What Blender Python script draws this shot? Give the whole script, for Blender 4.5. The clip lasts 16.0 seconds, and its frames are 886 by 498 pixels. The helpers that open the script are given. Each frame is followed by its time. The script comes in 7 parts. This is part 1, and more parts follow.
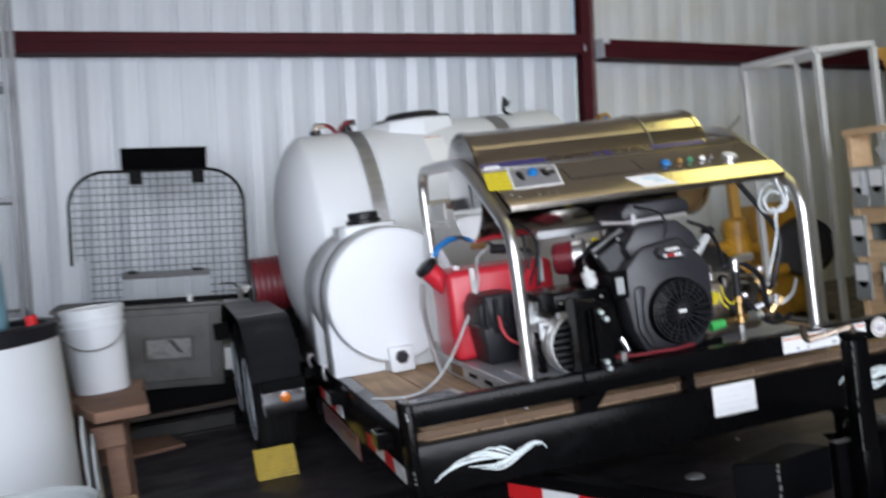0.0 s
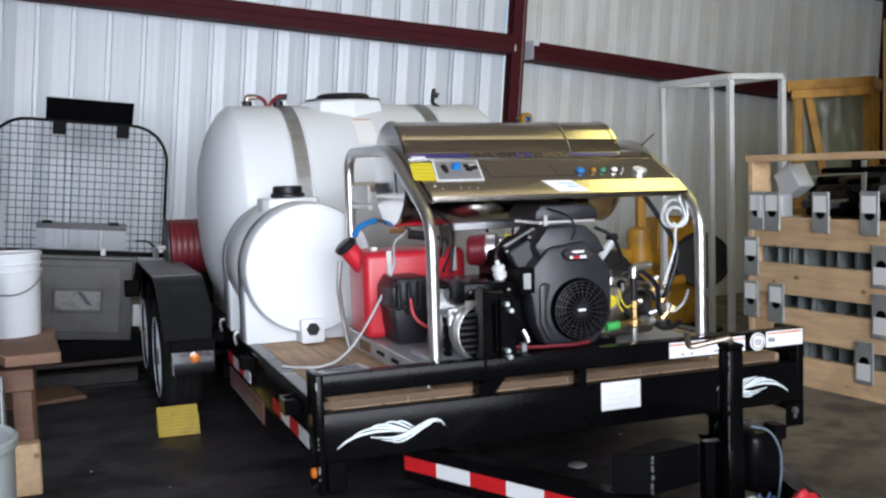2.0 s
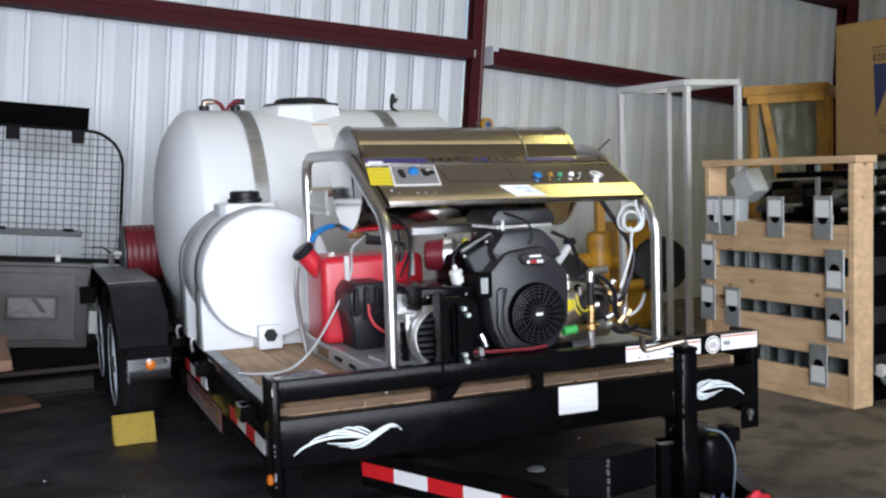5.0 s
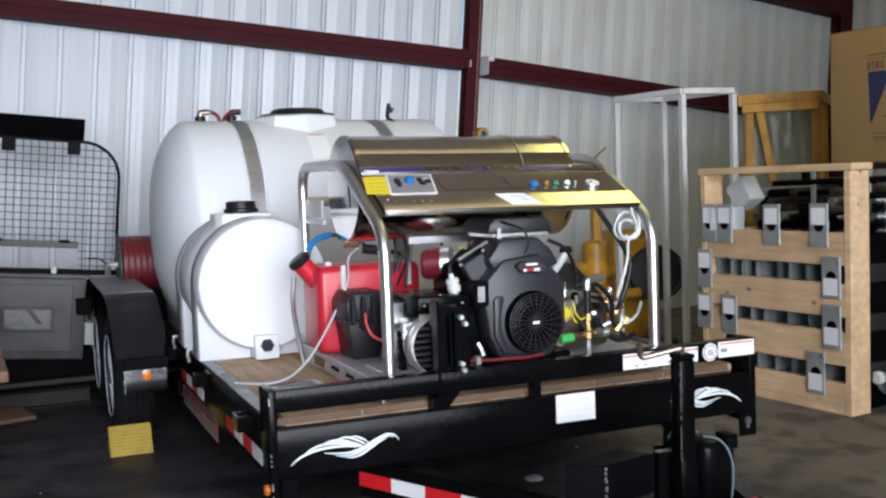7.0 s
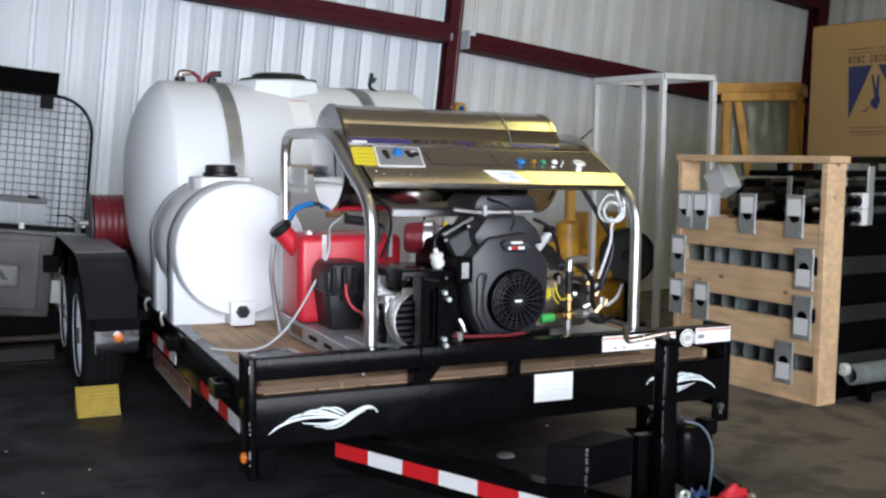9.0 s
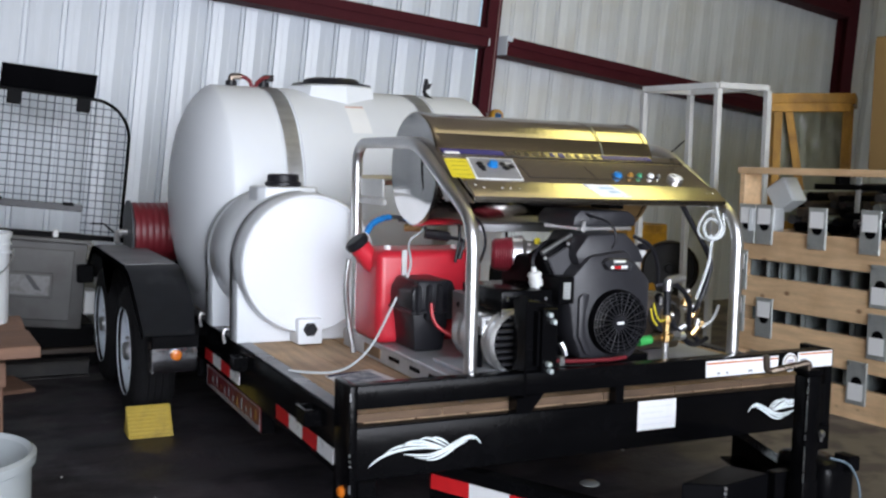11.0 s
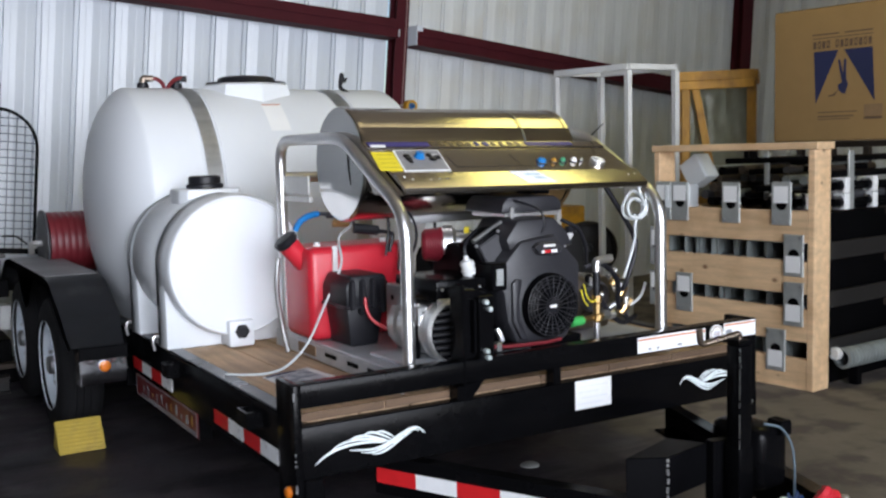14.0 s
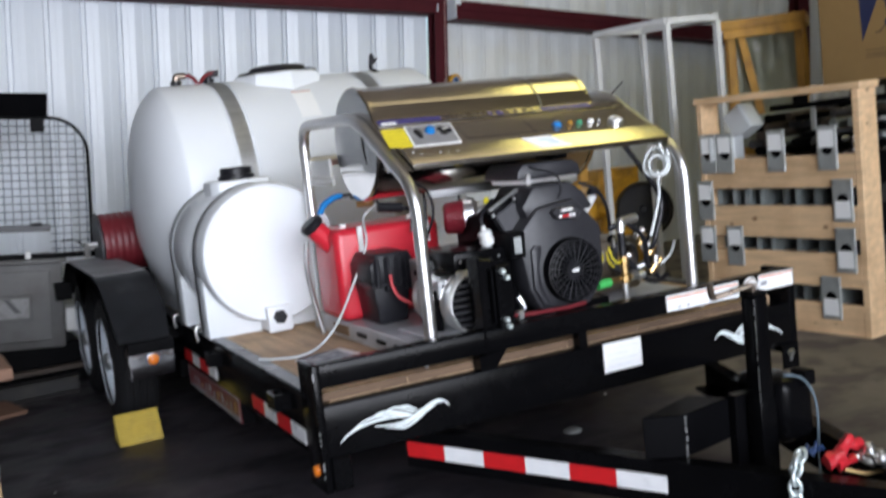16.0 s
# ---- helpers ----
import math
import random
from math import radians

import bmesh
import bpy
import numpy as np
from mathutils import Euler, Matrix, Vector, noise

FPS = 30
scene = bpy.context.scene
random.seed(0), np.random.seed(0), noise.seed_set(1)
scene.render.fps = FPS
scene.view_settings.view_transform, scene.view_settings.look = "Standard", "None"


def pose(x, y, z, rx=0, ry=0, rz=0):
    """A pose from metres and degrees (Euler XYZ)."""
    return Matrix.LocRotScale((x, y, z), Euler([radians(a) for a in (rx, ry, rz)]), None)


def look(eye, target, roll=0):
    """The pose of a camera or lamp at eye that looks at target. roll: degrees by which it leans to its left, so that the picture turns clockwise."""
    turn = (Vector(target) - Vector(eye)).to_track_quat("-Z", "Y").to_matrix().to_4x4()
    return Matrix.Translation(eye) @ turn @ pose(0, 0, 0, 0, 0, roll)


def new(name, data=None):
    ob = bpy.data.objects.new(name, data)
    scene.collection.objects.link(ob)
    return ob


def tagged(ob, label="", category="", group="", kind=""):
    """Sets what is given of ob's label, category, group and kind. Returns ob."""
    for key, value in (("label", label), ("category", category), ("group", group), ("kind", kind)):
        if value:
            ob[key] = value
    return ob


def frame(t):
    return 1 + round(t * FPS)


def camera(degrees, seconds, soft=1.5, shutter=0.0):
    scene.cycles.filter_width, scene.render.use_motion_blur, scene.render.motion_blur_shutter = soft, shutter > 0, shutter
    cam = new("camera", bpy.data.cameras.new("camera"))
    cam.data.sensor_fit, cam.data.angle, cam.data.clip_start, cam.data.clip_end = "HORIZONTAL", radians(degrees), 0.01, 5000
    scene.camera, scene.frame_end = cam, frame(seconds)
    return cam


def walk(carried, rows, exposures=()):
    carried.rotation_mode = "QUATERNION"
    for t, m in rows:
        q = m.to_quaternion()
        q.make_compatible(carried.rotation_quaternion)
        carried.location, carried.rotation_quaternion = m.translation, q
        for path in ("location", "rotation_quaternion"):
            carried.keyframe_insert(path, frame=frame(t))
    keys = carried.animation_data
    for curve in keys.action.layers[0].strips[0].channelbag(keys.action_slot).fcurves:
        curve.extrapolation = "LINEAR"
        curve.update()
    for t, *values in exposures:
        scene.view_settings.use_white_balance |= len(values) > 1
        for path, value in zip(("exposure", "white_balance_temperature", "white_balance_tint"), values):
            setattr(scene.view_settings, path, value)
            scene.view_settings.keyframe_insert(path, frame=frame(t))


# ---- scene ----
cam = camera(47.0, 16.0, soft=2.4, shutter=0.5)
PATH = [
    (0, (-0.636, -2.985, 1.208), (-0.108, -1.06, 1.099), -7.7),
    (0.1, (-0.646, -3.026, 1.206), (-0.143, -1.092, 1.117), -6.6),
    (0.2, (-0.647, -3.063, 1.199), (-0.143, -1.129, 1.107), -4.5),
    (0.3, (-0.647, -3.085, 1.197), (-0.121, -1.160, 1.063), -2.0),
    (0.4, (-0.636, -3.096, 1.202), (-0.076, -1.183, 1.047), -0.4),
    (0.5, (-0.641, -3.106, 1.207), (-0.042, -1.205, 1.054), -0.1),
    (0.7, (-0.653, -3.123, 1.208), (-0.021, -1.230, 1.070), -1.1),
    (1, (-0.663, -3.143, 1.207), (-0.009, -1.262, 1.025), -2.8),
    (1.5, (-0.715, -3.151, 1.229), (-0.037, -1.276, 1.074), -2.1),
    (2, (-0.724, -3.153, 1.232), (-0.031, -1.284, 1.074), -1.7),
    (2.5, (-0.711, -3.155, 1.233), (0.014, -1.296, 1.086), -2.1),
    (3, (-0.707, -3.158, 1.228), (0.045, -1.312, 1.065), -2.3),
    (3.5, (-0.702, -3.165, 1.232), (0.063, -1.323, 1.082), -2.1),
    (3.7, (-0.698, -3.175, 1.232), (0.072, -1.336, 1.081), -1.9),
    (5.8, (-0.705, -3.148, 1.227), (0.052, -1.303, 1.08), -1.7),
    (6, (-0.703, -3.15, 1.229), (0.057, -1.306, 1.088), -1.8),
    (6.5, (-0.703, -3.157, 1.225), (0.058, -1.312, 1.09), -2.0),
    (7, (-0.702, -3.156, 1.222), (0.066, -1.314, 1.093), -2.0),
    (7.5, (-0.706, -3.155, 1.228), (0.056, -1.312, 1.082), -2.1),
    (8, (-0.709, -3.157, 1.233), (0.052, -1.312, 1.094), -1.9),
    (8.5, (-0.72, -3.147, 1.229), (0.051, -1.307, 1.088), -1.9),
    (8.8, (-0.750, -3.140, 1.230), (0.032, -1.309, 1.048), 0.2),
    (9, (-0.775, -3.102, 1.226), (0.062, -1.295, 1.044), 0.8),
    (9.3, (-0.828, -3.049, 1.222), (-0.012, -1.230, 1.065), -1.7),
    (9.5, (-0.849, -2.994, 1.219), (-0.025, -1.181, 1.035), -0.8),
    (9.7, (-0.858, -2.934, 1.226), (0.013, -1.140, 1.083), -0.5),
    (10, (-0.899, -2.872, 1.241), (-0.112, -1.039, 1.099), 0.2),
    (10.2, (-0.927, -2.839, 1.243), (-0.111, -1.022, 1.07), 1.0),
    (12.3, (-1.138, -2.687, 1.246), (-0.198, -0.931, 1.064), -0.3),
    (12.5, (-1.128, -2.687, 1.254), (-0.172, -0.941, 1.057), -1.0),
    (13, (-1.105, -2.705, 1.252), (-0.088, -0.995, 1.052), -0.8),
    (13.5, (-1.11, -2.713, 1.256), (-0.097, -1.001, 1.049), -0.8),
    (14, (-1.098, -2.725, 1.253), (-0.083, -1.012, 1.061), -1.4),
    (14.5, (-1.076, -2.751, 1.257), (-0.016, -1.065, 1.073), -1.2),
    (15, (-1.061, -2.764, 1.263), (0.024, -1.093, 1.087), -1.2),
    (15.3, (-1.052, -2.770, 1.255), (0.011, -1.085, 1.087), -2.1),
    (15.5, (-1.038, -2.771, 1.254), (-0.074, -1.024, 1.118), -2.9),
    (15.7, (-0.986, -2.793, 1.244), (-0.046, -1.035, 1.087), -4.8),
    (16, (-0.896, -2.844, 1.232), (-0.036, -1.053, 1.002), -6.2),
]
walk(cam, [(t, look(eye, target, roll)) for t, eye, target, roll in PATH], exposures=[(0, -0.10), (0.2, -0.06), (0.6, 0.11), (9, 0.15), (10, 0.08), (10.5, 0.08), (12.5, 0.10), (16, 0.13)])

# ---- world and light ----
world = bpy.data.worlds.new("world")
scene.world = world
world.use_nodes = True
wn = world.node_tree
sky = wn.nodes.new("ShaderNodeTexSky")
sky.sky_type = "NISHITA"
sky.sun_disc = False
sky.sun_elevation, sky.sun_rotation = radians(52), radians(200)
wn.links.new(sky.outputs[0], wn.nodes["Background"].inputs[0])
wn.nodes["Background"].inputs[1].default_value = 0.12

sun_data = bpy.data.lights.new("sun", "SUN")
sun_data.energy, sun_data.angle, sun_data.color = 3.0, radians(0.5), (1.0, 0.95, 0.87)
sun = new("sun", sun_data)
sun.matrix_world = look((0, -14, 18), (1.5, -9.0, 0))

# the daylight that falls in through the open front of the shed
DOOR_X0, DOOR_X1 = -3.4, 3.0
door_light = bpy.data.lights.new("door_daylight", "AREA")
door_light.shape, door_light.size, door_light.size_y = "RECTANGLE", 5.6, 3.4
door_light.energy, door_light.color = 139, (0.885, 0.92, 1.03)
door_light.spread = radians(70)
new("door_daylight", door_light).matrix_world = look((-0.35, -5.4, 2.1), (1.2, 4.0, 1.5))


# ---- materials ----
def mat(name, color, rough=0.5, metal=0.0, vary=0.12, scale=6.0, bump=0.0, bump_scale=60.0, dirt=None, dirt_amount=0.35,
        dirt_scale=2.5, stretch=(1, 1, 1), coat=0.0, spec=0.5, rough_vary=0.1, random=0.0):
    """A surface with a large and a fine variation of its colour, uneven gloss, fine relief and optional stains."""
    m = bpy.data.materials.new(name)
    m.use_nodes = True
    nt = m.node_tree
    b = nt.nodes["Principled BSDF"]
    N, L = nt.nodes.new, nt.links.new
    co = N("ShaderNodeTexCoord")
    mp = N("ShaderNodeMapping")
    mp.inputs["Scale"].default_value = stretch
    L(co.outputs["Object"], mp.inputs[0])
    n1 = N("ShaderNodeTexNoise")
    n1.inputs["Scale"].default_value, n1.inputs["Detail"].default_value = scale, 6
    n2 = N("ShaderNodeTexNoise")
    n2.inputs["Scale"].default_value, n2.inputs["Detail"].default_value = scale * 9, 4
    L(mp.outputs[0], n1.inputs[0]), L(mp.outputs[0], n2.inputs[0])
    add = N("ShaderNodeMath")
    add.operation = "MULTIPLY_ADD"
    L(n2.outputs[0], add.inputs[0])
    add.inputs[1].default_value = 0.4
    L(n1.outputs[0], add.inputs[2])
    rng = N("ShaderNodeMapRange")
    rng.inputs["From Min"].default_value, rng.inputs["From Max"].default_value = 0.4, 1.0
    rng.inputs["To Min"].default_value, rng.inputs["To Max"].default_value = 1 - vary, 1 + vary
    L(add.outputs[0], rng.inputs[0])
    val = rng.outputs[0]
    if random:
        oi = N("ShaderNodeObjectInfo")
        r2 = N("ShaderNodeMapRange")
        r2.inputs["To Min"].default_value, r2.inputs["To Max"].default_value = 1 - random, 1 + random
        L(oi.outputs["Random"], r2.inputs[0])
        mul = N("ShaderNodeMath")
        mul.operation = "MULTIPLY"
        L(val, mul.inputs[0]), L(r2.outputs[0], mul.inputs[1])
        val = mul.outputs[0]
    mix = N("ShaderNodeVectorMath")
    mix.operation = "SCALE"
    mix.inputs[0].default_value = color
    L(val, mix.inputs["Scale"])
    out = mix.outputs[0]
    if dirt:
        n3 = N("ShaderNodeTexNoise")
        n3.inputs["Scale"].default_value, n3.inputs["Detail"].default_value = dirt_scale, 8
        L(co.outputs["Object"], n3.inputs[0])
        rr = N("ShaderNodeMapRange")
        rr.inputs["From Min"].default_value, rr.inputs["From Max"].default_value = 0.48, 0.72
        rr.inputs["To Max"].default_value = dirt_amount
        L(n3.outputs[0], rr.inputs[0])
        mx = N("ShaderNodeMix")
        mx.data_type = "RGBA"
        L(rr.outputs[0], mx.inputs["Factor"])
        L(out, mx.inputs[6])
        mx.inputs[7].default_value = (*dirt, 1)
        out = mx.outputs[2]
    L(out, b.inputs["Base Color"])
    r3 = N("ShaderNodeMapRange")
    r3.inputs["To Min"].default_value, r3.inputs["To Max"].default_value = max(0.02, rough - rough_vary), min(1, rough + rough_vary)
    L(n1.outputs[0], r3.inputs[0])
    L(r3.outputs[0], b.inputs["Roughness"])
    b.inputs["Metallic"].default_value = metal
    b.inputs["Coat Weight"].default_value = coat
    b.inputs["Specular IOR Level"].default_value = spec
    if bump:
        n4 = N("ShaderNodeTexNoise")
        n4.inputs["Scale"].default_value, n4.inputs["Detail"].default_value = bump_scale, 4
        L(mp.outputs[0], n4.inputs[0])
        bp = N("ShaderNodeBump")
        bp.inputs["Strength"].default_value, bp.inputs["Distance"].default_value = bump, 0.01
        L(n4.outputs[0], bp.inputs["Height"])
        L(bp.outputs[0], b.inputs["Normal"])
    return m


SIDING = mat("siding_white", (0.58, 0.625, 0.675), 0.33, vary=0.07, scale=2.5, stretch=(6, 1, 0.35), dirt=(0.50, 0.52, 0.54), dirt_amount=0.25, dirt_scale=0.8, bump=0.06, bump_scale=5)
# copy of the siding with dust streaks and warm reflected light tinted in
WARM_SIDING = mat("warm_siding", (0.62, 0.645, 0.655), 0.36, vary=0.10, scale=2.5, stretch=(6, 1, 0.30), dirt=(0.52, 0.48, 0.385), dirt_amount=0.55, dirt_scale=1.6, bump=0.07, bump_scale=5)
RED_STEEL = mat("red_oxide_steel", (0.052, 0.0095, 0.0135), 0.6, vary=0.2, bump=0.1, spec=0.08)
LIT_EDGE = mat("lit_edge_strip", (0.30, 0.20, 0.19), 0.5, vary=0.25)
UNSEEN_WALL = mat("unseen_dark_wall", (0.16, 0.13, 0.105), 0.8, vary=0.2, scale=1.0)
CONCRETE = mat("shed_concrete", (0.195, 0.171, 0.142), 0.8, vary=0.28, scale=1.2, bump=0.25, bump_scale=40, dirt=(0.115, 0.102, 0.086), dirt_amount=0.6, dirt_scale=1.3, spec=0.3)


def stain_shade(m, middle, size, dark):
    """A dark floor patch with a ragged edge: oil stain and painted shade together."""
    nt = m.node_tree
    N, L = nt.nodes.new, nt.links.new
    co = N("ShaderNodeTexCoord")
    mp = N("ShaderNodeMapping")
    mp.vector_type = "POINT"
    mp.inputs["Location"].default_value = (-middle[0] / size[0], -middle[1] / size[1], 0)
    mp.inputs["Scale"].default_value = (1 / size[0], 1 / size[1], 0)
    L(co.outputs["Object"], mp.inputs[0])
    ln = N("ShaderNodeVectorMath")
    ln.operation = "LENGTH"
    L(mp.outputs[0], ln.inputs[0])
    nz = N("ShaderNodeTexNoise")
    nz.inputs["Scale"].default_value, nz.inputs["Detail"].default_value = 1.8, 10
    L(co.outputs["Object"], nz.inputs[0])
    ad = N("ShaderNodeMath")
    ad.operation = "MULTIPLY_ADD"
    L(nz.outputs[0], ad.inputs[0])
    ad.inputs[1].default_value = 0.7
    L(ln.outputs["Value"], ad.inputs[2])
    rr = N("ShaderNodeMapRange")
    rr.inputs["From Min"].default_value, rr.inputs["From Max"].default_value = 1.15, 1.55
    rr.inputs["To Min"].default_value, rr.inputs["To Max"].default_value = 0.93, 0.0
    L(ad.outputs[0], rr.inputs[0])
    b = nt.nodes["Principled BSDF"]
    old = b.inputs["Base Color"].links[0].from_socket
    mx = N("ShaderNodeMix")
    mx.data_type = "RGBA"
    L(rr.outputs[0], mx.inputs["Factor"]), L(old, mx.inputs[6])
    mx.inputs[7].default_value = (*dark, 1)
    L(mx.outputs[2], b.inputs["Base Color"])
    r0 = b.inputs["Roughness"].links[0].from_socket
    wet = N("ShaderNodeMapRange")
    wet.inputs["From Min"].default_value, wet.inputs["From Max"].default_value = 0.45, 0.62
    wet.inputs["To Min"].default_value, wet.inputs["To Max"].default_value = 0.42, 0.8
    n5 = N("ShaderNodeTexNoise")
    n5.inputs["Scale"].default_value, n5.inputs["Detail"].default_value = 3.5, 9
    L(co.outputs["Object"], n5.inputs[0]), L(n5.outputs[0], wet.inputs[0])
    mr = N("ShaderNodeMix")
    L(rr.outputs[0], mr.inputs["Factor"]), L(r0, mr.inputs[2]), L(wet.outputs[0], mr.inputs[3])
    L(mr.outputs[0], b.inputs["Roughness"])
    stain = N("ShaderNodeMapRange")
    stain.inputs["From Min"].default_value, stain.inputs["From Max"].default_value = 0.47, 0.60
    stain.inputs["To Min"].default_value, stain.inputs["To Max"].default_value = 0.0, 0.62
    n6 = N("ShaderNodeTexNoise")
    n6.inputs["Scale"].default_value, n6.inputs["Detail"].default_value = 4.5, 12
    L(co.outputs["Object"], n6.inputs[0]), L(n6.outputs[0], stain.inputs[0])
    m2 = N("ShaderNodeMix")
    m2.data_type = "RGBA"
    L(stain.outputs[0], m2.inputs["Factor"]), L(mx.outputs[2], m2.inputs[6])
    m2.inputs[7].default_value = (0.050, 0.040, 0.046, 1)
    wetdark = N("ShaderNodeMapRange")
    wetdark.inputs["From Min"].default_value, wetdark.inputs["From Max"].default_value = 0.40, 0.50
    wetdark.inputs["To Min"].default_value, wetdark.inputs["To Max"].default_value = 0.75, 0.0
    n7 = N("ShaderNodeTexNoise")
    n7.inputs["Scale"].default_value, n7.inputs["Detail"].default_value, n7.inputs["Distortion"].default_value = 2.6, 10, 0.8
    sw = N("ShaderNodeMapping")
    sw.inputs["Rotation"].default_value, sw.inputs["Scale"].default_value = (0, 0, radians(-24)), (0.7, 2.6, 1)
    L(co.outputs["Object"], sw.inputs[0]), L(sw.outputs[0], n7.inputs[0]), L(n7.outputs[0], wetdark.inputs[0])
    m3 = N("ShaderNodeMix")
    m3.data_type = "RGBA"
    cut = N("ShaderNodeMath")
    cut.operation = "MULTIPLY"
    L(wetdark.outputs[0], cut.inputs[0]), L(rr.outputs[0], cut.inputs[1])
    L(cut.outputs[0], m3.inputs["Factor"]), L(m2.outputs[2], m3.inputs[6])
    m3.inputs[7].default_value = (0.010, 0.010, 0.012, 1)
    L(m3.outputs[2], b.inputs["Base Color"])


# darkens the floor on the left for shade as well as oil
stain_shade(CONCRETE, (-3.3, 2.2), (2.8, 3.6), (0.023, 0.021, 0.029))
BLACK_PAINT = mat("black_gloss_paint", (0.003, 0.003, 0.0035), 0.20, vary=0.3, rough_vary=0.12, bump=0.05, bump_scale=70, spec=0.11)
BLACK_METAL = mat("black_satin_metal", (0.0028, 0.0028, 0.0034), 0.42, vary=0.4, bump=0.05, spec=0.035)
BLACK_PLASTIC = mat("black_plastic", (0.010, 0.010, 0.013), 0.40, vary=0.3, bump=0.12, bump_scale=200, spec=0.3)
FENDER = mat("fender_black", (0.022, 0.024, 0.030), 0.45, vary=0.25, dirt=(0.28, 0.28, 0.29), dirt_amount=0.55, dirt_scale=3, spec=0.5)
# paler, glossier black for the rail tops; reflected light lifts the colour
RAIL_SHEEN = mat("black_rail_sheen", (0.010, 0.010, 0.013), 0.30, vary=0.3, spec=0.4, rough_vary=0.12, dirt=(0.06, 0.06, 0.065), dirt_amount=0.5, dirt_scale=5)
# dust and the wall's reflected light, both put into the top's colour
FENDER_PALE = mat("pale_fender_top", (0.20, 0.20, 0.205), 0.55, vary=0.3, scale=5, dirt=(0.10, 0.10, 0.105), dirt_amount=0.6, dirt_scale=4)
LAMP_STEEL = mat("dark_polished_steel", (0.40, 0.40, 0.41), 0.10, 1.0, vary=0.3, scale=14, bump=0.35, bump_scale=16)
LEAF_PRINT = mat("leaflet_print", (0.33, 0.35, 0.39), 0.85, vary=0.7, scale=24, spec=0.02, dirt=(0.72, 0.72, 0.74), dirt_amount=0.9, dirt_scale=18)
ENGINE_PLASTIC = mat("engine_plastic", (0.019, 0.019, 0.023), 0.42, vary=0.3, bump=0.15, bump_scale=160, spec=0.5)
CAST_ALU = mat("cast_aluminium", (0.66, 0.66, 0.65), 0.33, 1.0, vary=0.3, scale=11, rough_vary=0.2)
RUBBER = mat("tyre_rubber", (0.008, 0.008, 0.009), 0.85, vary=0.3, bump=0.3, bump_scale=60, spec=0.2)
RIM = mat("painted_rim", (0.60, 0.66, 0.72), 0.35, vary=0.05)
# darker copy of the white plastic; the bin's shade is in its colour
POLY_DIM = mat("dimmed_polyethylene", (0.46, 0.50, 0.51), 0.5, vary=0.08, scale=3, dirt=(0.30, 0.31, 0.31), dirt_amount=0.5, dirt_scale=3, spec=0.3)
POLY = mat("white_polyethylene", (0.715, 0.745, 0.775), 0.38, vary=0.02, scale=2.0, bump=0.03, bump_scale=120, spec=0.4)
STAINLESS = mat("brushed_stainless", (0.64, 0.60, 0.56), 0.17, 1.0, vary=0.06, scale=3, stretch=(0.6, 30, 30), rough_vary=0.05, bump=0.03, bump_scale=12)
CHROME = mat("polished_tube", (0.76, 0.755, 0.75), 0.36, 1.0, vary=0.08, rough_vary=0.06)
POLISHED = mat("polished_drum_end", (0.60, 0.585, 0.565), 0.10, 1.0, vary=0.10, scale=5, rough_vary=0.05, bump=0.05, bump_scale=5)
STRAP = mat("dull_strap_steel", (0.60, 0.60, 0.585), 0.42, 0.65, vary=0.2, stretch=(1, 4, 4), rough_vary=0.15)
TIE_BLUE = mat("dark_blue_tie", (0.010, 0.03, 0.09), 0.4)
CRANK = mat("worn_bronze_steel", (0.26, 0.21, 0.17), 0.28, 1.0, vary=0.2)
PALE_PRINT = mat("pale_blue_print", (0.52, 0.66, 0.76), 0.6, vary=0.3, scale=40)
TRAY = mat("scuffed_tray_metal", (0.58, 0.60, 0.63), 0.40, 0.5, vary=0.2, scale=8, dirt=(0.25, 0.24, 0.22), dirt_amount=0.4, dirt_scale=6)
ALU = mat("mill_aluminium", (0.50, 0.51, 0.52), 0.38, 1.0, vary=0.08)
ZINC = mat("bright_zinc", (0.66, 0.74, 0.74), 0.35, 0.6, vary=0.2, scale=20)
STEEL = mat("zinc_steel", (0.42, 0.43, 0.43), 0.42, 1.0, vary=0.15)
DECK = mat("deck_pine", (0.47, 0.325, 0.195), 0.65, vary=0.38, scale=5, stretch=(6, 0.5, 6), bump=0.25, bump_scale=40, random=0.2, dirt=(0.22, 0.15, 0.10), dirt_amount=0.45, dirt_scale=5)
PINE = mat("new_pine", (0.70, 0.485, 0.285), 0.55, vary=0.24, scale=4, stretch=(6, 0.5, 8), bump=0.15, bump_scale=50, random=0.16, dirt=(0.40, 0.23, 0.11), dirt_amount=0.5, dirt_scale=4)


def knots(m, scale, stretch, dark):
    """Small dark knots scattered over a wood."""
    nt = m.node_tree
    N, L = nt.nodes.new, nt.links.new
    co, mp = N("ShaderNodeTexCoord"), N("ShaderNodeMapping")
    mp.inputs["Scale"].default_value = stretch
    L(co.outputs["Object"], mp.inputs[0])
    vo = N("ShaderNodeTexVoronoi")
    vo.inputs["Scale"].default_value = scale
    L(mp.outputs[0], vo.inputs[0])
    rr = N("ShaderNodeMapRange")
    rr.inputs["From Min"].default_value, rr.inputs["From Max"].default_value = 0.05, 0.11
    rr.inputs["To Min"].default_value, rr.inputs["To Max"].default_value = 0.85, 0.0
    L(vo.outputs["Distance"], rr.inputs[0])
    b = nt.nodes["Principled BSDF"]
    old = b.inputs["Base Color"].links[0].from_socket
    mx = N("ShaderNodeMix")
    mx.data_type = "RGBA"
    L(rr.outputs[0], mx.inputs["Factor"]), L(old, mx.inputs[6])
    mx.inputs[7].default_value = (*dark, 1)
    L(mx.outputs[2], b.inputs["Base Color"])


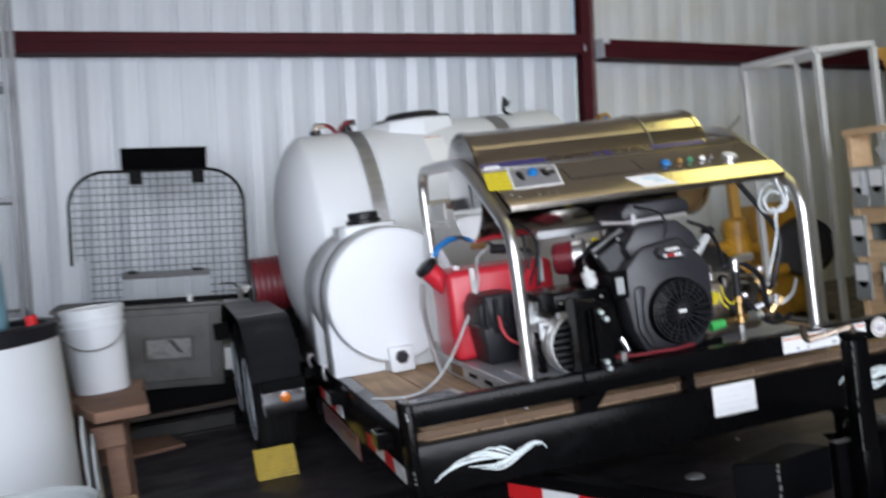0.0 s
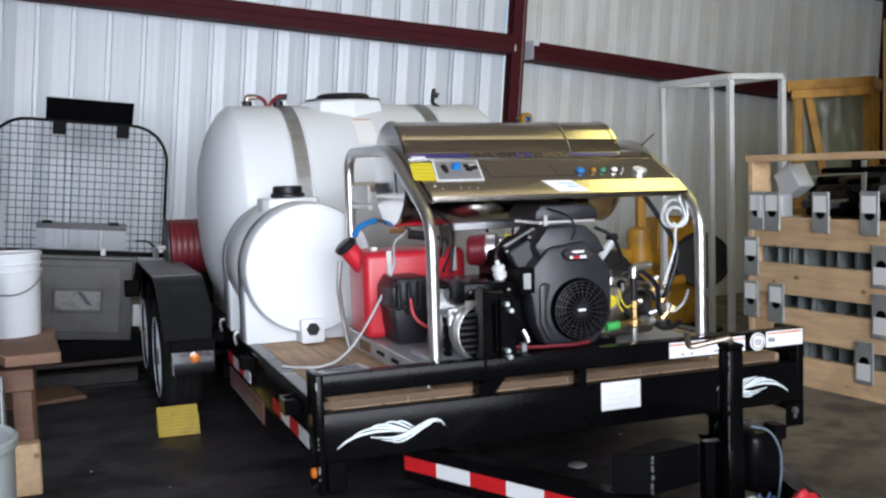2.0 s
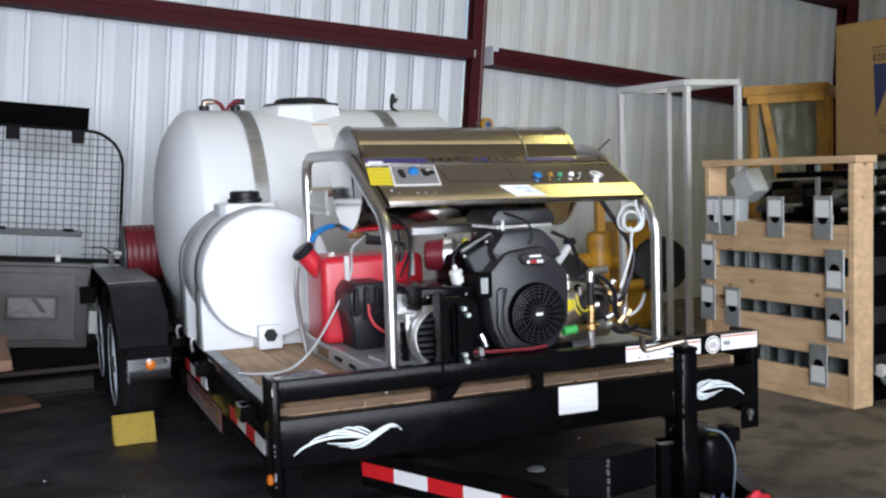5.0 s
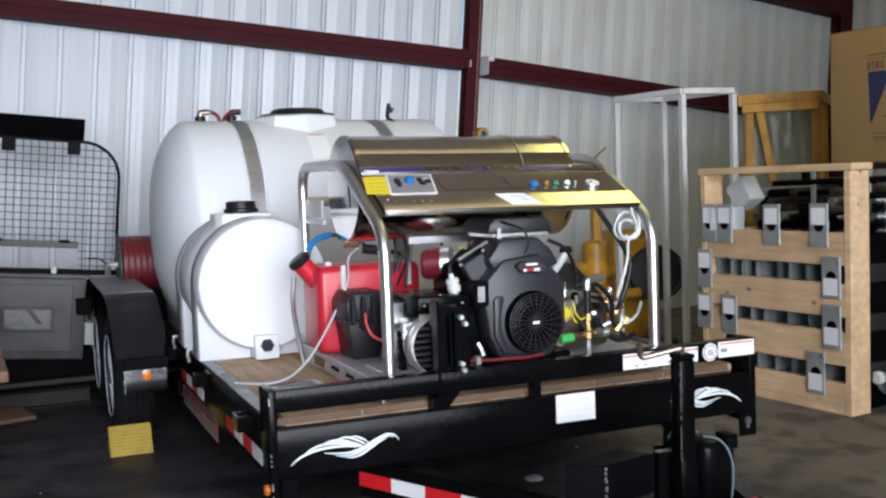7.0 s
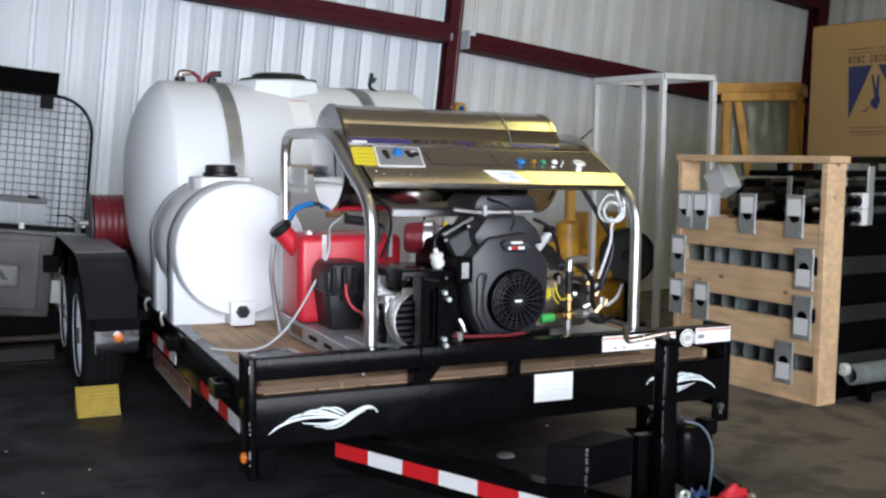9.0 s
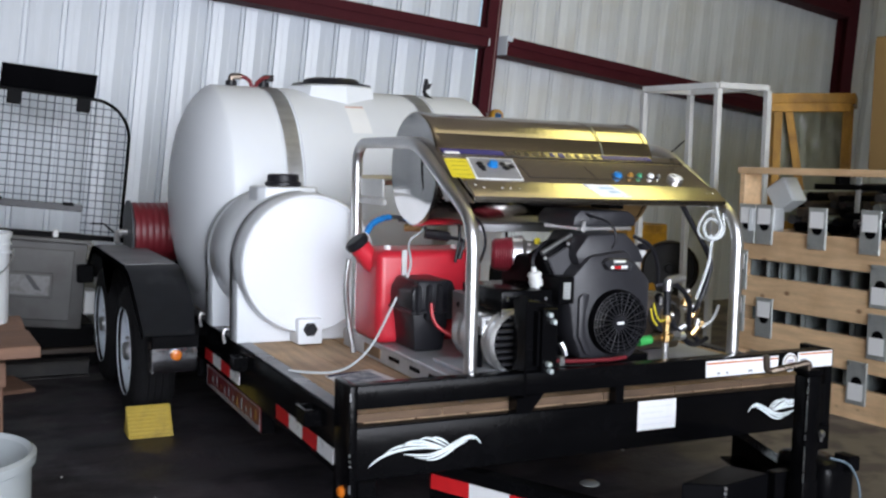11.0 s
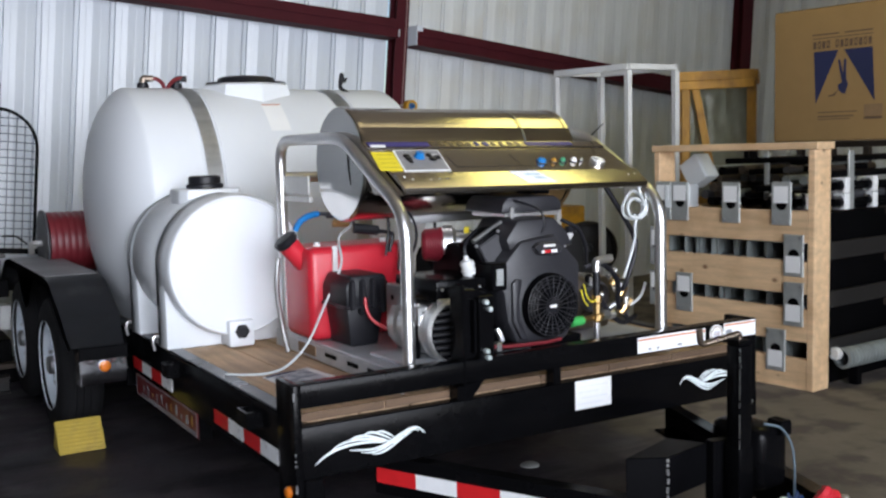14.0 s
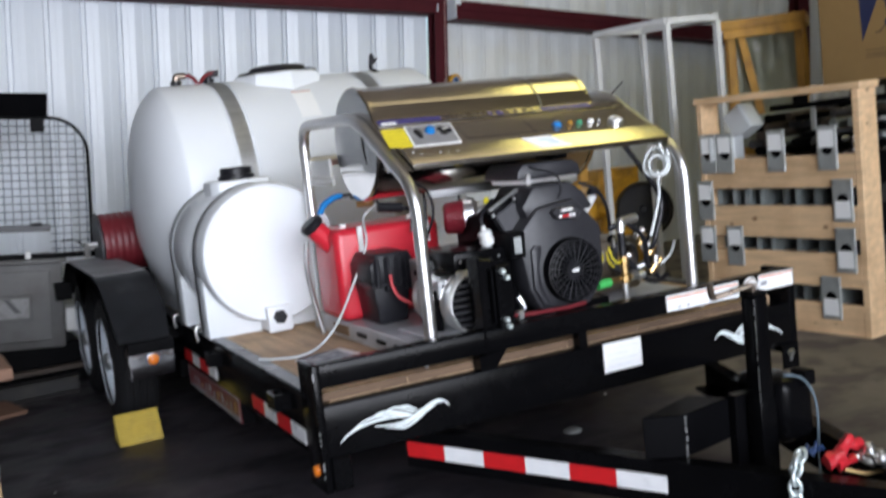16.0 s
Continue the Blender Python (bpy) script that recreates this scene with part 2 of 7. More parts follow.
knots(PINE, 7.0, (1, 0.7, 1), (0.19, 0.085, 0.04))
EDGE_SHADE = mat("shaded_plank_edge", (0.105, 0.064, 0.037), 0.7, vary=0.35, scale=8, stretch=(1, 6, 6), bump=0.2, random=0.25)
CRATE_WOOD = mat("yellow_crate_wood", (0.46, 0.245, 0.045), 0.6, vary=0.3, scale=4, stretch=(3, 3, 0.6), bump=0.15, random=0.15, dirt=(0.2, 0.09, 0.03), dirt_amount=0.6, dirt_scale=8)
knots(CRATE_WOOD, 6.0, (1, 1, 0.7), (0.10, 0.04, 0.015))
OLD_WOOD = mat("weathered_plank", (0.19, 0.105, 0.068), 0.75, vary=0.25, scale=4, stretch=(1, 6, 6), bump=0.3, bump_scale=30, random=0.2)
CARD = mat("cardboard", (0.34, 0.215, 0.088), 0.85, vary=0.08, scale=2, bump=0.05, dirt=(0.27, 0.165, 0.065), dirt_amount=0.3, spec=0.2)
RED_TANK = mat("red_fuel_plastic", (0.54, 0.020, 0.036), 0.32, vary=0.08, bump=0.05, bump_scale=90)
FILTER_RED = mat("filter_red", (0.15, 0.012, 0.020), 0.35, vary=0.3)
RED_HOSE = mat("dark_red_hose", (0.14, 0.012, 0.018), 0.45, vary=0.15)
RED_BAG = mat("red_plastic", (0.50, 0.02, 0.03), 0.4, vary=0.1)
YELLOW = mat("yellow_label", (0.75, 0.62, 0.03), 0.5, vary=0.06)
YELLOW_CHOCK = mat("yellow_chock", (0.54, 0.40, 0.07), 0.6, vary=0.2, bump=0.1, dirt=(0.22, 0.16, 0.06), dirt_amount=0.6, dirt_scale=9)
YELLOW_MACHINE = mat("yellow_machine_paint", (0.46, 0.235, 0.018), 0.45, vary=0.25, scale=9, dirt=(0.15, 0.075, 0.02), dirt_amount=0.8, dirt_scale=7, bump=0.1)
BLUE = mat("blue_plastic", (0.010, 0.17, 0.47), 0.35, vary=0.06)
BLUE_PRINT = mat("blue_print", (0.016, 0.022, 0.075), 0.6, vary=0.1)
BROWN_PRINT = mat("brown_print", (0.13, 0.08, 0.045), 0.8, vary=0.25, scale=20)
FAINT_BROWN = mat("faint_brown_print", (0.25, 0.155, 0.075), 0.8, vary=0.15, scale=20)
BLUE_STRIPE = mat("blue_stripe", (0.045, 0.035, 0.17), 0.4, vary=0.1)
ETCHED = mat("etched_lettering", (0.22, 0.19, 0.21), 0.35, 1.0, vary=0.1)
GREEN = mat("green_hose_end", (0.05, 0.40, 0.09), 0.45)
GREEN_CAP = mat("dull_green_cap", (0.05, 0.26, 0.14), 0.5)
BRASS = mat("brass", (0.46, 0.31, 0.14), 0.32, 1.0, vary=0.15)
WHITE = mat("white_sticker", (0.85, 0.86, 0.86), 0.4, vary=0.03)
WHITE_TAPE = mat("white_reflective_tape", (0.86, 0.87, 0.88), 0.3, vary=0.05, scale=30)
RED_TAPE = mat("red_reflective_tape", (0.60, 0.016, 0.02), 0.5, vary=0.1, scale=30, spec=0.3)
GREY_PRINT = mat("grey_print", (0.25, 0.26, 0.28), 0.6, vary=0.1)
GREY_PAINT = mat("grey_painted_steel", (0.125, 0.123, 0.12), 0.6, vary=0.2, scale=3, dirt=(0.06, 0.052, 0.045), dirt_amount=0.75, dirt_scale=4, bump=0.08)
GALV = mat("galvanised_sheet", (0.40, 0.42, 0.41), 0.45, 0.45, vary=0.2, scale=14)
AMBER = mat("amber_lens", (0.62, 0.16, 0.012), 0.2, vary=0.1, coat=0.4)
SHELF_GREY = mat("grey_shelf_steel", (0.24, 0.25, 0.27), 0.45, vary=0.15, dirt=(0.12, 0.12, 0.12), dirt_amount=0.5)
CHIPPED = mat("chipped_pale_paint", (0.30, 0.30, 0.30), 0.7, vary=0.3, scale=14, dirt=(0.09, 0.08, 0.07), dirt_amount=0.9, dirt_scale=14)
WHITE_FRAME = mat("white_frame_tube", (0.62, 0.63, 0.62), 0.4, vary=0.1, dirt=(0.35, 0.33, 0.3), dirt_amount=0.4)
DARK_GREY = mat("dark_grey_metal", (0.05, 0.05, 0.055), 0.5, vary=0.25)
CLEAR_HOSE = mat("clear_vinyl_hose", (0.55, 0.58, 0.58), 0.22, vary=0.08)
BROWN_PAD = mat("brown_board", (0.22, 0.14, 0.08), 0.8, vary=0.2)
TUBE_GREY = mat("dull_grey_tube", (0.24, 0.265, 0.26), 0.45, 0.2, vary=0.25, scale=14)
DARK_CHANNEL = mat("dark_channel_steel", (0.020, 0.019, 0.019), 0.5, vary=0.3, dirt=(0.05, 0.045, 0.037), dirt_amount=0.5, dirt_scale=6, spec=0.3)
OLD_STEEL = mat("brown_old_steel", (0.06, 0.045, 0.035), 0.6, 0.2, vary=0.3)
ROOF = mat("roof_insulation", (0.66, 0.57, 0.47), 0.7, vary=0.1, scale=1.5)
ASPHALT = mat("yard_ground", (0.20, 0.19, 0.17), 0.9, vary=0.2, bump=0.2)


# ---- mesh helpers ----
def thing(name, at, label, category, group="", kind=""):
    ob = new(name)
    ob.location = at
    ob.empty_display_size = 0.1
    return tagged(ob, label, category, group, kind)


def origin(ob):
    v = Vector((0, 0, 0))
    while ob:
        v += ob.location
        ob = ob.parent
    return v


def smooth(me, angle=35):
    me.shade_smooth()
    me.set_sharp_from_angle(angle=radians(angle))


def part(name, bm, material, parent, label=""):
    """Links a bmesh given in the world's coordinates as one mesh under a thing or a part."""
    me = bpy.data.meshes.new(name)
    if parent is not None:
        bmesh.ops.translate(bm, verts=bm.verts, vec=-origin(parent))
    bm.normal_update()
    bm.to_mesh(me)
    bm.free()
    smooth(me)
    me.materials.append(material)
    ob = new(name, me)
    ob.parent = parent
    if label:
        ob["label"] = label
    return ob


def solid(name, bm, material, label, category="", group="", kind=""):
    """A top-level thing of one mesh, its origin at its middle below."""
    xs, ys, zs = zip(*[v.co for v in bm.verts])
    at = Vector(((min(xs) + max(xs)) / 2, (min(ys) + max(ys)) / 2, min(zs)))
    bmesh.ops.translate(bm, verts=bm.verts, vec=-at)
    ob = part(name, bm, material, None)
    ob.location = at
    return tagged(ob, label, category, group, kind)


def bx(x0, x1, y0, y1, z0, z1, bevel=0.003, bm=None, m=None, seg=1):
    bm = bm or bmesh.new()
    vs = [bm.verts.new((x, y, z)) for x in (x0, x1) for y in (y0, y1) for z in (z0, z1)]
    fs = [bm.faces.new([vs[i] for i in f]) for f in ((0, 1, 3, 2), (4, 6, 7, 5), (0, 4, 5, 1), (2, 3, 7, 6), (0, 2, 6, 4), (1, 5, 7, 3))]
    if bevel:
        es = list({e for f in fs for e in f.edges})
        r = bmesh.ops.bevel(bm, geom=es, offset=bevel, segments=seg, affect="EDGES", profile=0.5)
        vs = list({v for f in r["faces"] for v in f.verts} | {v for v in vs if v.is_valid})
    if m:
        bmesh.ops.transform(bm, matrix=m, verts=vs)
    return bm


def prism(pts, axis, a0, a1, bevel=0.0, bm=None, seg=1):
    """A polygon in the plane across an axis, drawn out along that axis from a0 to a1."""
    bm = bm or bmesh.new()
    put = {"x": lambda p, a: (a, p[0], p[1]), "y": lambda p, a: (p[0], a, p[1]), "z": lambda p, a: (p[0], p[1], a)}[axis]
    lo, hi = [bm.verts.new(put(p, a0)) for p in pts], [bm.verts.new(put(p, a1)) for p in pts]
    n = len(pts)
    fs = [bm.faces.new(lo), bm.faces.new(hi)] + [bm.faces.new((lo[i], lo[(i + 1) % n], hi[(i + 1) % n], hi[i])) for i in range(n)]
    bmesh.ops.recalc_face_normals(bm, faces=fs)
    if bevel:
        es = list({e for f in fs for e in f.edges})
        bmesh.ops.bevel(bm, geom=es, offset=bevel, segments=seg, affect="EDGES", profile=0.5)
    return bm


def sweep(pts, r, seg=10, bm=None, fillet=0.0, steps=5, closed=False, square=False):
    """A round (or square) tube along points, with rounded bends."""
    bm = bm or bmesh.new()
    pts = [Vector(p) for p in pts]
    if fillet:
        out = [pts[0]]
        for a, b, c in zip(pts, pts[1:], pts[2:]):
            d = min(fillet, (a - b).length * 0.49, (c - b).length * 0.49)
            p, q = b + (a - b).normalized() * d, b + (c - b).normalized() * d
            out += [p.lerp(b, t).lerp(b.lerp(q, t), t) for t in [i / steps for i in range(steps + 1)]]
        pts = out + [pts[-1]]
    n = len(pts)
    rings, up = [], None
    for i, p in enumerate(pts):
        if closed:
            d = (pts[(i + 1) % n] - pts[i - 1]).normalized()
        else:
            d = (pts[min(i + 1, n - 1)] - pts[max(i - 1, 0)]).normalized()
        if up is None:
            up = Vector((0, 0, 1)) if abs(d.z) < 0.9 else Vector((0, 1, 0))
        side = d.cross(up).normalized()
        up = side.cross(d).normalized()
        if square:
            ring = [p + side * r * a + up * r * b for a, b in ((1, 1), (-1, 1), (-1, -1), (1, -1))]
        else:
            ring = [p + (side * math.cos(k) + up * math.sin(k)) * r for k in [math.tau * j / seg for j in range(seg)]]
        rings.append([bm.verts.new(v) for v in ring])
    m = len(rings[0])
    for i in range(n if closed else n - 1):
        a, b = rings[i], rings[(i + 1) % n]
        for j in range(m):
            bm.faces.new((a[j], a[(j + 1) % m], b[(j + 1) % m], b[j]))
    if not closed:
        bm.faces.new(rings[0][::-1]), bm.faces.new(rings[-1])
    return bm


def curve_pts(pts, n=8):
    """A smooth line through points."""
    P = [Vector(p) for p in pts]
    P = [2 * P[0] - P[1]] + P + [2 * P[-1] - P[-2]]
    out = []
    for a, b, c, d in zip(P, P[1:], P[2:], P[3:]):
        for i in range(n):
            t = i / n
            out.append(0.5 * (2 * b + (c - a) * t + (2 * a - 5 * b + 4 * c - d) * t * t + (3 * b - a - 3 * c + d) * t ** 3))
    return out + [P[-2]]


def hose(pts, r, seg=8, n=8, bm=None):
    return sweep(curve_pts(pts, n), r, seg, bm)


def lathe(profile, at, axis="z", seg=32, bm=None, turn=None):
    """A profile of (radius, height) turned round an axis that starts at a place. turn: a matrix instead of an axis."""
    bm = bm or bmesh.new()
    m = turn or {"z": Matrix(), "x": Matrix.Rotation(radians(90), 4, "Y"), "y": Matrix.Rotation(radians(-90), 4, "X"), "-y": Matrix.Rotation(radians(90), 4, "X"), "-x": Matrix.Rotation(radians(-90), 4, "Y")}[axis]
    m = Matrix.Translation(at) @ m
    rings = []
    for r, h in profile:
        if r < 1e-6:
            rings.append([bm.verts.new(m @ Vector((0, 0, h)))])
        else:
            rings.append([bm.verts.new(m @ Vector((r * math.cos(a), r * math.sin(a), h))) for a in [math.tau * j / seg for j in range(seg)]])
    for a, b in zip(rings, rings[1:]):
        for j in range(seg):
            k = (j + 1) % seg
            if len(a) == 1 and len(b) == 1:
                continue
            if len(a) == 1:
                bm.faces.new((a[0], b[k], b[j]))
            elif len(b) == 1:
                bm.faces.new((a[j], a[k], b[0]))
            else:
                bm.faces.new((a[j], a[k], b[k], b[j]))
    bmesh.ops.recalc_face_normals(bm, faces=bm.faces)
    return bm


def disc(r, h, at, axis="y", seg=20, bm=None, bev=0.002):
    return lathe([(0, 0), (r - bev, 0), (r, bev), (r, h - bev), (r - bev, h), (0, h)], at, axis, seg, bm)


# ---- the shed ----
LEAN, BEND = radians(5.3), radians(9.3)
CORNER = Vector((2.655, 4.28, 2.10))
PITCH = 0.2286
M_LEFT = Matrix.Translation(CORNER) @ Matrix.Rotation(LEAN, 4, "Y")
M_BACK = Matrix.Translation(CORNER) @ Matrix.Rotation(BEND, 4, "Z") @ Matrix.Rotation(LEAN, 4, "Y")
M_RIGHT = Matrix.Translation(M_BACK @ Vector((4.60, 0, 0))) @ Matrix.Rotation(LEAN, 4, "Y") @ Matrix.Rotation(radians(-90), 4, "Z")


def placed(bm, m):
    """Moves a mesh given in a wall's own directions (along, back, up) into the shed."""
    bmesh.ops.transform(bm, matrix=m, verts=bm.verts)
    return bm


floor = solid("floor", bx(-6.0, 11.0, -5.6, 5.4, -0.25, 0.0, 0), CONCRETE, "worn concrete shed floor with an oil stain and painted shade", "floor", kind="structure")
solid("ground", bx(-400, 400, -400, 400, -0.6, -0.26, 0), ASPHALT, "pale packed yard ground outside the shed", "ground", kind="structure")


def siding_sheet(material):
    """One sheet of ribbed steel siding: four narrow grooved ribs, each followed by a facet that comes forward and one that falls back."""
    prof = []
    for i in range(4):
        o = i * PITCH
        prof += [(o, 0.0), (o + 0.0035, 0.020), (o + 0.0065, 0.020), (o + 0.010, 0.001), (o + 0.032, 0.001), (o + 0.0355, 0.024), (o + 0.0395, 0.024), (o + 0.043, 0.003),
                 (o + 0.080, -0.004), (o + 0.084, -0.0033), (o + 0.122, -0.0105), (o + 0.131, -0.0095), (o + 0.175, -0.0045), (o + 0.180, -0.0052), (o + 0.222, -0.0005)]
    prof.append((4 * PITCH + 0.003, 0.0))
    bm = bmesh.new()
    front = [[bm.verts.new((u, d, w)) for u, d in prof] for w in (-3.4, 3.6)]
    back = [[bm.verts.new((u, d + 0.004, w)) for u, d in prof] for w in (-3.4, 3.6)]
    for a, b in ((front[0], front[1]), (back[1], back[0])):
        for i in range(len(prof) - 1):
            bm.faces.new((a[i], a[i + 1], b[i + 1], b[i]))
    me = bpy.data.meshes.new("siding_panel")
    bm.to_mesh(me)
    bm.free()
    me.materials.append(material)
    return me


clean_sheet, warm_sheet = siding_sheet(SIDING), siding_sheet(WARM_SIDING)
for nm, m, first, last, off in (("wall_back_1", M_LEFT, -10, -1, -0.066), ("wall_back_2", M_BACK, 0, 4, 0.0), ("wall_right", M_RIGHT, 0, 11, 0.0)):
    w = thing(nm, (m.translation.x, m.translation.y, 0), "white ribbed steel siding wall of the shed" if m is M_LEFT else "dusty white ribbed siding wall, warm light tinted in", "wall", kind="structure")
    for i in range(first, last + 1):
        p = new("siding_panel", clean_sheet if m is M_LEFT else warm_sheet)
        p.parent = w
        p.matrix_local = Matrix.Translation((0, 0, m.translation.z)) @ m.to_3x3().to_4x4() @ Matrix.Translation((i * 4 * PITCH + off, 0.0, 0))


def girt(u0, u1, w0, m):
    """A Z-shaped wall girt with its two flanges."""
    prof = [(-0.2, w0 + 0.135), (-0.2, w0 + 0.070), (-0.194, w0 + 0.070), (-0.188, w0 + 0.128), (-0.004, w0 + 0.128), (-0.004, w0 + 0.134)]
    bm = prism(prof, "x", u0, u1)
    bx(u0, u1, -0.187, -0.180, w0 + 0.006, w0 + 0.127, 0, bm)
    bx(u0, u1, -0.198, -0.006, w0 - 0.004, w0 + 0.0055, 0, bm)
    return placed(bm, m)


for u0, u1, w0, m in ((-10.5, -0.06, 0.0, M_LEFT), (0.075, 4.36, -0.035, M_BACK), (-10.5, -0.06, 1.11, M_LEFT), (0.075, 4.36, 1.075, M_BACK)):
    solid("girt", girt(u0, u1, w0, m), RED_STEEL, "dark red oxide steel wall girt", "girt", kind="structure")


def column(u, half, m):
    bm = bx(u - half, u + half, -0.135, -0.123, -3.4, 3.6, 0)
    bx(u - half, u + half, -0.02, -0.008, -3.4, 3.6, 0, bm)
    bx(u - 0.008, u + 0.008, -0.123, -0.02, -3.4, 3.6, 0, bm)
    return placed(bm, m)


for u, half, m in ((0.0, 0.053, M_LEFT), (4.49, 0.095, M_BACK)):
    solid("column", column(u, half, m), RED_STEEL, "dark red oxide steel building column", "column", kind="structure")
# pale strip added as the highlight on the column's flange edge
solid("trim", placed(bx(0.0275, 0.0335, -0.141, -0.1355, -3.4, 3.6, 0.001), M_LEFT), LIT_EDGE, "thin pale strip standing for the column's lit edge", "conduit", kind="structure")
clip = bx(0.0605, 0.11, -0.222, -0.202, 0.066, 0.105, 0.003)
bx(0.0545, 0.0605, -0.22, -0.05, -0.04, 0.105, 0, clip)
solid("trim", placed(clip, M_BACK), SIDING, "white clip angle on the column", "trim", kind="structure")
solid("trim", placed(bx(-0.0625, -0.0555, -0.21, -0.19, 0.004, 0.06, 0.002), M_LEFT), SIDING, "white clip angle on the column", "trim", kind="structure")

# unseen walls, kept dark to deepen reflections and cut the fill light
solid("wall_left", bx(-6.1, -6.0, -5.6, 4.5, -0.2, 4.9, 0), UNSEEN_WALL, "unseen side wall, dark to deepen reflections", "wall", kind="structure")
front = bx(DOOR_X1, 11.0, -5.7, -5.6, -0.2, 4.9, 0)
bx(-6.0, DOOR_X0, -5.7, -5.6, -0.2, 4.9, 0, front)
bx(DOOR_X0, DOOR_X1, -5.7, -5.6, 3.9, 4.9, 0, front)
solid("wall_front", front, UNSEEN_WALL, "unseen dark front wall round the open door", "wall", kind="structure")
solid("ceiling", bx(-6.1, 11.1, -5.7, 6.0, 4.9, 5.0, 0), ROOF, "tan insulated shed roof", "ceiling", kind="structure")
# the yellowed roof light whose glow shows in the stainless panel
glow = bpy.data.materials.new("yellowed_roof_light")
glow.use_nodes = True
ge = glow.node_tree.nodes["Principled BSDF"]
ge.inputs["Base Color"].default_value = (0.8, 0.7, 0.25, 1)
ge.inputs["Emission Color"].default_value, ge.inputs["Emission Strength"].default_value = (1.0, 0.92, 0.31, 1), 3.2
solid("roof_light", bx(3.28, 4.25, -0.75, 1.80, 4.86, 4.896, 0.004), glow, "yellowed translucent roof light panel", "roof light", kind="structure")
# a second glowing panel, added only to brighten the left of the cover's reflection
dim = bpy.data.materials.new("added_roof_glow")
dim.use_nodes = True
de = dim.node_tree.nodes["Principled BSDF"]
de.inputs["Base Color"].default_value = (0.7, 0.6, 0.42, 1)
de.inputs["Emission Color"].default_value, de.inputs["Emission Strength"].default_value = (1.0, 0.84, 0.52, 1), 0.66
solid("roof_light", bx(0.6, 3.27, -0.90, 0.45, 4.86, 4.896, 0.004), dim, "added tan glow panel under the roof", "roof light", kind="structure")

# ---- the trailer ----
W, DECKZ = 1.91, 0.48
trailer = thing("trailer", (0.955, 1.6, 0), "black tandem-axle flatbed trailer with a wooden deck", "trailer")
T = trailer


def T_(name, bm, m, label="", parent=None):
    return part(name, bm, m, parent or T, label)


def channel(p0, p1, z0, z1, flange, thick=0.008):
    """A steel channel between two plan points; its web is the face, its flanges point to the left of the way."""
    a, b = Vector((*p0, 0)), Vector((*p1, 0))
    d = (b - a).normalized()
    n = Vector((-d.y, d.x, 0))
    c = [(0, z0), (flange, z0), (flange, z0 + thick), (thick, z0 + thick), (thick, z1 - thick), (flange, z1 - thick), (flange, z1), (0, z1)]
    bm = bmesh.new()
    ends = [[bm.verts.new(q + n * w + Vector((0, 0, z))) for w, z in c] for q in (a, b)]
    for k in range(8):
        bm.faces.new((ends[0][k], ends[0][(k + 1) % 8], ends[1][(k + 1) % 8], ends[1][k]))
    bm.faces.new(ends[0]), bm.faces.new(ends[1])
    bmesh.ops.recalc_face_normals(bm, faces=bm.faces)
    return bm


T_("front_channel", bx(0.0, W, 0.0, 0.055, 0.295, 0.455, 0.006, seg=2), BLACK_PAINT)
T_("top_rail", bx(0.004, W - 0.004, 0.0, 0.06, 0.51, 0.582, 0.006, seg=2), BLACK_PAINT)
for x0, x1 in ((-0.0, 0.024), (W - 0.030, W)):
    T_("corner_post", bx(x0 - 0.002 * (x0 < 1), x1 + 0.002 * (x0 > 1), -0.002, 0.14, 0.19 if x0 < 1 else 0.25, 0.584, 0.006, seg=2), BLACK_PAINT)
T_("upright", prism([(0.560, 0.50), (0.665, 0.515), (0.615, 0.456), (0.560, 0.456)], "y", 0.003, 0.055), BLACK_PAINT)
T_("upright", bx(0.944, 0.975, 0.006, 0.05, 0.45, 0.515, 0.002), BLACK_PAINT)
for x0, x1 in ((0.0, 0.06), (W - 0.06, W)):
    T_("side_rail", bx(x0, x1, 0.14, 4.10, 0.285, 0.478, 0.006, seg=2), BLACK_PAINT)
    T_("rail_cap", bx(x0 + 0.002, x1 - 0.002, 0.142, 4.098, 0.4785, 0.486, 0.003), RAIL_SHEEN)
T_("rear_rail", bx(0.0, W, 4.10, 4.16, 0.285, 0.486, 0.005), BLACK_PAINT)
for y in (0.9, 1.6, 2.3, 3.0, 3.6):
    T_("crossmember", bx(0.06, W - 0.06, y, y + 0.05, 0.36, 0.44, 0.003), BLACK_METAL)
for y0, y1 in ((0.26, 0.35), (1.15, 1.22), (2.0, 2.1), (3.2, 3.3)):
    pocket = bx(-0.054, -0.047, y0, y1, 0.402, 0.456, 0.001)
    bx(-0.047, -0.001, y0, y0 + 0.007, 0.402, 0.456, 0, pocket), bx(-0.047, -0.001, y1 - 0.007, y1, 0.402, 0.456, 0, pocket)
    T_("stake_pocket", pocket, BLACK_PAINT)
plank_w = (W - 0.12) / 10
for i in range(10):
    x0 = 0.06 + i * plank_w
    T_("plank", bx(x0 + 0.004, x0 + plank_w - 0.004, 0.062, 4.098, 0.442, DECKZ - 0.004 * (i % 3 == 1), 0.003), DECK)


# dark wood strips in the slot, with the rail's shade in their colour
for i in range(6):
    T_("edge_board", bx(0.028 + i * 0.300, 0.028 + i * 0.300 + 0.296, 0.0565, 0.0612, 0.4565, DECKZ + 0.002, 0.001), EDGE_SHADE)


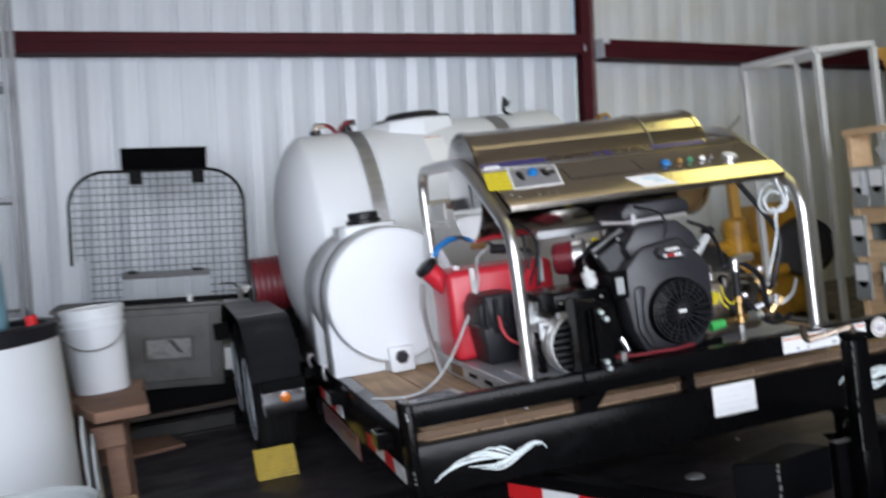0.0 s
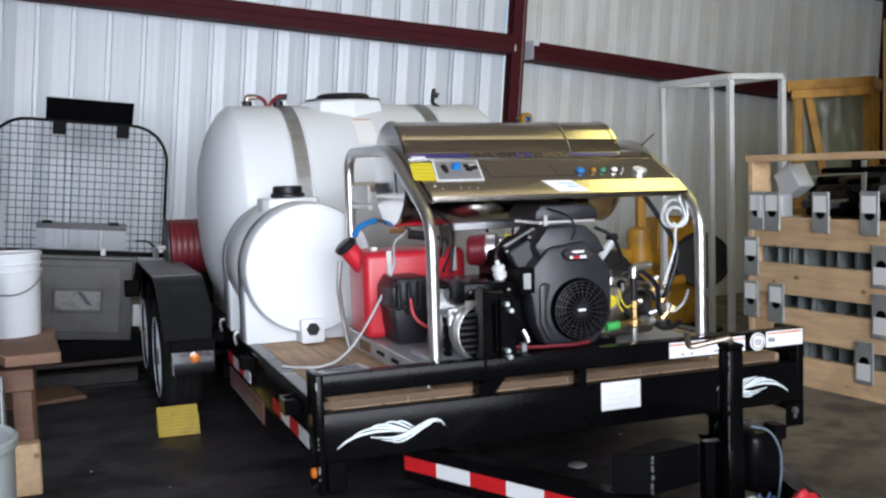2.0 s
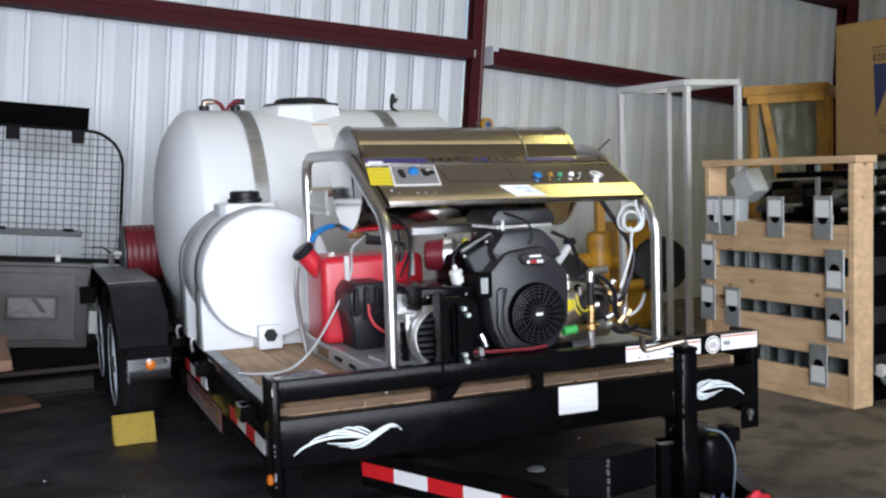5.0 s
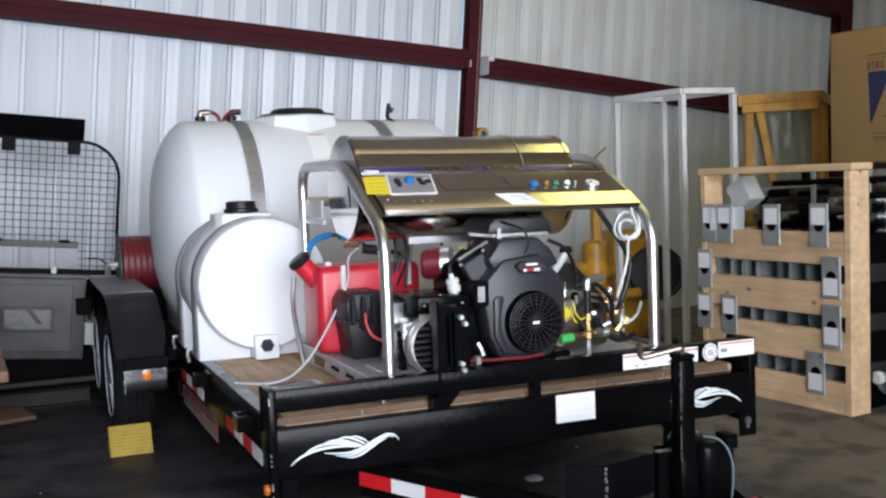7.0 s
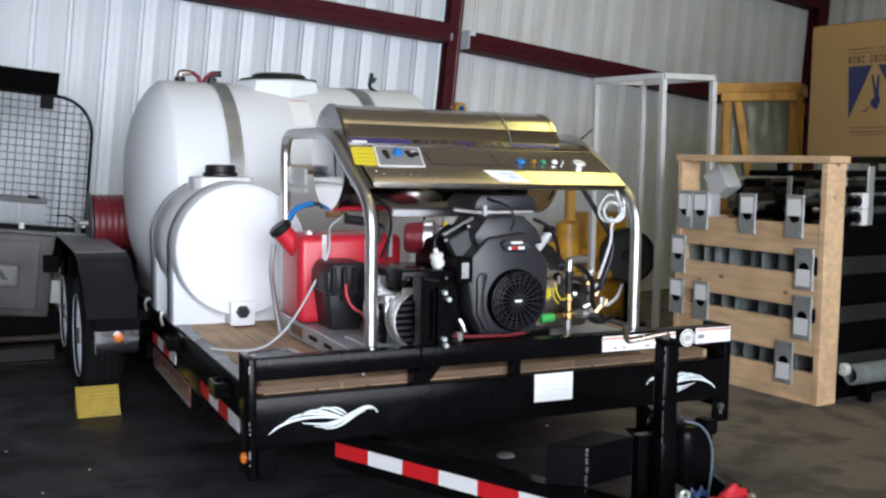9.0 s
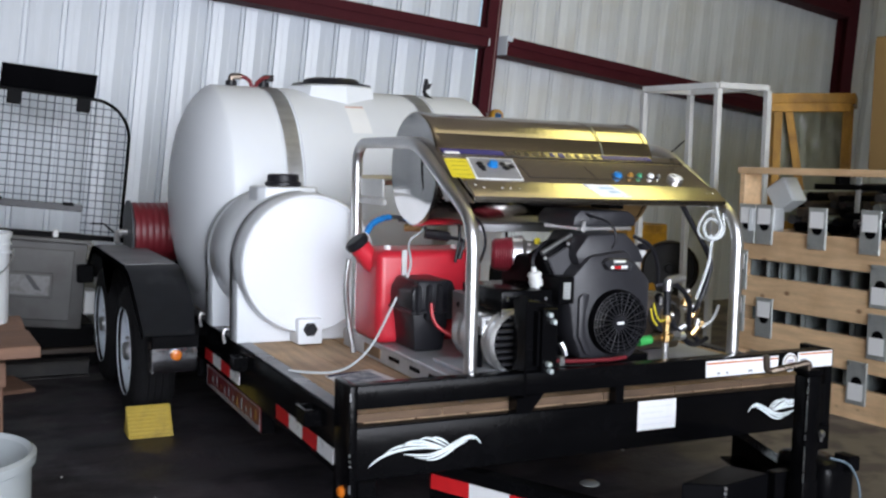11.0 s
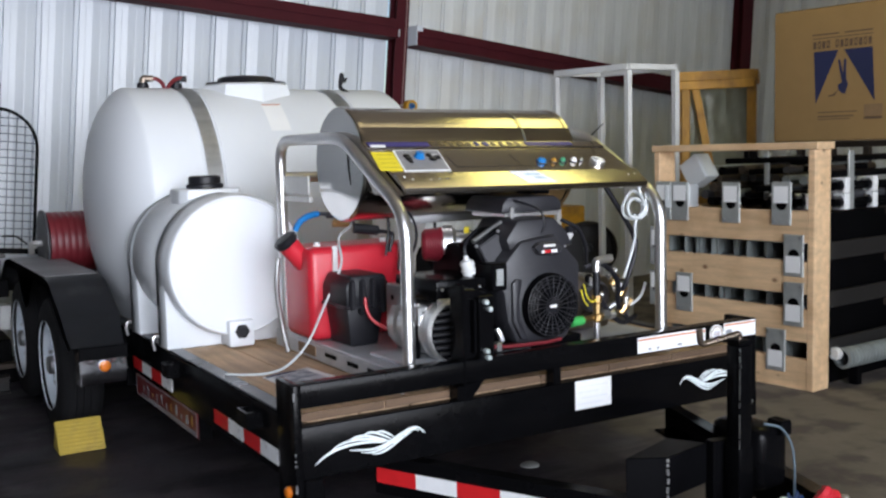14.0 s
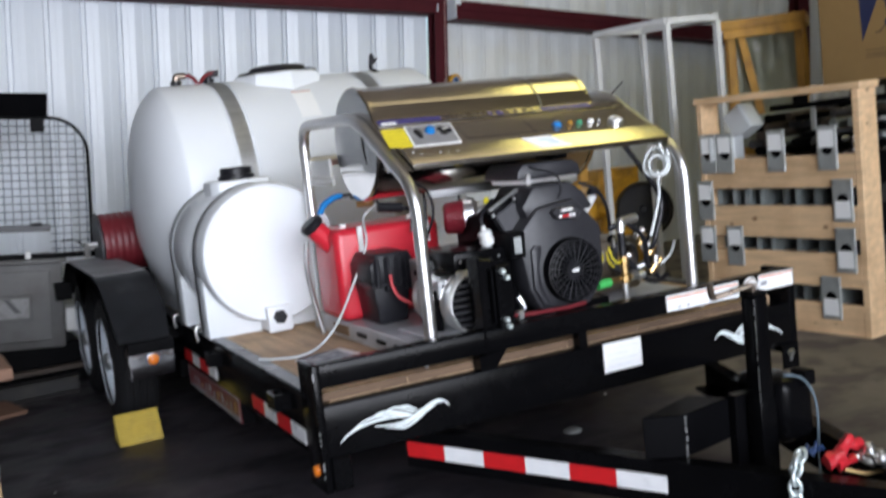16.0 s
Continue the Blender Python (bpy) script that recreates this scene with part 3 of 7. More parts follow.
def tape(p0, p1, z0, z1, n, first=0, out=0.0025):
    """Strips of red and white reflective tape on a side."""
    a, b = Vector((*p0, 0)), Vector((*p1, 0))
    d = (b - a).normalized()
    nrm = Vector((d.y, -d.x, 0)) * out
    for i in range(n):
        bm = bmesh.new()
        p, q = a.lerp(b, i / n), a.lerp(b, (i + 1) / n)
        lo = [bm.verts.new(v + Vector((0, 0, z))) for v, z in ((p, z0), (q, z0), (q, z1), (p, z1))]
        hi = [bm.verts.new(v.co + nrm) for v in lo]
        bm.faces.new(lo), bm.faces.new(hi)
        for k in range(4):
            bm.faces.new((lo[k], lo[(k + 1) % 4], hi[(k + 1) % 4], hi[k]))
        bmesh.ops.recalc_face_normals(bm, faces=bm.faces)
        T_("reflective_tape", bm, WHITE_TAPE if (i + first) % 2 else RED_TAPE, "white reflective tape" if (i + first) % 2 else "red reflective tape")


tape((0.0, 0.745), (0.0, 0.135), 0.312, 0.362, 4)
tape((0.0, 1.88), (0.0, 1.27), 0.318, 0.368, 4)

# tongue
APEX = (1.06, -1.34)
for sgn, foot in ((1, (0.332, 0.150)), (-1, (1.59, 0.150))):
    p, q = (foot, APEX) if sgn > 0 else (APEX, foot)
    T_("tongue_beam", channel(p, q, 0.160, 0.285, 0.05), BLACK_PAINT)
tape((0.3345, 0.142), (0.7347, -0.683), 0.197, 0.245, 6, out=0.003)

# spare wheel bracket above the rail
bracket = T_("bracket", bx(0.581, 0.591, -0.004, 0.045, 0.50, 0.825, 0.002), BLACK_PAINT, "black steel upright bracket")
T_("bracket_box", prism([(0.594, 0.56), (0.702, 0.56), (0.702, 0.79), (0.65, 0.805), (0.594, 0.812)], "y", 0.030, 0.10, 0.004), BLACK_PAINT, "", bracket)
T_("bracket_plate", bx(0.648, 0.706, 0.004, 0.029, 0.56, 0.785, 0.003), BLACK_PAINT, "", bracket)
T_("bracket_rib", bx(0.630, 0.639, 0.004, 0.029, 0.60, 0.775, 0.002), BLACK_METAL, "", bracket)
for x, z in ((0.668, 0.765), (0.683, 0.742), (0.668, 0.606), (0.675, 0.584)):
    T_("bolt", disc(0.009, 0.02, (x, 0.004, z), "-y", 8), ZINC, "", bracket)

# fender, wheels and marker lamps
def fender(mirror):
    sx = (lambda x: x) if not mirror else (lambda x: W - x)
    line = [(1.52, 0.495), (1.70, 0.60), (1.93, 0.718), (2.05, 0.735), (3.12, 0.735), (3.26, 0.715), (3.50, 0.60), (3.68, 0.495)]
    bm = bmesh.new()
    rows = [[bm.verts.new((sx(x - 0.03 * (y < 1.6) * (x > -0.2)), y, z)) for y, z in line] for x in (-0.335, -0.095)]
    for i in range(len(line) - 1):
        bm.faces.new((rows[0][i], rows[0][i + 1], rows[1][i + 1], rows[1][i]))
    low = [bm.verts.new((sx(-0.335), y, z)) for y, z in [(1.56, 0.475), (1.74, 0.565), (1.95, 0.68), (2.07, 0.695), (3.10, 0.695), (3.24, 0.675), (3.46, 0.565), (3.64, 0.475)]]
    for i in range(len(line) - 1):
        bm.faces.new((rows[0][i], low[i], low[i + 1], rows[0][i + 1]))
    g = [bm.verts.new((sx(-0.3355), y, z)) for y, z in ((2.36, 0.70), (2.84, 0.70), (2.68, 0.56), (2.60, 0.53), (2.52, 0.56))]
    bm.faces.new(g)
    r = bmesh.ops.solidify(bm, geom=bm.faces[:], thickness=0.005)
    bmesh.ops.recalc_face_normals(bm, faces=bm.faces)
    return bm


def wheel_meshes():
    R, w = 0.315, 0.19
    prof = [(0.195, 0.0), (0.215, 0.0), (0.28, 0.002), (0.303, 0.016), (0.313, 0.035)]
    for k in range(4):
        a = 0.035 + (w - 0.07) * (k + 0.5) / 4
        prof += [(R, a - 0.012), (R, a + 0.008), (R - 0.008, a + 0.010), (R - 0.008, a + 0.014)]
    prof += [(0.313, w - 0.035), (0.303, w - 0.016), (0.28, w - 0.002), (0.215, w), (0.195, w), (0.195, 0.0)]
    tyre = lathe(prof, (0, 0, 0), "x", 40)
    rim = lathe([(0.205, -0.004), (0.196, 0.012), (0.186, 0.014), (0.172, 0.045), (0.12, 0.055), (0.105, 0.035), (0.062, 0.032), (0.058, 0.05), (0.0, 0.05), (0.0, 0.12), (0.19, 0.12), (0.2, 0.01), (0.205, -0.004)], (0, 0, 0), "x", 40)
    hub = lathe([(0.042, 0.05), (0.042, 0.005), (0.034, -0.003), (0.0, -0.003)], (0, 0, 0), "x", 20)
    for k in range(5):
        a = math.tau * k / 5
        lathe([(0.009, 0.035), (0.009, 0.018), (0.0, 0.018)], (0, 0.082 * math.cos(a), 0.082 * math.sin(a)), "x", 8, hub)
    out = []
    for nm, bm, m in (("tyre", tyre, RUBBER), ("rim", rim, RIM), ("hub", hub, STEEL)):
        me = bpy.data.meshes.new(nm)
        bm.to_mesh(me)
        bm.free()
        smooth(me)
        me.materials.append(m)
        out.append(me)
    return out


wheel_me = wheel_meshes()
for side in (0, 1):
    fe = T_("fender", fender(side), FENDER, "dusty black steel tandem fender")
    dx0, dx1 = (-0.333, -0.098) if not side else (W + 0.098, W + 0.333)
    T_("fender_top", bx(dx0, dx1, 2.06, 3.11, 0.7352, 0.7385, 0.001), FENDER_PALE, "grey fender top with dust and reflected wall light", fe)
    for y in (2.18, 3.02):
        wh = new("wheel", wheel_me[0])
        wh.parent = T
        wh.location = Vector((-0.318 if not side else W + 0.318, y, 0.316)) - T.location
        wh.rotation_euler = (0.3 * y, 0, math.pi * side)
        wh["label"] = "black rubber tyre on a pale painted rim"
        for nm, me in (("rim", wheel_me[1]), ("hub", wheel_me[2])):
            o = new(nm, me)
            o.parent = wh
for y in (2.18, 3.02):
    T_("axle", sweep([(-0.2, y, 0.31), (W + 0.2, y, 0.31)], 0.03, 10), BLACK_METAL)
T_("spring_hanger", bx(-0.02, 0.05, 1.95, 3.3, 0.22, 0.30, 0.004), BLACK_METAL)
lampb = prism([(1.523, 0.49), (1.517, 0.455), (1.515, 0.40), (1.522, 0.355), (1.535, 0.335), (1.60, 0.332), (1.60, 0.338), (1.54, 0.341), (1.528, 0.36), (1.522, 0.40), (1.524, 0.455), (1.53, 0.49)], "x", -0.300, -0.118)
bx(-0.304, -0.300, 1.515, 1.60, 0.335, 0.49, 0, lampb)
lamp_bracket = T_("lamp_bracket", lampb, LAMP_STEEL, "bright metal lamp bracket under the fender")
T_("amber_lamp", lathe([(0.023, 0), (0.023, 0.010), (0.017, 0.018), (0, 0.021)], (-0.206, 1.513, 0.412), "-y", 20), AMBER, "round amber marker lamp")
# black strip added to darken the bracket's top band
T_("lamp_lip", bx(-0.306, -0.112, 1.506, 1.520, 0.441, 0.493, 0.002), BLACK_METAL)
T_("amber_lamp", lathe([(0.018, 0), (0.018, 0.010), (0.013, 0.016), (0, 0.018)], (-0.001, 0.05, 0.255), "-x", 16), AMBER, "small amber corner lamp")
T_("wheel_arm", bx(-0.335, -0.30, 3.66, 3.72, 0.52, 0.60, 0.004), BLACK_METAL)

# ---- the tanks ----
def arch(cx, cz, r, z0, half, n=24):
    """A foot with straight sides under a round head."""
    pts = [(cx - half, z0), (cx + half, z0)]
    a0 = math.acos(half / r) if half < r else 0
    pts += [(cx + r * math.cos(a), cz + r * math.sin(a)) for a in [-a0 + (math.pi + 2 * a0) * k / n for k in range(n + 1)]]
    return pts


st = thing("chemical_tank", (0.21, 1.55, DECKZ), "small white plastic leg tank with a black cap", "tank")
cx, cz, r = 0.276, 0.812, 0.291
for y0, y1 in ((1.30, 1.43), (1.735, 1.865)):
    part("foot", prism(arch(cx, cz, r - 0.004, DECKZ + 0.001, 0.282), "y", y0, y1, 0.012, seg=2), POLY, st)
body = lathe([(0, -0.004), (0.2, -0.003), (0.270, -0.002), (0.274, -0.005), (0.280, -0.005), (0.283, 0.0), (r - 0.004, 0.012), (r - 0.004, 0.03), (r, 0.05), (r, 0.14), (r - 0.006, 0.15), (r - 0.006, 0.18), (r, 0.19),
              (r, 0.52), (r - 0.006, 0.53), (r - 0.006, 0.56), (r, 0.57), (r, 0.63), (r - 0.02, 0.67), (r - 0.1, 0.69), (0, 0.695)], (cx, 1.222, cz), "y", 56)
part("body", body, POLY, st)
neck = prism([(0.145, 1.42), (0.365, 1.42), (0.39, 1.47), (0.39, 1.60), (0.365, 1.65), (0.145, 1.65), (0.12, 1.60), (0.12, 1.47)], "z", 1.05, 1.118, 0.01, seg=2)
part("neck", neck, POLY, st)
cap = lathe([(0.072, 0.0), (0.078, 0.004), (0.078, 0.018), (0.068, 0.022), (0.068, 0.048), (0.060, 0.054), (0, 0.054)], (0.253, 1.535, 1.118), "z", 28)
part("cap", cap, BLACK_PLASTIC, st, "black screw cap")
bung = bx(0.216, 0.322, 1.185, 1.30, DECKZ + 0.006, 0.592, 0.008, seg=2)
boss = part("outlet_boss", bung, POLY, st)
part("outlet_plug", lathe([(0.030, 0), (0.030, 0.008), (0.024, 0.008), (0.024, 0.022), (0, 0.022)], (0.268, 1.185, 0.548), "-y", 6), BLACK_PLASTIC, boss, "black hexagonal outlet plug")
for y in (1.352, 1.79):
    rr = r + 0.004
    arc = [(cx + rr * math.cos(a), y, cz + rr * math.sin(a)) for a in [math.pi * k / 28 for k in range(29)]]
    pts = [(cx + rr, y, DECKZ + 0.02)] + arc + [(cx - rr, y, DECKZ + 0.02)]
    s = bmesh.new()
    ring = [[s.verts.new((p[0], p[1] + o, p[2])) for o in (-0.014, 0.014)] for p in pts]
    for a, b in zip(ring, ring[1:]):
        s.faces.new((a[0], a[1], b[1], b[0]))
    bmesh.ops.solidify(s, geom=s.faces[:], thickness=0.003)
    part("strap", s, STEEL, st, "thin steel hold-down strap")
    part("eye_bolt", sweep([(cx - rr - 0.004, y, DECKZ + 0.055), (cx - rr - 0.022, y, DECKZ + 0.06), (cx - rr - 0.03, y, DECKZ + 0.035), (cx - rr - 0.022, y, DECKZ - 0.0)], 0.006, 8, fillet=0.015), CHROME, st)

bt = thing("water_tank", (0.76, 2.38, DECKZ), "large white plastic water tank lying across the deck", "tank")
R, cy, bz = 0.55, 2.38, 1.045
prof = [(0, -0.045), (0.16, -0.040), (0.29, -0.024), (0.39, 0.004), (0.46, 0.038), (0.51, 0.074), (0.538, 0.104), (R - 0.004, 0.116), (R, 0.126)]
prof += [(R, 0.356), (R - 0.007, 0.361), (R - 0.007, 0.451), (R, 0.456), (R, 1.115), (R - 0.007, 1.12), (R - 0.007, 1.21), (R, 1.215)]
prof += [(rad, 1.61 - x) for rad, x in reversed(prof[:9])]
part("body", lathe(prof, (0, cy, bz), "x", 72), POLY, bt)
for x0, x1 in ((0.06, 0.20), (0.62, 0.90), (1.36, 1.50)):
    part("foot", prism([(cy - 0.42, DECKZ + 0.001), (cy + 0.42, DECKZ + 0.001), (cy + 0.46, 0.80), (cy - 0.46, 0.80)], "x", x0, x1, 0.012, seg=2), POLY, bt)
mw = bmesh.new()
lathe([(0.248, -0.09), (0.238, -0.005), (0.227, 0.030), (0.210, 0.040), (0.0, 0.040)], (0.748, cy - 0.04, bz + R - 0.02), "z", 8, mw)
part("manway", mw, POLY, bt)
lid = lathe([(0.201, 0.0), (0.205, 0.003), (0.201, 0.008), (0.150, 0.012), (0.142, 0.030), (0.125, 0.038), (0.06, 0.041), (0, 0.041)], (0.750, cy - 0.04, bz + R + 0.0205), "z", 40)
part("lid", lid, BLACK_PLASTIC, bt, "black stepped manway lid")
for x in (0.406, 1.165):
    s = bmesh.new()
    ring = [[s.verts.new((x + o, cy + (R + 0.001) * math.cos(a), bz + (R + 0.001) * math.sin(a))) for o in (-0.036, 0.036)] for a in [math.radians(-25 + 230 * k / 48) for k in range(49)]]
    for a, b in zip(ring, ring[1:]):
        s.faces.new((a[0], a[1], b[1], b[0]))
    bmesh.ops.solidify(s, geom=s.faces[:], thickness=0.003)
    part("strap", s, STRAP, bt, "bright steel strap over the tank")
for sx0, sx1, b0, b1, m, nm in ((0.722, 0.824, 0.0, 1.0, WHITE, "sticker"), (0.726, 0.820, 0.95, 0.985, AMBER, "sticker_stripe")):
    s = bmesh.new()
    rr = R + (0.0015 if m is WHITE else 0.003)
    rows = []
    for k in range(9):
        a = math.radians(124 + 20 * (1 - (b0 + (b1 - b0) * k / 8)))
        rows.append([s.verts.new((x, cy + rr * math.cos(a), bz + rr * math.sin(a))) for x in (sx0, sx1)])
    for a, b in zip(rows, rows[1:]):
        s.faces.new((a[0], a[1], b[1], b[0]))
    bmesh.ops.recalc_face_normals(s, faces=s.faces)
    part(nm, s, m, bt)
for x in (0.235, 0.40):
    f = disc(0.028, 0.03, (x - 0.01, cy - 0.03, bz + R - 0.006), "z", 14)
    fit_ = part("fitting", f, BLACK_PLASTIC, bt)
    part("elbow", sweep([(x - 0.01, cy - 0.03, bz + R + 0.02), (x - 0.01, cy - 0.03, bz + R + 0.045), (x + 0.04, cy - 0.04, bz + R + 0.045)], 0.016, 10, fillet=0.02), CRANK if x < 0.3 else BLACK_PLASTIC, fit_)
    if x < 0.3:
        line = [(x + 0.035, cy - 0.04, bz + R + 0.045), (x + 0.055, cy - 0.045, bz + R + 0.042), (x + 0.08, cy - 0.055, bz + R + 0.02), (x + 0.088, cy - 0.06, bz + R - 0.012)]
    else:
        line = [(x + 0.02, cy - 0.04, bz + R + 0.05), (x - 0.02, cy - 0.045, bz + R + 0.04), (x - 0.05, cy - 0.055, bz + R + 0.015), (x - 0.065, cy - 0.065, bz + R - 0.012)]
    part("hose_end", hose(line, 0.010), RED_HOSE, fit_, "short dark red hose")
v = hose([(1.285, cy - 0.14, bz + R - 0.03), (1.252, cy - 0.11, bz + R + 0.005), (1.262, cy - 0.10, bz + R + 0.05)], 0.011)
vent = part("valve", v, BLACK_PLASTIC, bt, "black valve on the tank top")
part("valve_handle", prism([(1.246, bz + R + 0.035), (1.278, bz + R + 0.030), (1.296, bz + R + 0.062), (1.276, bz + R + 0.056), (1.268, bz + R + 0.085), (1.256, bz + R + 0.085)], "y", cy - 0.114, cy - 0.090, 0.003), BLACK_PLASTIC, vent)

# ---- the red hose reel behind the wheel ----
reel = thing("hose_reel", (0.10, 2.98, DECKZ), "reel of dark red hose at the back of the deck", "hose reel")
prof = [(0.0, 0.0)]
for k in range(13):
    prof += [(0.160, k * 0.034), (0.1635, k * 0.034 + 0.012), (0.1635, k * 0.034 + 0.022), (0.160, k * 0.034 + 0.034)]
prof.append((0, 0.442))
part("hose_coil", lathe(prof, (-0.155, 3.02, 0.815), "x", 36), RED_HOSE, reel)
for x in (-0.175, 0.30):
    part("flange", disc(0.175, 0.012, (x, 3.02, 0.815), "x", 36), DARK_GREY, reel)
part("stand", bx(-0.13, 0.28, 2.9, 3.14, DECKZ + 0.001, 0.66, 0.006), BLACK_METAL, reel)
part("swivel", sweep([(-0.175, 3.02, 0.815), (-0.23, 3.02, 0.815), (-0.235, 2.99, 0.76)], 0.016, 10, fillet=0.02), CHROME, reel, "bright swivel fitting")

# ---- the hot-water pressure washer skid ----
skid = thing("pressure_washer", (0.98, 0.55, DECKZ), "stainless hot-water pressure washer skid with a black engine", "pressure washer")


TILT = [0.0]


def S(name, bm, m, label="", parent=None):
    for v in bm.verts:
        v.co.z -= TILT[0] * (v.co.x - 0.47)
    return part(name, bm, m, parent or skid, label)


# base tray with slotted sides
base = bx(0.412, 1.56, 0.10, 1.18, 0.535, 0.548, 0.003)
bx(0.412, 0.42, 0.10, 1.18, DECKZ + 0.001, 0.535, 0, base), bx(1.552, 1.56, 0.10, 1.18, DECKZ + 0.001, 0.535, 0, base)
bx(0.42, 1.552, 0.10, 0.108, 0.516, 0.535, 0, base)
tray = S("base_tray", base, TRAY)
for y0, y1, z0, z1 in ((0.78, 0.94, 0.492, 0.53), (0.60, 0.69, 0.508, 0.522), (0.42, 0.50, 0.508, 0.522), (0.27, 0.34, 0.497, 0.525)):
    S("slot", bx(0.4075, 0.4125, y0, y1, z0, z1, 0), BROWN_PAD if y0 > 0.7 else BLACK_METAL, "", tray)
S("front_ledge", bx(0.46, 0.95, 0.105, 0.42, 0.5485, 0.562, 0.003), TRAY)

# side loops of polished tube
for x in (0.445, 1.522):
    pts = [(x, 0.108, 0.50), (x, 0.108, 1.055), (x, 0.56, 1.308), (x, 1.145, 1.308), (x, 1.145, 0.55)]
    S("frame_loop", sweep(pts, 0.0215, 16, fillet=0.10, steps=8), CHROME, "polished steel tube loop")
S("cross_tube", sweep([(0.445, 1.145, 1.16), (1.522, 1.145, 1.16)], 0.0215, 12), CHROME)
S("side_plate", bx(0.455, 0.467, 0.90, 1.128, 1.098, 1.168, 0.003), WHITE_FRAME, "pale bracket plate")
S("side_angle", bx(0.450, 0.468, 0.88, 1.128, 1.068, 1.088, 0.002), WHITE_FRAME)

TILT[0] = 0.013
# burner coil cylinder under its stainless cover
HX0, HX1, HY, HZ, HR = 0.472, 1.385, 0.642, 1.212, 0.208
coil = lathe([(0, 0), (HR - 0.004, 0), (HR, 0.004), (HR, 0.016), (HR - 0.004, 0.02), (HR - 0.004, HX1 - HX0 - 0.02), (HR, HX1 - HX0 - 0.016), (HR, HX1 - HX0), (0, HX1 - HX0)], (HX0, HY, HZ), "x", 64)
drum = S("coil_drum", coil, STAINLESS, "stainless burner drum")
S("drum_end", disc(HR - 0.006, 0.003, (HX0 - 0.0035, HY, HZ), "x", 56), POLISHED, "polished drum end", drum)
# dark sliver of the end's reflection, drawn as a black shape
S("end_slot", prism([(0.560, 1.275), (0.570, 1.280), (0.566, 1.200), (0.548, 1.140), (0.556, 1.200)], "x", HX0 - 0.006, HX0 - 0.0036), BLACK_METAL, "", drum)
S("seam", lathe([(HR + 0.001, 0), (HR + 0.002, 0.001), (HR + 0.002, 0.006), (HR + 0.001, 0.007)], (1.155, HY, HZ), "x", 64), STEEL, "", drum)
panel_line = [(0.153, 1.123), (0.153, 1.135), (0.156, 1.139), (0.220, 1.1825), (0.226, 1.1815), (0.229, 1.1765), (0.406, 1.263), (0.407, 1.270), (0.418, 1.275), (0.444, 1.288), (0.450, 1.290), (0.450, 1.284), (0.412, 1.264), (0.234, 1.172), (0.164, 1.133), (0.159, 1.123)]
S("cover_skirt", prism([(0.449, 1.2905), (0.462, 1.312), (0.476, 1.342), (0.482, 1.340), (0.468, 1.306), (0.455, 1.286)], "x", 0.480, 1.383), STAINLESS)
S("control_panel", prism(panel_line, "x", 0.470, 1.500, 0.0), STAINLESS, "sloping stainless control panel")
S("panel_flange", bx(0.470, 1.500, 0.160, 0.40, 1.115, 1.122, 0.002), STAINLESS)
for x0, x1 in ((0.466, 0.472), (1.498, 1.504)):
    S("panel_cheek", prism([(0.15, 1.112), (0.43, 1.275), (0.455, 1.288), (0.45, 1.2), (0.36, 1.11)], "x", x0, x1), STAINLESS)
S("exhaust_cap", prism([(1.388, 0.49), (1.495, 0.49), (1.48, 0.60), (1.388, 0.60)], "z", 1.276, 1.290, 0.005), BLACK_METAL, "flat black cap")
N0, N1 = Vector((0, 0.230, 1.178)), Vector((0, 0.408, 1.265))
PU = (N1 - N0).normalized()
PN = Vector((0, -PU.z, PU.y))


def on_panel(x, s, out=0.0):
    """A place on the sloping panel: along it, up its slope, and out from it."""
    return Vector((x, 0, 0)) + N0 + PU * s + PN * out


def panel_plate(x0, x1, s0, s1, h, name, m, label="", parent=None, skew=0.0):
    bm = bmesh.new()
    q = [(x0 + skew, s0), (x1 + skew, s0), (x1, s1), (x0, s1)]
    lo, hi = [bm.verts.new(on_panel(x, s, 0.0005)) for x, s in q], [bm.verts.new(on_panel(x, s, h)) for x, s in q]
    bm.faces.new(lo), bm.faces.new(hi)
    for k in range(4):
        bm.faces.new((lo[k], lo[(k + 1) % 4], hi[(k + 1) % 4], hi[k]))
    bmesh.ops.recalc_face_normals(bm, faces=bm.faces)
    return S(name, bm, m, label, parent)


PT = PN.to_track_quat("Z", "Y").to_matrix().to_4x4()


def knob(x, s, r, h, m, name="knob", label="", seg=18, parent=None, h0=0.0025):
    bm = lathe([(r, 0), (r, h * 0.35), (r * 0.82, h * 0.45), (r * 0.78, h * 0.94), (r * 0.68, h), (0, h)], on_panel(x, s, h0), seg=seg, turn=PT)
    return S(name, bm, m, label, parent)


panel_plate(0.466, 0.552, 0.030, 0.170, 0.002, "warning_label", YELLOW, "yellow warning label", skew=-0.028)
for k in range(4):
    panel_plate(0.475 - 0.006 * (3 - k), 0.540 - 0.006 * (3 - k), 0.050 + 0.032 * k, 0.0525 + 0.032 * k, 0.0024, "label_bar", mat("ochre_print%d" % k, (0.30, 0.24, 0.02), 0.5) if k == 0 else bpy.data.materials["ochre_print0"])
plate = panel_plate(0.557, 0.738, 0.022, 0.184, 0.002, "switch_plate", WHITE, "grey switch plate with a white border", skew=-0.033)
panel_plate(0.563, 0.731, 0.029, 0.177, 0.0032, "plate_face", mat("grey_plate", (0.24, 0.24, 0.25), 0.5, vary=0.15, scale=30), "", plate, skew=-0.031)
knob(0.630, 0.120, 0.019, 0.020, BLUE, "knob", "blue thermostat knob", parent=plate, h0=0.0036)
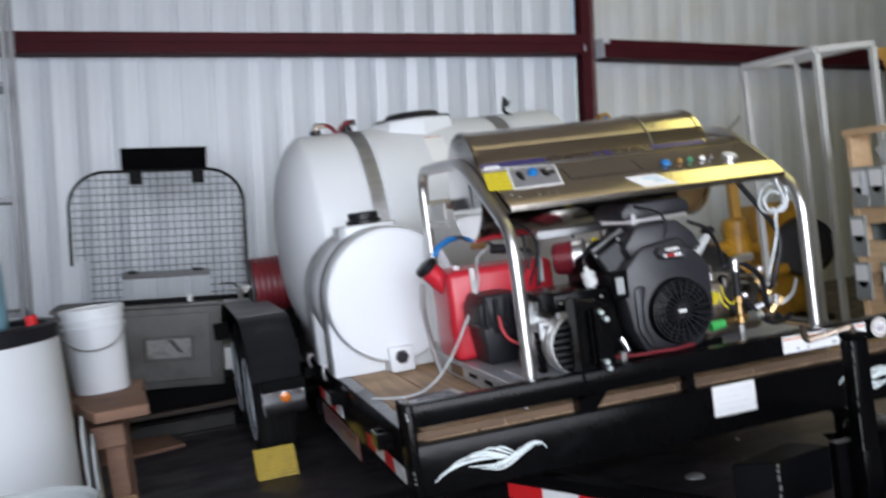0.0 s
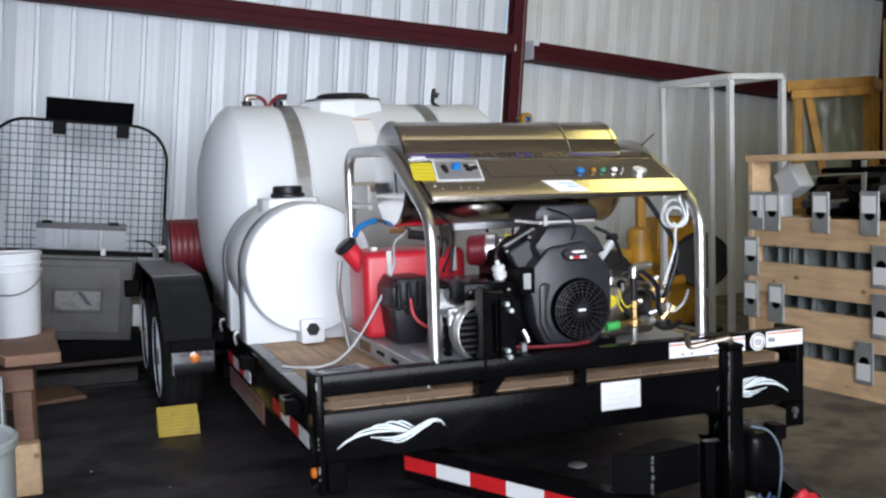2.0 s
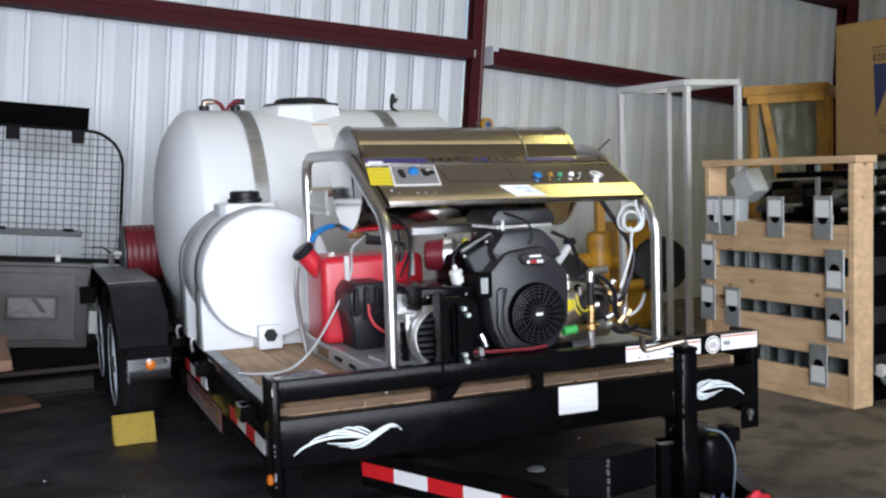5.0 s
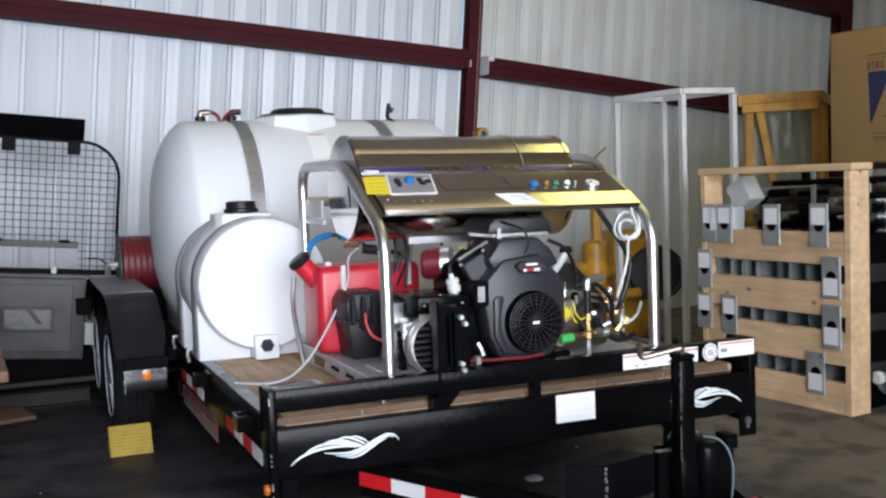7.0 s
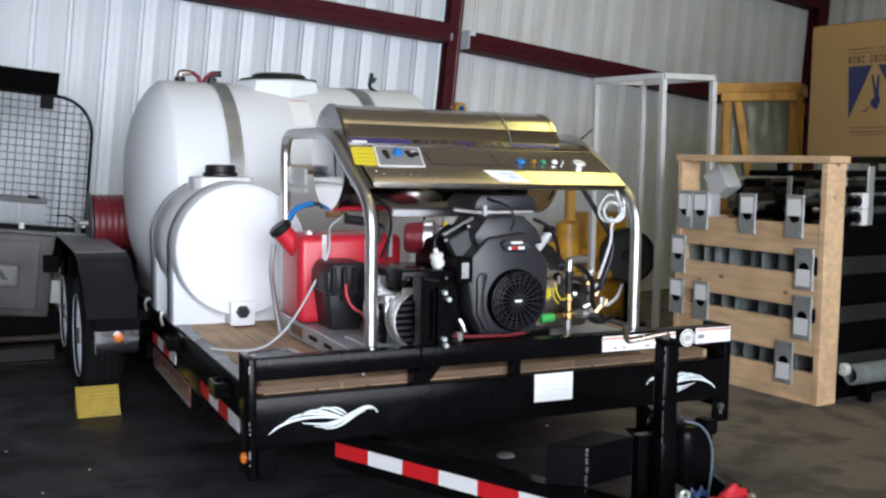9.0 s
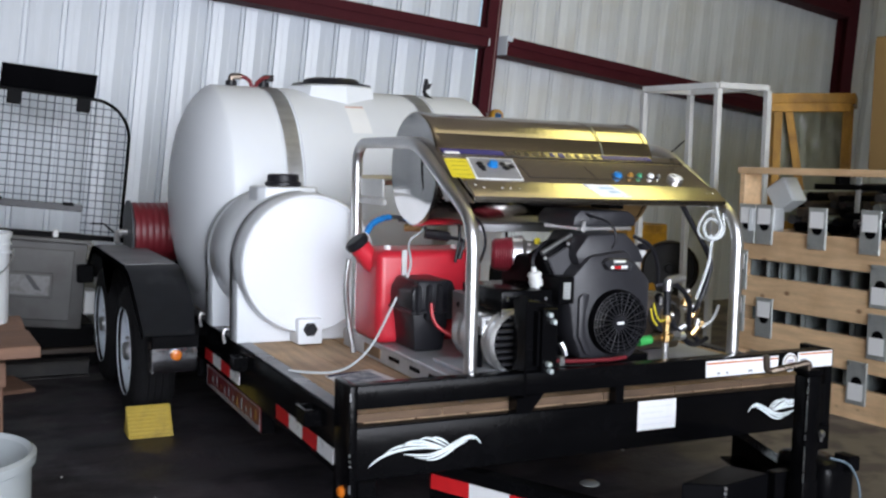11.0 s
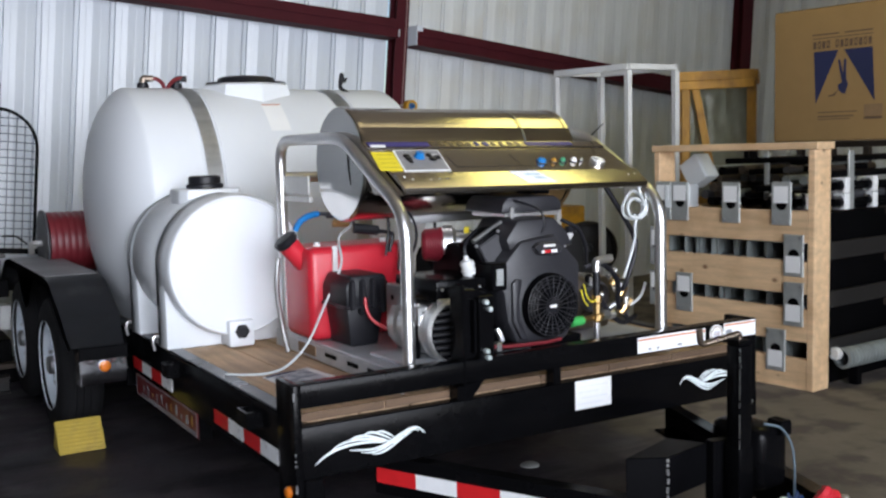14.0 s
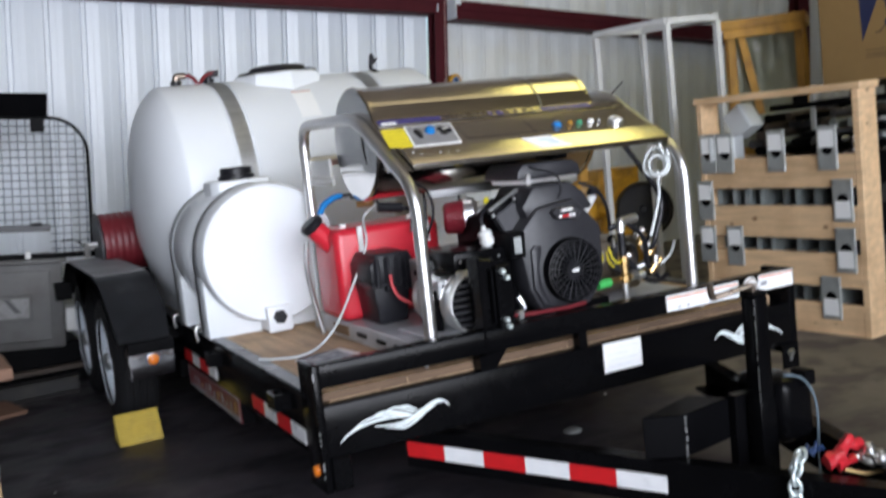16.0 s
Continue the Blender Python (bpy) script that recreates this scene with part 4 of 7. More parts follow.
for x, s, r_ in ((0.584, 0.128, 0.013), (0.582, 0.106, 0.013), (0.580, 0.086, 0.009), (0.674, 0.132, 0.012), (0.676, 0.105, 0.015), (0.702, 0.118, 0.013)):
    knob(x, s, r_, 0.007, BLACK_PLASTIC, "switch", "", 12, plate, h0=0.0036)
for x in (0.690, 0.706):
    panel_plate(x - 0.006, x + 0.006, 0.140, 0.146, 0.004, "plate_mark", WHITE, "", plate)
for x, m, r in ((1.123, BLUE, 0.020), (1.178, YELLOW_MACHINE, 0.013), (1.219, GREEN_CAP, 0.013), (1.269, WHITE, 0.014), (1.304, STEEL, 0.009)):
    knob(x, 0.080, r * 0.88, 0.011, m, "knob", "", 16)
    knob(x, 0.080, r * 1.15, 0.0025, DARK_GREY, "knob_washer", "", 16, h0=0.0006)
g = lathe([(0.030, 0), (0.030, 0.010), (0.028, 0.013), (0.025, 0.011), (0, 0.011)], on_panel(1.372, 0.066, 0.0), seg=24, turn=PT)
gauge = S("pressure_gauge", g, CHROME, "chrome-rimmed pressure gauge")
S("dial", lathe([(0.0245, 0), (0.0245, 0.001), (0, 0.001)], on_panel(1.372, 0.066, 0.0112), seg=24, turn=PT), WHITE, "white dial", gauge)
S("needle", sweep([on_panel(1.372, 0.066, 0.0135), on_panel(1.357, 0.077, 0.0135)], 0.0015, 6), BLACK_PLASTIC, "", gauge)
# blue band with dark bars below the cover, where lettering stands
def ledge_plate(x0, x1, a0, a1, name, m, label="", h=0.0008):
    p0, p1 = Vector((0, 0.408, 1.2705)), Vector((0, 0.446, 1.2895))
    d = p1 - p0
    n = Vector((0, -d.z, d.y)).normalized()
    bm = bmesh.new()
    lo = [bm.verts.new(Vector((x, 0, 0)) + p0 + d * a + n * 0.0006) for x, a in ((x0, a0), (x1, a0), (x1, a1), (x0, a1))]
    hi = [bm.verts.new(v.co + n * h) for v in lo]
    bm.faces.new(lo), bm.faces.new(hi)
    for k in range(4):
        bm.faces.new((lo[k], lo[(k + 1) % 4], hi[(k + 1) % 4], hi[k]))
    bmesh.ops.recalc_face_normals(bm, faces=bm.faces)
    return S(name, bm, m, label)


ledge_plate(0.478, 0.72, 0.14, 0.88, "blue_band", BLUE_STRIPE, "dark blue band")
ledge_plate(1.14, 1.36, 0.20, 0.86, "blue_band", BLUE_STRIPE, "dark blue band")
for k in range(11):
    x = 0.735 + k * 0.036
    ledge_plate(x, x + (0.016 if k % 3 else 0.024), 0.16 + 0.10 * (k % 2), 0.86, "nameplate_bar", ETCHED if k not in (5, 6) else BLUE_STRIPE)
ledge_plate(0.484, 0.540, 0.02, 0.36, "small_sticker", WHITE, h=0.0016)
for x in (0.497, 0.522, 0.590, 0.622, 0.655, 1.44, 1.47):
    S("screw", lathe([(0.0048, 0), (0.004, 0.002), (0, 0.003)], Vector((x, 0.192 + 0.012 * (x < 0.5), 1.161 + 0.009 * (x < 0.5))), seg=8, turn=PT), WHITE_FRAME)
sheet_pts = [(0.962, 0.1585, 1.1420), (1.085, 0.1585, 1.1420), (1.035, 0.2165, 1.1815), (0.918, 0.2165, 1.1815)]
pm = bmesh.new()
lo = [pm.verts.new(Vector(p)) for p in sheet_pts]
hi = [pm.verts.new(Vector(p) + PN * 0.0015) for p in sheet_pts]
pm.faces.new(lo), pm.faces.new(hi)
for k in range(4):
    pm.faces.new((lo[k], lo[(k + 1) % 4], hi[(k + 1) % 4], hi[k]))
bmesh.ops.recalc_face_normals(pm, faces=pm.faces)
sheet_ob = S("instruction_sheet", pm, WHITE, "white paper sheet on the panel edge")
c0 = sum((Vector(p) for p in sheet_pts), Vector()) / 4
for f, w in ((0.62, 0.30), (0.25, 0.5)):
    pm = bmesh.new()
    q4 = [c0 + (Vector(p) - c0) * 0.8 for p in sheet_pts]
    a0, a1 = q4[0].lerp(q4[3], f), q4[1].lerp(q4[3 - 1], f)
    b0, b1 = q4[0].lerp(q4[3], f + 0.22), q4[1].lerp(q4[3 - 1], f + 0.22)
    lo = [pm.verts.new(v + PN * 0.0018) for v in (a0.lerp(a1, w), a1, b1, b0.lerp(b1, w))]
    hi = [pm.verts.new(v.co + PN * 0.0004) for v in lo]
    pm.faces.new(lo), pm.faces.new(hi)
    for k in range(4):
        pm.faces.new((lo[k], lo[(k + 1) % 4], hi[(k + 1) % 4], hi[k]))
    bmesh.ops.recalc_face_normals(pm, faces=pm.faces)
    S("sheet_print", pm, PALE_PRINT, "", sheet_ob)

panel_plate(0.745, 1.095, 0.050, 0.0535, 0.0008, "panel_seam", ETCHED)
panel_plate(0.745, 0.7475, 0.054, 0.150, 0.0008, "panel_seam", ETCHED)
panel_plate(1.02, 1.0225, 0.054, 0.150, 0.0008, "panel_seam", ETCHED)
TILT[0] = 0.0
# engine
eng_o = [(0.813, 0.775), (0.815, 0.864), (0.889, 0.939), (1.040, 0.957), (1.143, 0.850), (1.140, 0.672), (1.075, 0.579), (0.868, 0.582), (0.829, 0.665)]
shroud = S("blower_shroud", prism(eng_o, "y", 0.105, 0.22, 0.020, seg=2), ENGINE_PLASTIC, "black plastic engine shroud")
S("shroud_step", prism([(0.842, 0.67), (0.842, 0.80), (0.858, 0.815), (0.885, 0.81), (0.868, 0.74), (0.872, 0.67), (0.905, 0.60), (0.875, 0.605)], "y", 0.092, 0.108, 0.006, seg=2), ENGINE_PLASTIC, "", shroud)
fr = lathe([(0.113, 0.0), (0.111, 0.020), (0.107, 0.032), (0.104, 0.028), (0.104, 0.014), (0, 0.014)], (0.998, 0.108, 0.711), "-y", 48)
screen = S("fan_screen", fr, BLACK_METAL, "round black fan screen")
for rr in (0.066, 0.080, 0.092, 0.103):
    S("screen_ring", sweep([(0.998 + rr * math.cos(a), 0.078, 0.711 + rr * math.sin(a)) for a in [math.tau * k / 36 for k in range(36)]], 0.0016, 5, closed=True), ENGINE_PLASTIC, "", screen)
for k in range(22):
    a = math.tau * k / 22
    S("screen_spoke", sweep([(0.998 + 0.024 * math.cos(a), 0.076, 0.711 + 0.024 * math.sin(a)), (0.998 + 0.106 * math.cos(a + 0.10), 0.077, 0.711 + 0.106 * math.sin(a + 0.10))], 0.0020, 4), ENGINE_PLASTIC, "", screen)
hubp = disc(0.026, 0.012, (0.998, 0.086, 0.711), "-y", 24)
S("screen_hub", hubp, BLACK_PLASTIC, "", screen)
S("hub_badge", bx(0.984, 1.012, 0.0715, 0.0745, 0.706, 0.716, 0.001), WHITE, "", screen)
S("top_cover", prism([(0.86, 0.90), (0.842, 0.945), (0.892, 1.010), (1.045, 1.014), (1.10, 0.965), (1.13, 0.91)], "y", 0.125, 0.36, 0.012, seg=2), ENGINE_PLASTIC, "black air duct cover")
badge = S("badge_panel", prism([(0.930, 0.918), (0.948, 0.892), (1.035, 0.886), (1.055, 0.912), (1.03, 0.928), (0.95, 0.932)], "y", 0.084, 0.12, 0.004), ENGINE_PLASTIC)
S("badge_handle", bx(0.966, 1.012, 0.074, 0.086, 0.917, 0.925, 0.002), WHITE, "pale lettered strip", badge)
for k, m in enumerate((WHITE, RED_TAPE, RED_TAPE, WHITE, WHITE)):
    S("badge_bar", bx(0.958 + 0.0135 * k, 0.968 + 0.0135 * k, 0.0805, 0.0845, 0.896, 0.906, 0), m, "", badge)
S("air_cleaner", prism([(0.885, 1.030), (0.892, 1.062), (0.915, 1.086), (1.115, 1.084), (1.145, 1.066), (1.150, 1.030)], "y", 0.215, 0.46, 0.008, seg=2), ENGINE_PLASTIC, "flat black air cleaner")
S("cleaner_base", bx(0.905, 1.140, 0.225, 0.44, 1.014, 1.0295, 0.003), CHROME, "bright metal strip")
S("cleaner_clip", bx(0.918, 0.934, 0.207, 0.2145, 1.005, 1.05, 0.002), CHROME)
S("cleaner_bracket", bx(1.09, 1.155, 0.30, 0.42, 1.0865, 1.105, 0.003), BLACK_METAL)
hm = Matrix.Translation((0.825, 0.26, 0.905)) @ Matrix.Rotation(radians(-28), 4, "Y")
head = S("cylinder_head", bx(-0.058, 0.058, -0.075, 0.03, -0.062, 0.062, 0.010, m=hm, seg=2), BLACK_METAL, "black cylinder head with a bolted cover")
S("head_cover", bx(-0.044, 0.044, -0.085, -0.074, -0.046, 0.046, 0.004, m=hm), DARK_GREY, "", head)
for a, b in ((-0.05, -0.052), (0.05, -0.052), (-0.05, 0.052), (0.05, 0.052)):
    S("head_bolt", disc(0.0065, 0.008, hm @ Vector((a, -0.076, b)), "-y", 8), STEEL, "", head)
S("head_rod", sweep([hm @ Vector((-0.05, -0.07, 0.07)), hm @ Vector((0.09, -0.05, 0.062))], 0.009, 8), STEEL)
S("engine_block", bx(0.79, 1.15, 0.22, 0.55, 0.56, 0.92, 0.02, seg=2), BLACK_METAL)
S("engine_foot", bx(0.80, 1.18, 0.15, 0.52, 0.549, 0.585, 0.005), BLACK_METAL)
dl = S("data_label", bx(0.784, 0.811, 0.102, 0.1045, 0.797, 0.852, 0), GALV, "grey data label")
for k in range(4):
    S("label_bar", bx(0.788, 0.807 - 0.004 * (k % 2), 0.1012, 0.1018, 0.806 + 0.011 * k, 0.809 + 0.011 * k, 0), GREY_PRINT, "", dl)
S("label_backing", bx(0.770, 0.83, 0.1047, 0.22, 0.78, 0.87, 0.004), BLACK_METAL)
S("fuel_filter", lathe([(0.010, -0.012), (0.010, 0), (0.022, 0.003), (0.022, 0.014), (0.025, 0.016), (0.025, 0.022), (0.022, 0.024), (0.022, 0.036), (0.025, 0.038), (0.025, 0.044), (0.020, 0.052), (0.010, 0.054), (0.008, 0.070), (0, 0.070)], (0.738, 0.20, 0.828), seg=18, turn=Matrix.Rotation(radians(-12), 4, "Y")), WHITE_FRAME, "white ribbed plastic fuel filter")
S("fuel_line", hose([(0.722, 0.20, 0.892), (0.728, 0.21, 0.93), (0.77, 0.23, 0.965), (0.80, 0.25, 0.975)], 0.006), BLACK_PLASTIC)
AX = Vector((0.89, -0.45, 0.0)).to_track_quat("Z", "Y").to_matrix().to_4x4()
af = bmesh.new()
lathe([(0, 0), (0.046, 0), (0.055, 0.008)] + [p for k in range(7) for p in ((0.0565 + 0.001 * k, 0.010 + 0.009 * k), (0.059 + 0.001 * k, 0.0145 + 0.009 * k))] + [(0.064, 0.075), (0, 0.075)], (0.748, 0.545, 0.908), seg=32, bm=af, turn=AX)
filt = S("air_filter", af, FILTER_RED, "dark red ribbed cone air filter")
S("filter_collar", lathe([(0.065, 0.0755), (0.070, 0.078), (0.070, 0.112), (0.050, 0.128), (0.050, 0.19), (0, 0.19)], (0.748, 0.545, 0.908), seg=32, turn=AX), CHROME, "bright metal collar", filt)
S("filter_tag", bx(0.852, 0.872, 0.405, 0.4195, 0.952, 0.975, 0.003), YELLOW, "", filt)
S("heat_shield", bx(0.71, 1.06, 0.58, 0.60, 0.985, 1.02, 0.002), ALU)

# generator head
gx, gz = 0.645, 0.652
gb = lathe([(0.06, -0.002), (0.104, 0.0), (0.112, 0.008), (0.112, 0.03), (0.106, 0.036), (0.106, 0.05), (0.112, 0.056), (0.112, 0.07), (0.104, 0.078), (0.104, 0.24), (0.112, 0.25), (0.112, 0.29), (0, 0.29)], (gx, 0.135, gz), "y", 40)
gen = S("generator", gb, CAST_ALU, "cast aluminium generator head")
for k in range(9):
    z = gz - 0.088 + k * 0.022
    hw = math.sqrt(max(0.0001, 0.100 ** 2 - (z - gz) ** 2))
    S("louvre", bx(gx - hw, gx + hw, 0.121, 0.138, z - 0.005, z + 0.005, 0.002), ENGINE_PLASTIC, "", gen)
S("louvre_back", disc(0.10, 0.004, (gx, 0.1315, gz), "y", 32), BLACK_METAL, "", gen)
for k in range(8):
    a = math.radians(120 + k * 20)
    S("fin", bx(-0.003, 0.003, 0.0, 0.15, 0.10, 0.118, 0.001, m=Matrix.Translation((gx, 0.215, gz)) @ Matrix.Rotation(a - math.pi / 2, 4, "Y")), ALU, "", gen)
S("terminal_box", bx(0.577, 0.795, 0.15, 0.44, 0.752, 0.824, 0.006, seg=2), BLACK_PAINT, "black generator terminal box")
S("gusset", prism([(0.610, 0.750), (0.715, 0.750), (0.690, 0.735), (0.650, 0.690)], "y", 0.1225, 0.1295, 0.001), ALU, "bright triangular gusset")
S("box_plate", bx(0.575, 0.63, 0.1440, 0.1495, 0.70, 0.765, 0.002), ALU)
S("side_bracket", bx(0.528, 0.548, 0.215, 0.255, 0.557, 0.700, 0.003), BLACK_METAL, "black side bracket", gen)
S("bracket_hook", prism([(0.532, 0.735), (0.600, 0.735), (0.600, 0.722), (0.548, 0.722), (0.548, 0.672), (0.532, 0.672)], "y", 0.20, 0.226, 0.002), ALU, "bright hooked strap", gen)
S("bracket_foot", bx(0.528, 0.60, 0.205, 0.265, 0.5495, 0.5565, 0.002), BLACK_METAL, "", gen)
for k in range(3):
    S("bracket_screw", disc(0.006, 0.004, (0.527, 0.235, 0.585 + 0.045 * k), "-x", 10), STEEL, "", gen)
S("terminal_plate", bx(0.62, 0.72, 0.1465, 0.1495, 0.770, 0.792, 0.001), BLACK_PLASTIC)
for x in (0.598, 0.745):
    S("terminal_screw", disc(0.005, 0.004, (x, 0.1495, 0.795), "-y", 8), CHROME)
sb = S("switch_box", bx(0.555, 0.600, 0.36, 0.47, 0.60, 0.79, 0.004), STEEL, "thin dull metal switch box")
S("switch_hole", disc(0.010, 0.002, (0.554, 0.42, 0.745), "-x", 12), BLACK_METAL, "", sb)

# battery box and red fuel tank
bb = bx(0.450, 0.602, 0.575, 0.81, 0.549, 0.715, 0.012, seg=2)
for v in bb.verts:
    k = max(0.0, (0.70 - v.co.z) / 0.15)
    v.co.x += (0.53 - v.co.x) * 0.26 * k
    v.co.y += (0.70 - v.co.y) * 0.16 * k
bat = S("battery_box", bb, BLACK_PLASTIC, "black plastic battery box with a ribbed lid")
lidb = prism([(0.440, 0.700), (0.440, 0.772), (0.465, 0.812), (0.600, 0.812), (0.618, 0.772), (0.618, 0.700)], "y", 0.560, 0.825, 0.010, seg=2)
for k in range(4):
    bx(0.452 + 0.042 * k, 0.474 + 0.042 * k, 0.546, 0.60, 0.690 - 0.02 * (k % 2), 0.800, 0.007, lidb)
bx(0.433, 0.626, 0.552, 0.832, 0.694, 0.708, 0.004, lidb)
S("battery_lid", lidb, BLACK_PLASTIC, "", bat)
S("battery_cable", hose([(0.508, 0.543, 0.735), (0.510, 0.535, 0.69), (0.528, 0.52, 0.65), (0.57, 0.49, 0.62)], 0.0065), RED_BAG, "red battery cable")
ft = bx(0.390, 0.830, 0.76, 1.02, 0.552, 0.904, 0.032, seg=4)
ftank = S("fuel_tank", ft, RED_TANK, "red plastic fuel tank")
S("filler_neck", sweep([(0.415, 0.87, 0.84), (0.352, 0.868, 0.915)], 0.040, 18), RED_TANK, "", ftank)
S("fuel_cap", lathe([(0.044, 0), (0.048, 0.006), (0.048, 0.022), (0.038, 0.03), (0, 0.032)], (0.352, 0.868, 0.917), seg=20, turn=Vector((-0.62, 0, 0.78)).to_track_quat("Z", "Y").to_matrix().to_4x4()), BLACK_PLASTIC, "black fuel cap", ftank)
for x in (0.482, 0.762):
    S("tank_strap", bx(x, x + 0.020, 0.752, 0.7605, 0.812, 0.907, 0.001), WHITE_FRAME, "", ftank)
for x in (0.452, 0.735):
    S("tank_bolt", lathe([(0.013, 0), (0.015, 0.01), (0.008, 0.018), (0, 0.018)], (x, 0.83, 0.902), "z", 12), WHITE, "", ftank)

# pump and plumbing
pump = S("pump", bx(1.20, 1.44, 0.30, 0.56, 0.56, 0.76, 0.02, seg=2), CRANK, "worn bronze-grey pump block")
S("pump_head", lathe([(0.05, 0), (0.062, 0.015), (0.062, 0.08), (0.05, 0.10), (0, 0.10)], (1.345, 0.25, 0.69), "y", 24), DARK_GREY, "", pump)
S("oil_window", disc(0.024, 0.01, (1.240, 0.297, 0.700), "-y", 18), YELLOW, "yellow oil cap", pump)
S("window_ring", sweep([(1.240 + 0.028 * math.cos(a), 0.290, 0.700 + 0.028 * math.sin(a)) for a in [math.tau * k / 20 for k in range(20)]], 0.005, 6, closed=True), CHROME, "", pump)
S("pump_plug", lathe([(0.020, 0), (0.020, 0.03), (0.014, 0.034), (0.014, 0.055), (0, 0.055)], (1.236, 0.30, 0.765), "z", 8), CHROME, "bright pump plug", pump)
S("dip_stick", sweep([(1.185, 0.26, 0.81), (1.195, 0.26, 0.75), (1.21, 0.28, 0.68)], 0.005, 6), YELLOW)
uv = S("unloader_pipe", sweep([(1.270, 0.175, 0.805), (1.270, 0.175, 0.70)], 0.0135, 12), BLACK_PLASTIC)
S("elbow", sweep([(1.270, 0.175, 0.80), (1.270, 0.175, 0.838), (1.350, 0.19, 0.842)], 0.0155, 12, fillet=0.012), CHROME, "silver elbow", uv)
S("brass_tee", lathe([(0.013, 0), (0.019, 0.006), (0.019, 0.028), (0.013, 0.033), (0.013, 0.070), (0.018, 0.075), (0.018, 0.10), (0, 0.10)], (1.272, 0.176, 0.612), "z", 8), BRASS, "", uv)
S("brass_arm", sweep([(1.20, 0.178, 0.625), (1.31, 0.187, 0.632)], 0.012, 10), BRASS, "", uv)
S("arm_nut", sweep([(1.302, 0.186, 0.632), (1.335, 0.189, 0.634)], 0.019, 6), STEEL, "", uv)
S("drain_nipple", sweep([(1.272, 0.176, 0.552), (1.272, 0.176, 0.612)], 0.012, 10), CHROME, "", uv)
S("green_cap", sweep([(1.150, 0.176, 0.622), (1.205, 0.178, 0.626)], 0.017, 10), GREEN, "green plastic hose cap", uv)
for p, q, r_, m in (((1.36, 0.24, 0.64), (1.42, 0.23, 0.665), 0.014, STEEL), ((1.41, 0.25, 0.715), (1.455, 0.22, 0.735), 0.014, CHROME), ((1.43, 0.235, 0.69), (1.448, 0.23, 0.725), 0.018, BRASS), ((1.46, 0.24, 0.645), (1.485, 0.24, 0.668), 0.018, BRASS), ((1.385, 0.22, 0.735), (1.40, 0.22, 0.775), 0.017, BRASS), ((1.372, 0.23, 0.765), (1.41, 0.23, 0.79), 0.012, CHROME), ((1.425, 0.225, 0.625), (1.445, 0.22, 0.65), 0.016, BRASS), ((1.448, 0.222, 0.648), (1.452, 0.22, 0.685), 0.011, CHROME), ((1.30, 0.215, 0.70), (1.325, 0.21, 0.705), 0.012, CHROME), ((1.345, 0.20, 0.625), (1.372, 0.20, 0.63), 0.015, CHROME)):
    S("fitting", sweep([p, q], r_, 10), m, "", pump)
S("pump_hose", hose([(1.235, 0.20, 0.815), (1.30, 0.18, 0.825), (1.38, 0.19, 0.76), (1.41, 0.22, 0.66), (1.47, 0.24, 0.60)], 0.010), BLACK_PLASTIC)
S("return_hose", hose([(1.335, 0.20, 1.11), (1.407, 0.20, 1.014), (1.469, 0.20, 0.923), (1.478, 0.20, 0.857), (1.445, 0.21, 0.749), (1.43, 0.23, 0.70)], 0.010), BLACK_PLASTIC)
S("cable_coil", sweep([(1.446 + 0.050 * math.cos(a), 0.172 + 0.010 * math.sin(2 * a), 1.035 + 0.052 * math.sin(a)) for a in [math.tau * k / 28 for k in range(28)]], 0.0054, 8, closed=True), CLEAR_HOSE, "coiled pale hose")
S("cable_coil", sweep([(1.452 + 0.042 * math.cos(a), 0.168 + 0.008 * math.sin(a + 1), 1.022 + 0.036 * math.sin(a)) for a in [math.tau * k / 28 for k in range(28)]], 0.0062, 8, closed=True), CLEAR_HOSE)
S("cable_tail", hose([(1.488, 0.18, 1.13), (1.470, 0.165, 1.09), (1.492, 0.162, 1.02), (1.452, 0.165, 0.975), (1.448, 0.17, 0.90), (1.405, 0.18, 0.765)], 0.0055), CLEAR_HOSE, "pale hose")
S("cable_tail", hose([(1.44, 0.165, 1.0), (1.47, 0.162, 0.985), (1.50, 0.16, 1.01), (1.505, 0.17, 1.08)], 0.0055), CLEAR_HOSE)
S("pale_hose", hose([(1.455, 0.235, 0.645), (1.485, 0.225, 0.655), (1.515, 0.21, 0.685), (1.530, 0.20, 0.735)], 0.006), CLEAR_HOSE)
S("wire_tie", sweep([(1.50, 0.48, 1.30), (1.545, 0.46, 1.345)], 0.003, 5), BLACK_PLASTIC)
# wires and hoses hanging under the cover
S("blue_hose", hose([(0.378, 0.86, 0.965), (0.400, 0.855, 1.0), (0.440, 0.855, 1.02), (0.475, 0.86, 1.026)], 0.012), BLUE, "short blue hose")
S("grey_hose", hose([(0.505, 0.85, 1.018), (0.56, 0.84, 1.008), (0.60, 0.82, 0.985)], 0.010), DARK_GREY)
S("coupling", sweep([(0.525, 0.84, 0.985), (0.59, 0.82, 0.985)], 0.014, 10), BRASS)
S("spray_grip", sweep([(0.585, 0.78, 0.968), (0.66, 0.76, 0.958), (0.675, 0.76, 0.955)], 0.020, 10), BLACK_PLASTIC, "black spray gun grip")
S("gun_lever", hose([(0.66, 0.76, 0.955), (0.72, 0.75, 0.945), (0.735, 0.75, 0.93), (0.72, 0.75, 0.87)], 0.008), BLACK_PLASTIC)
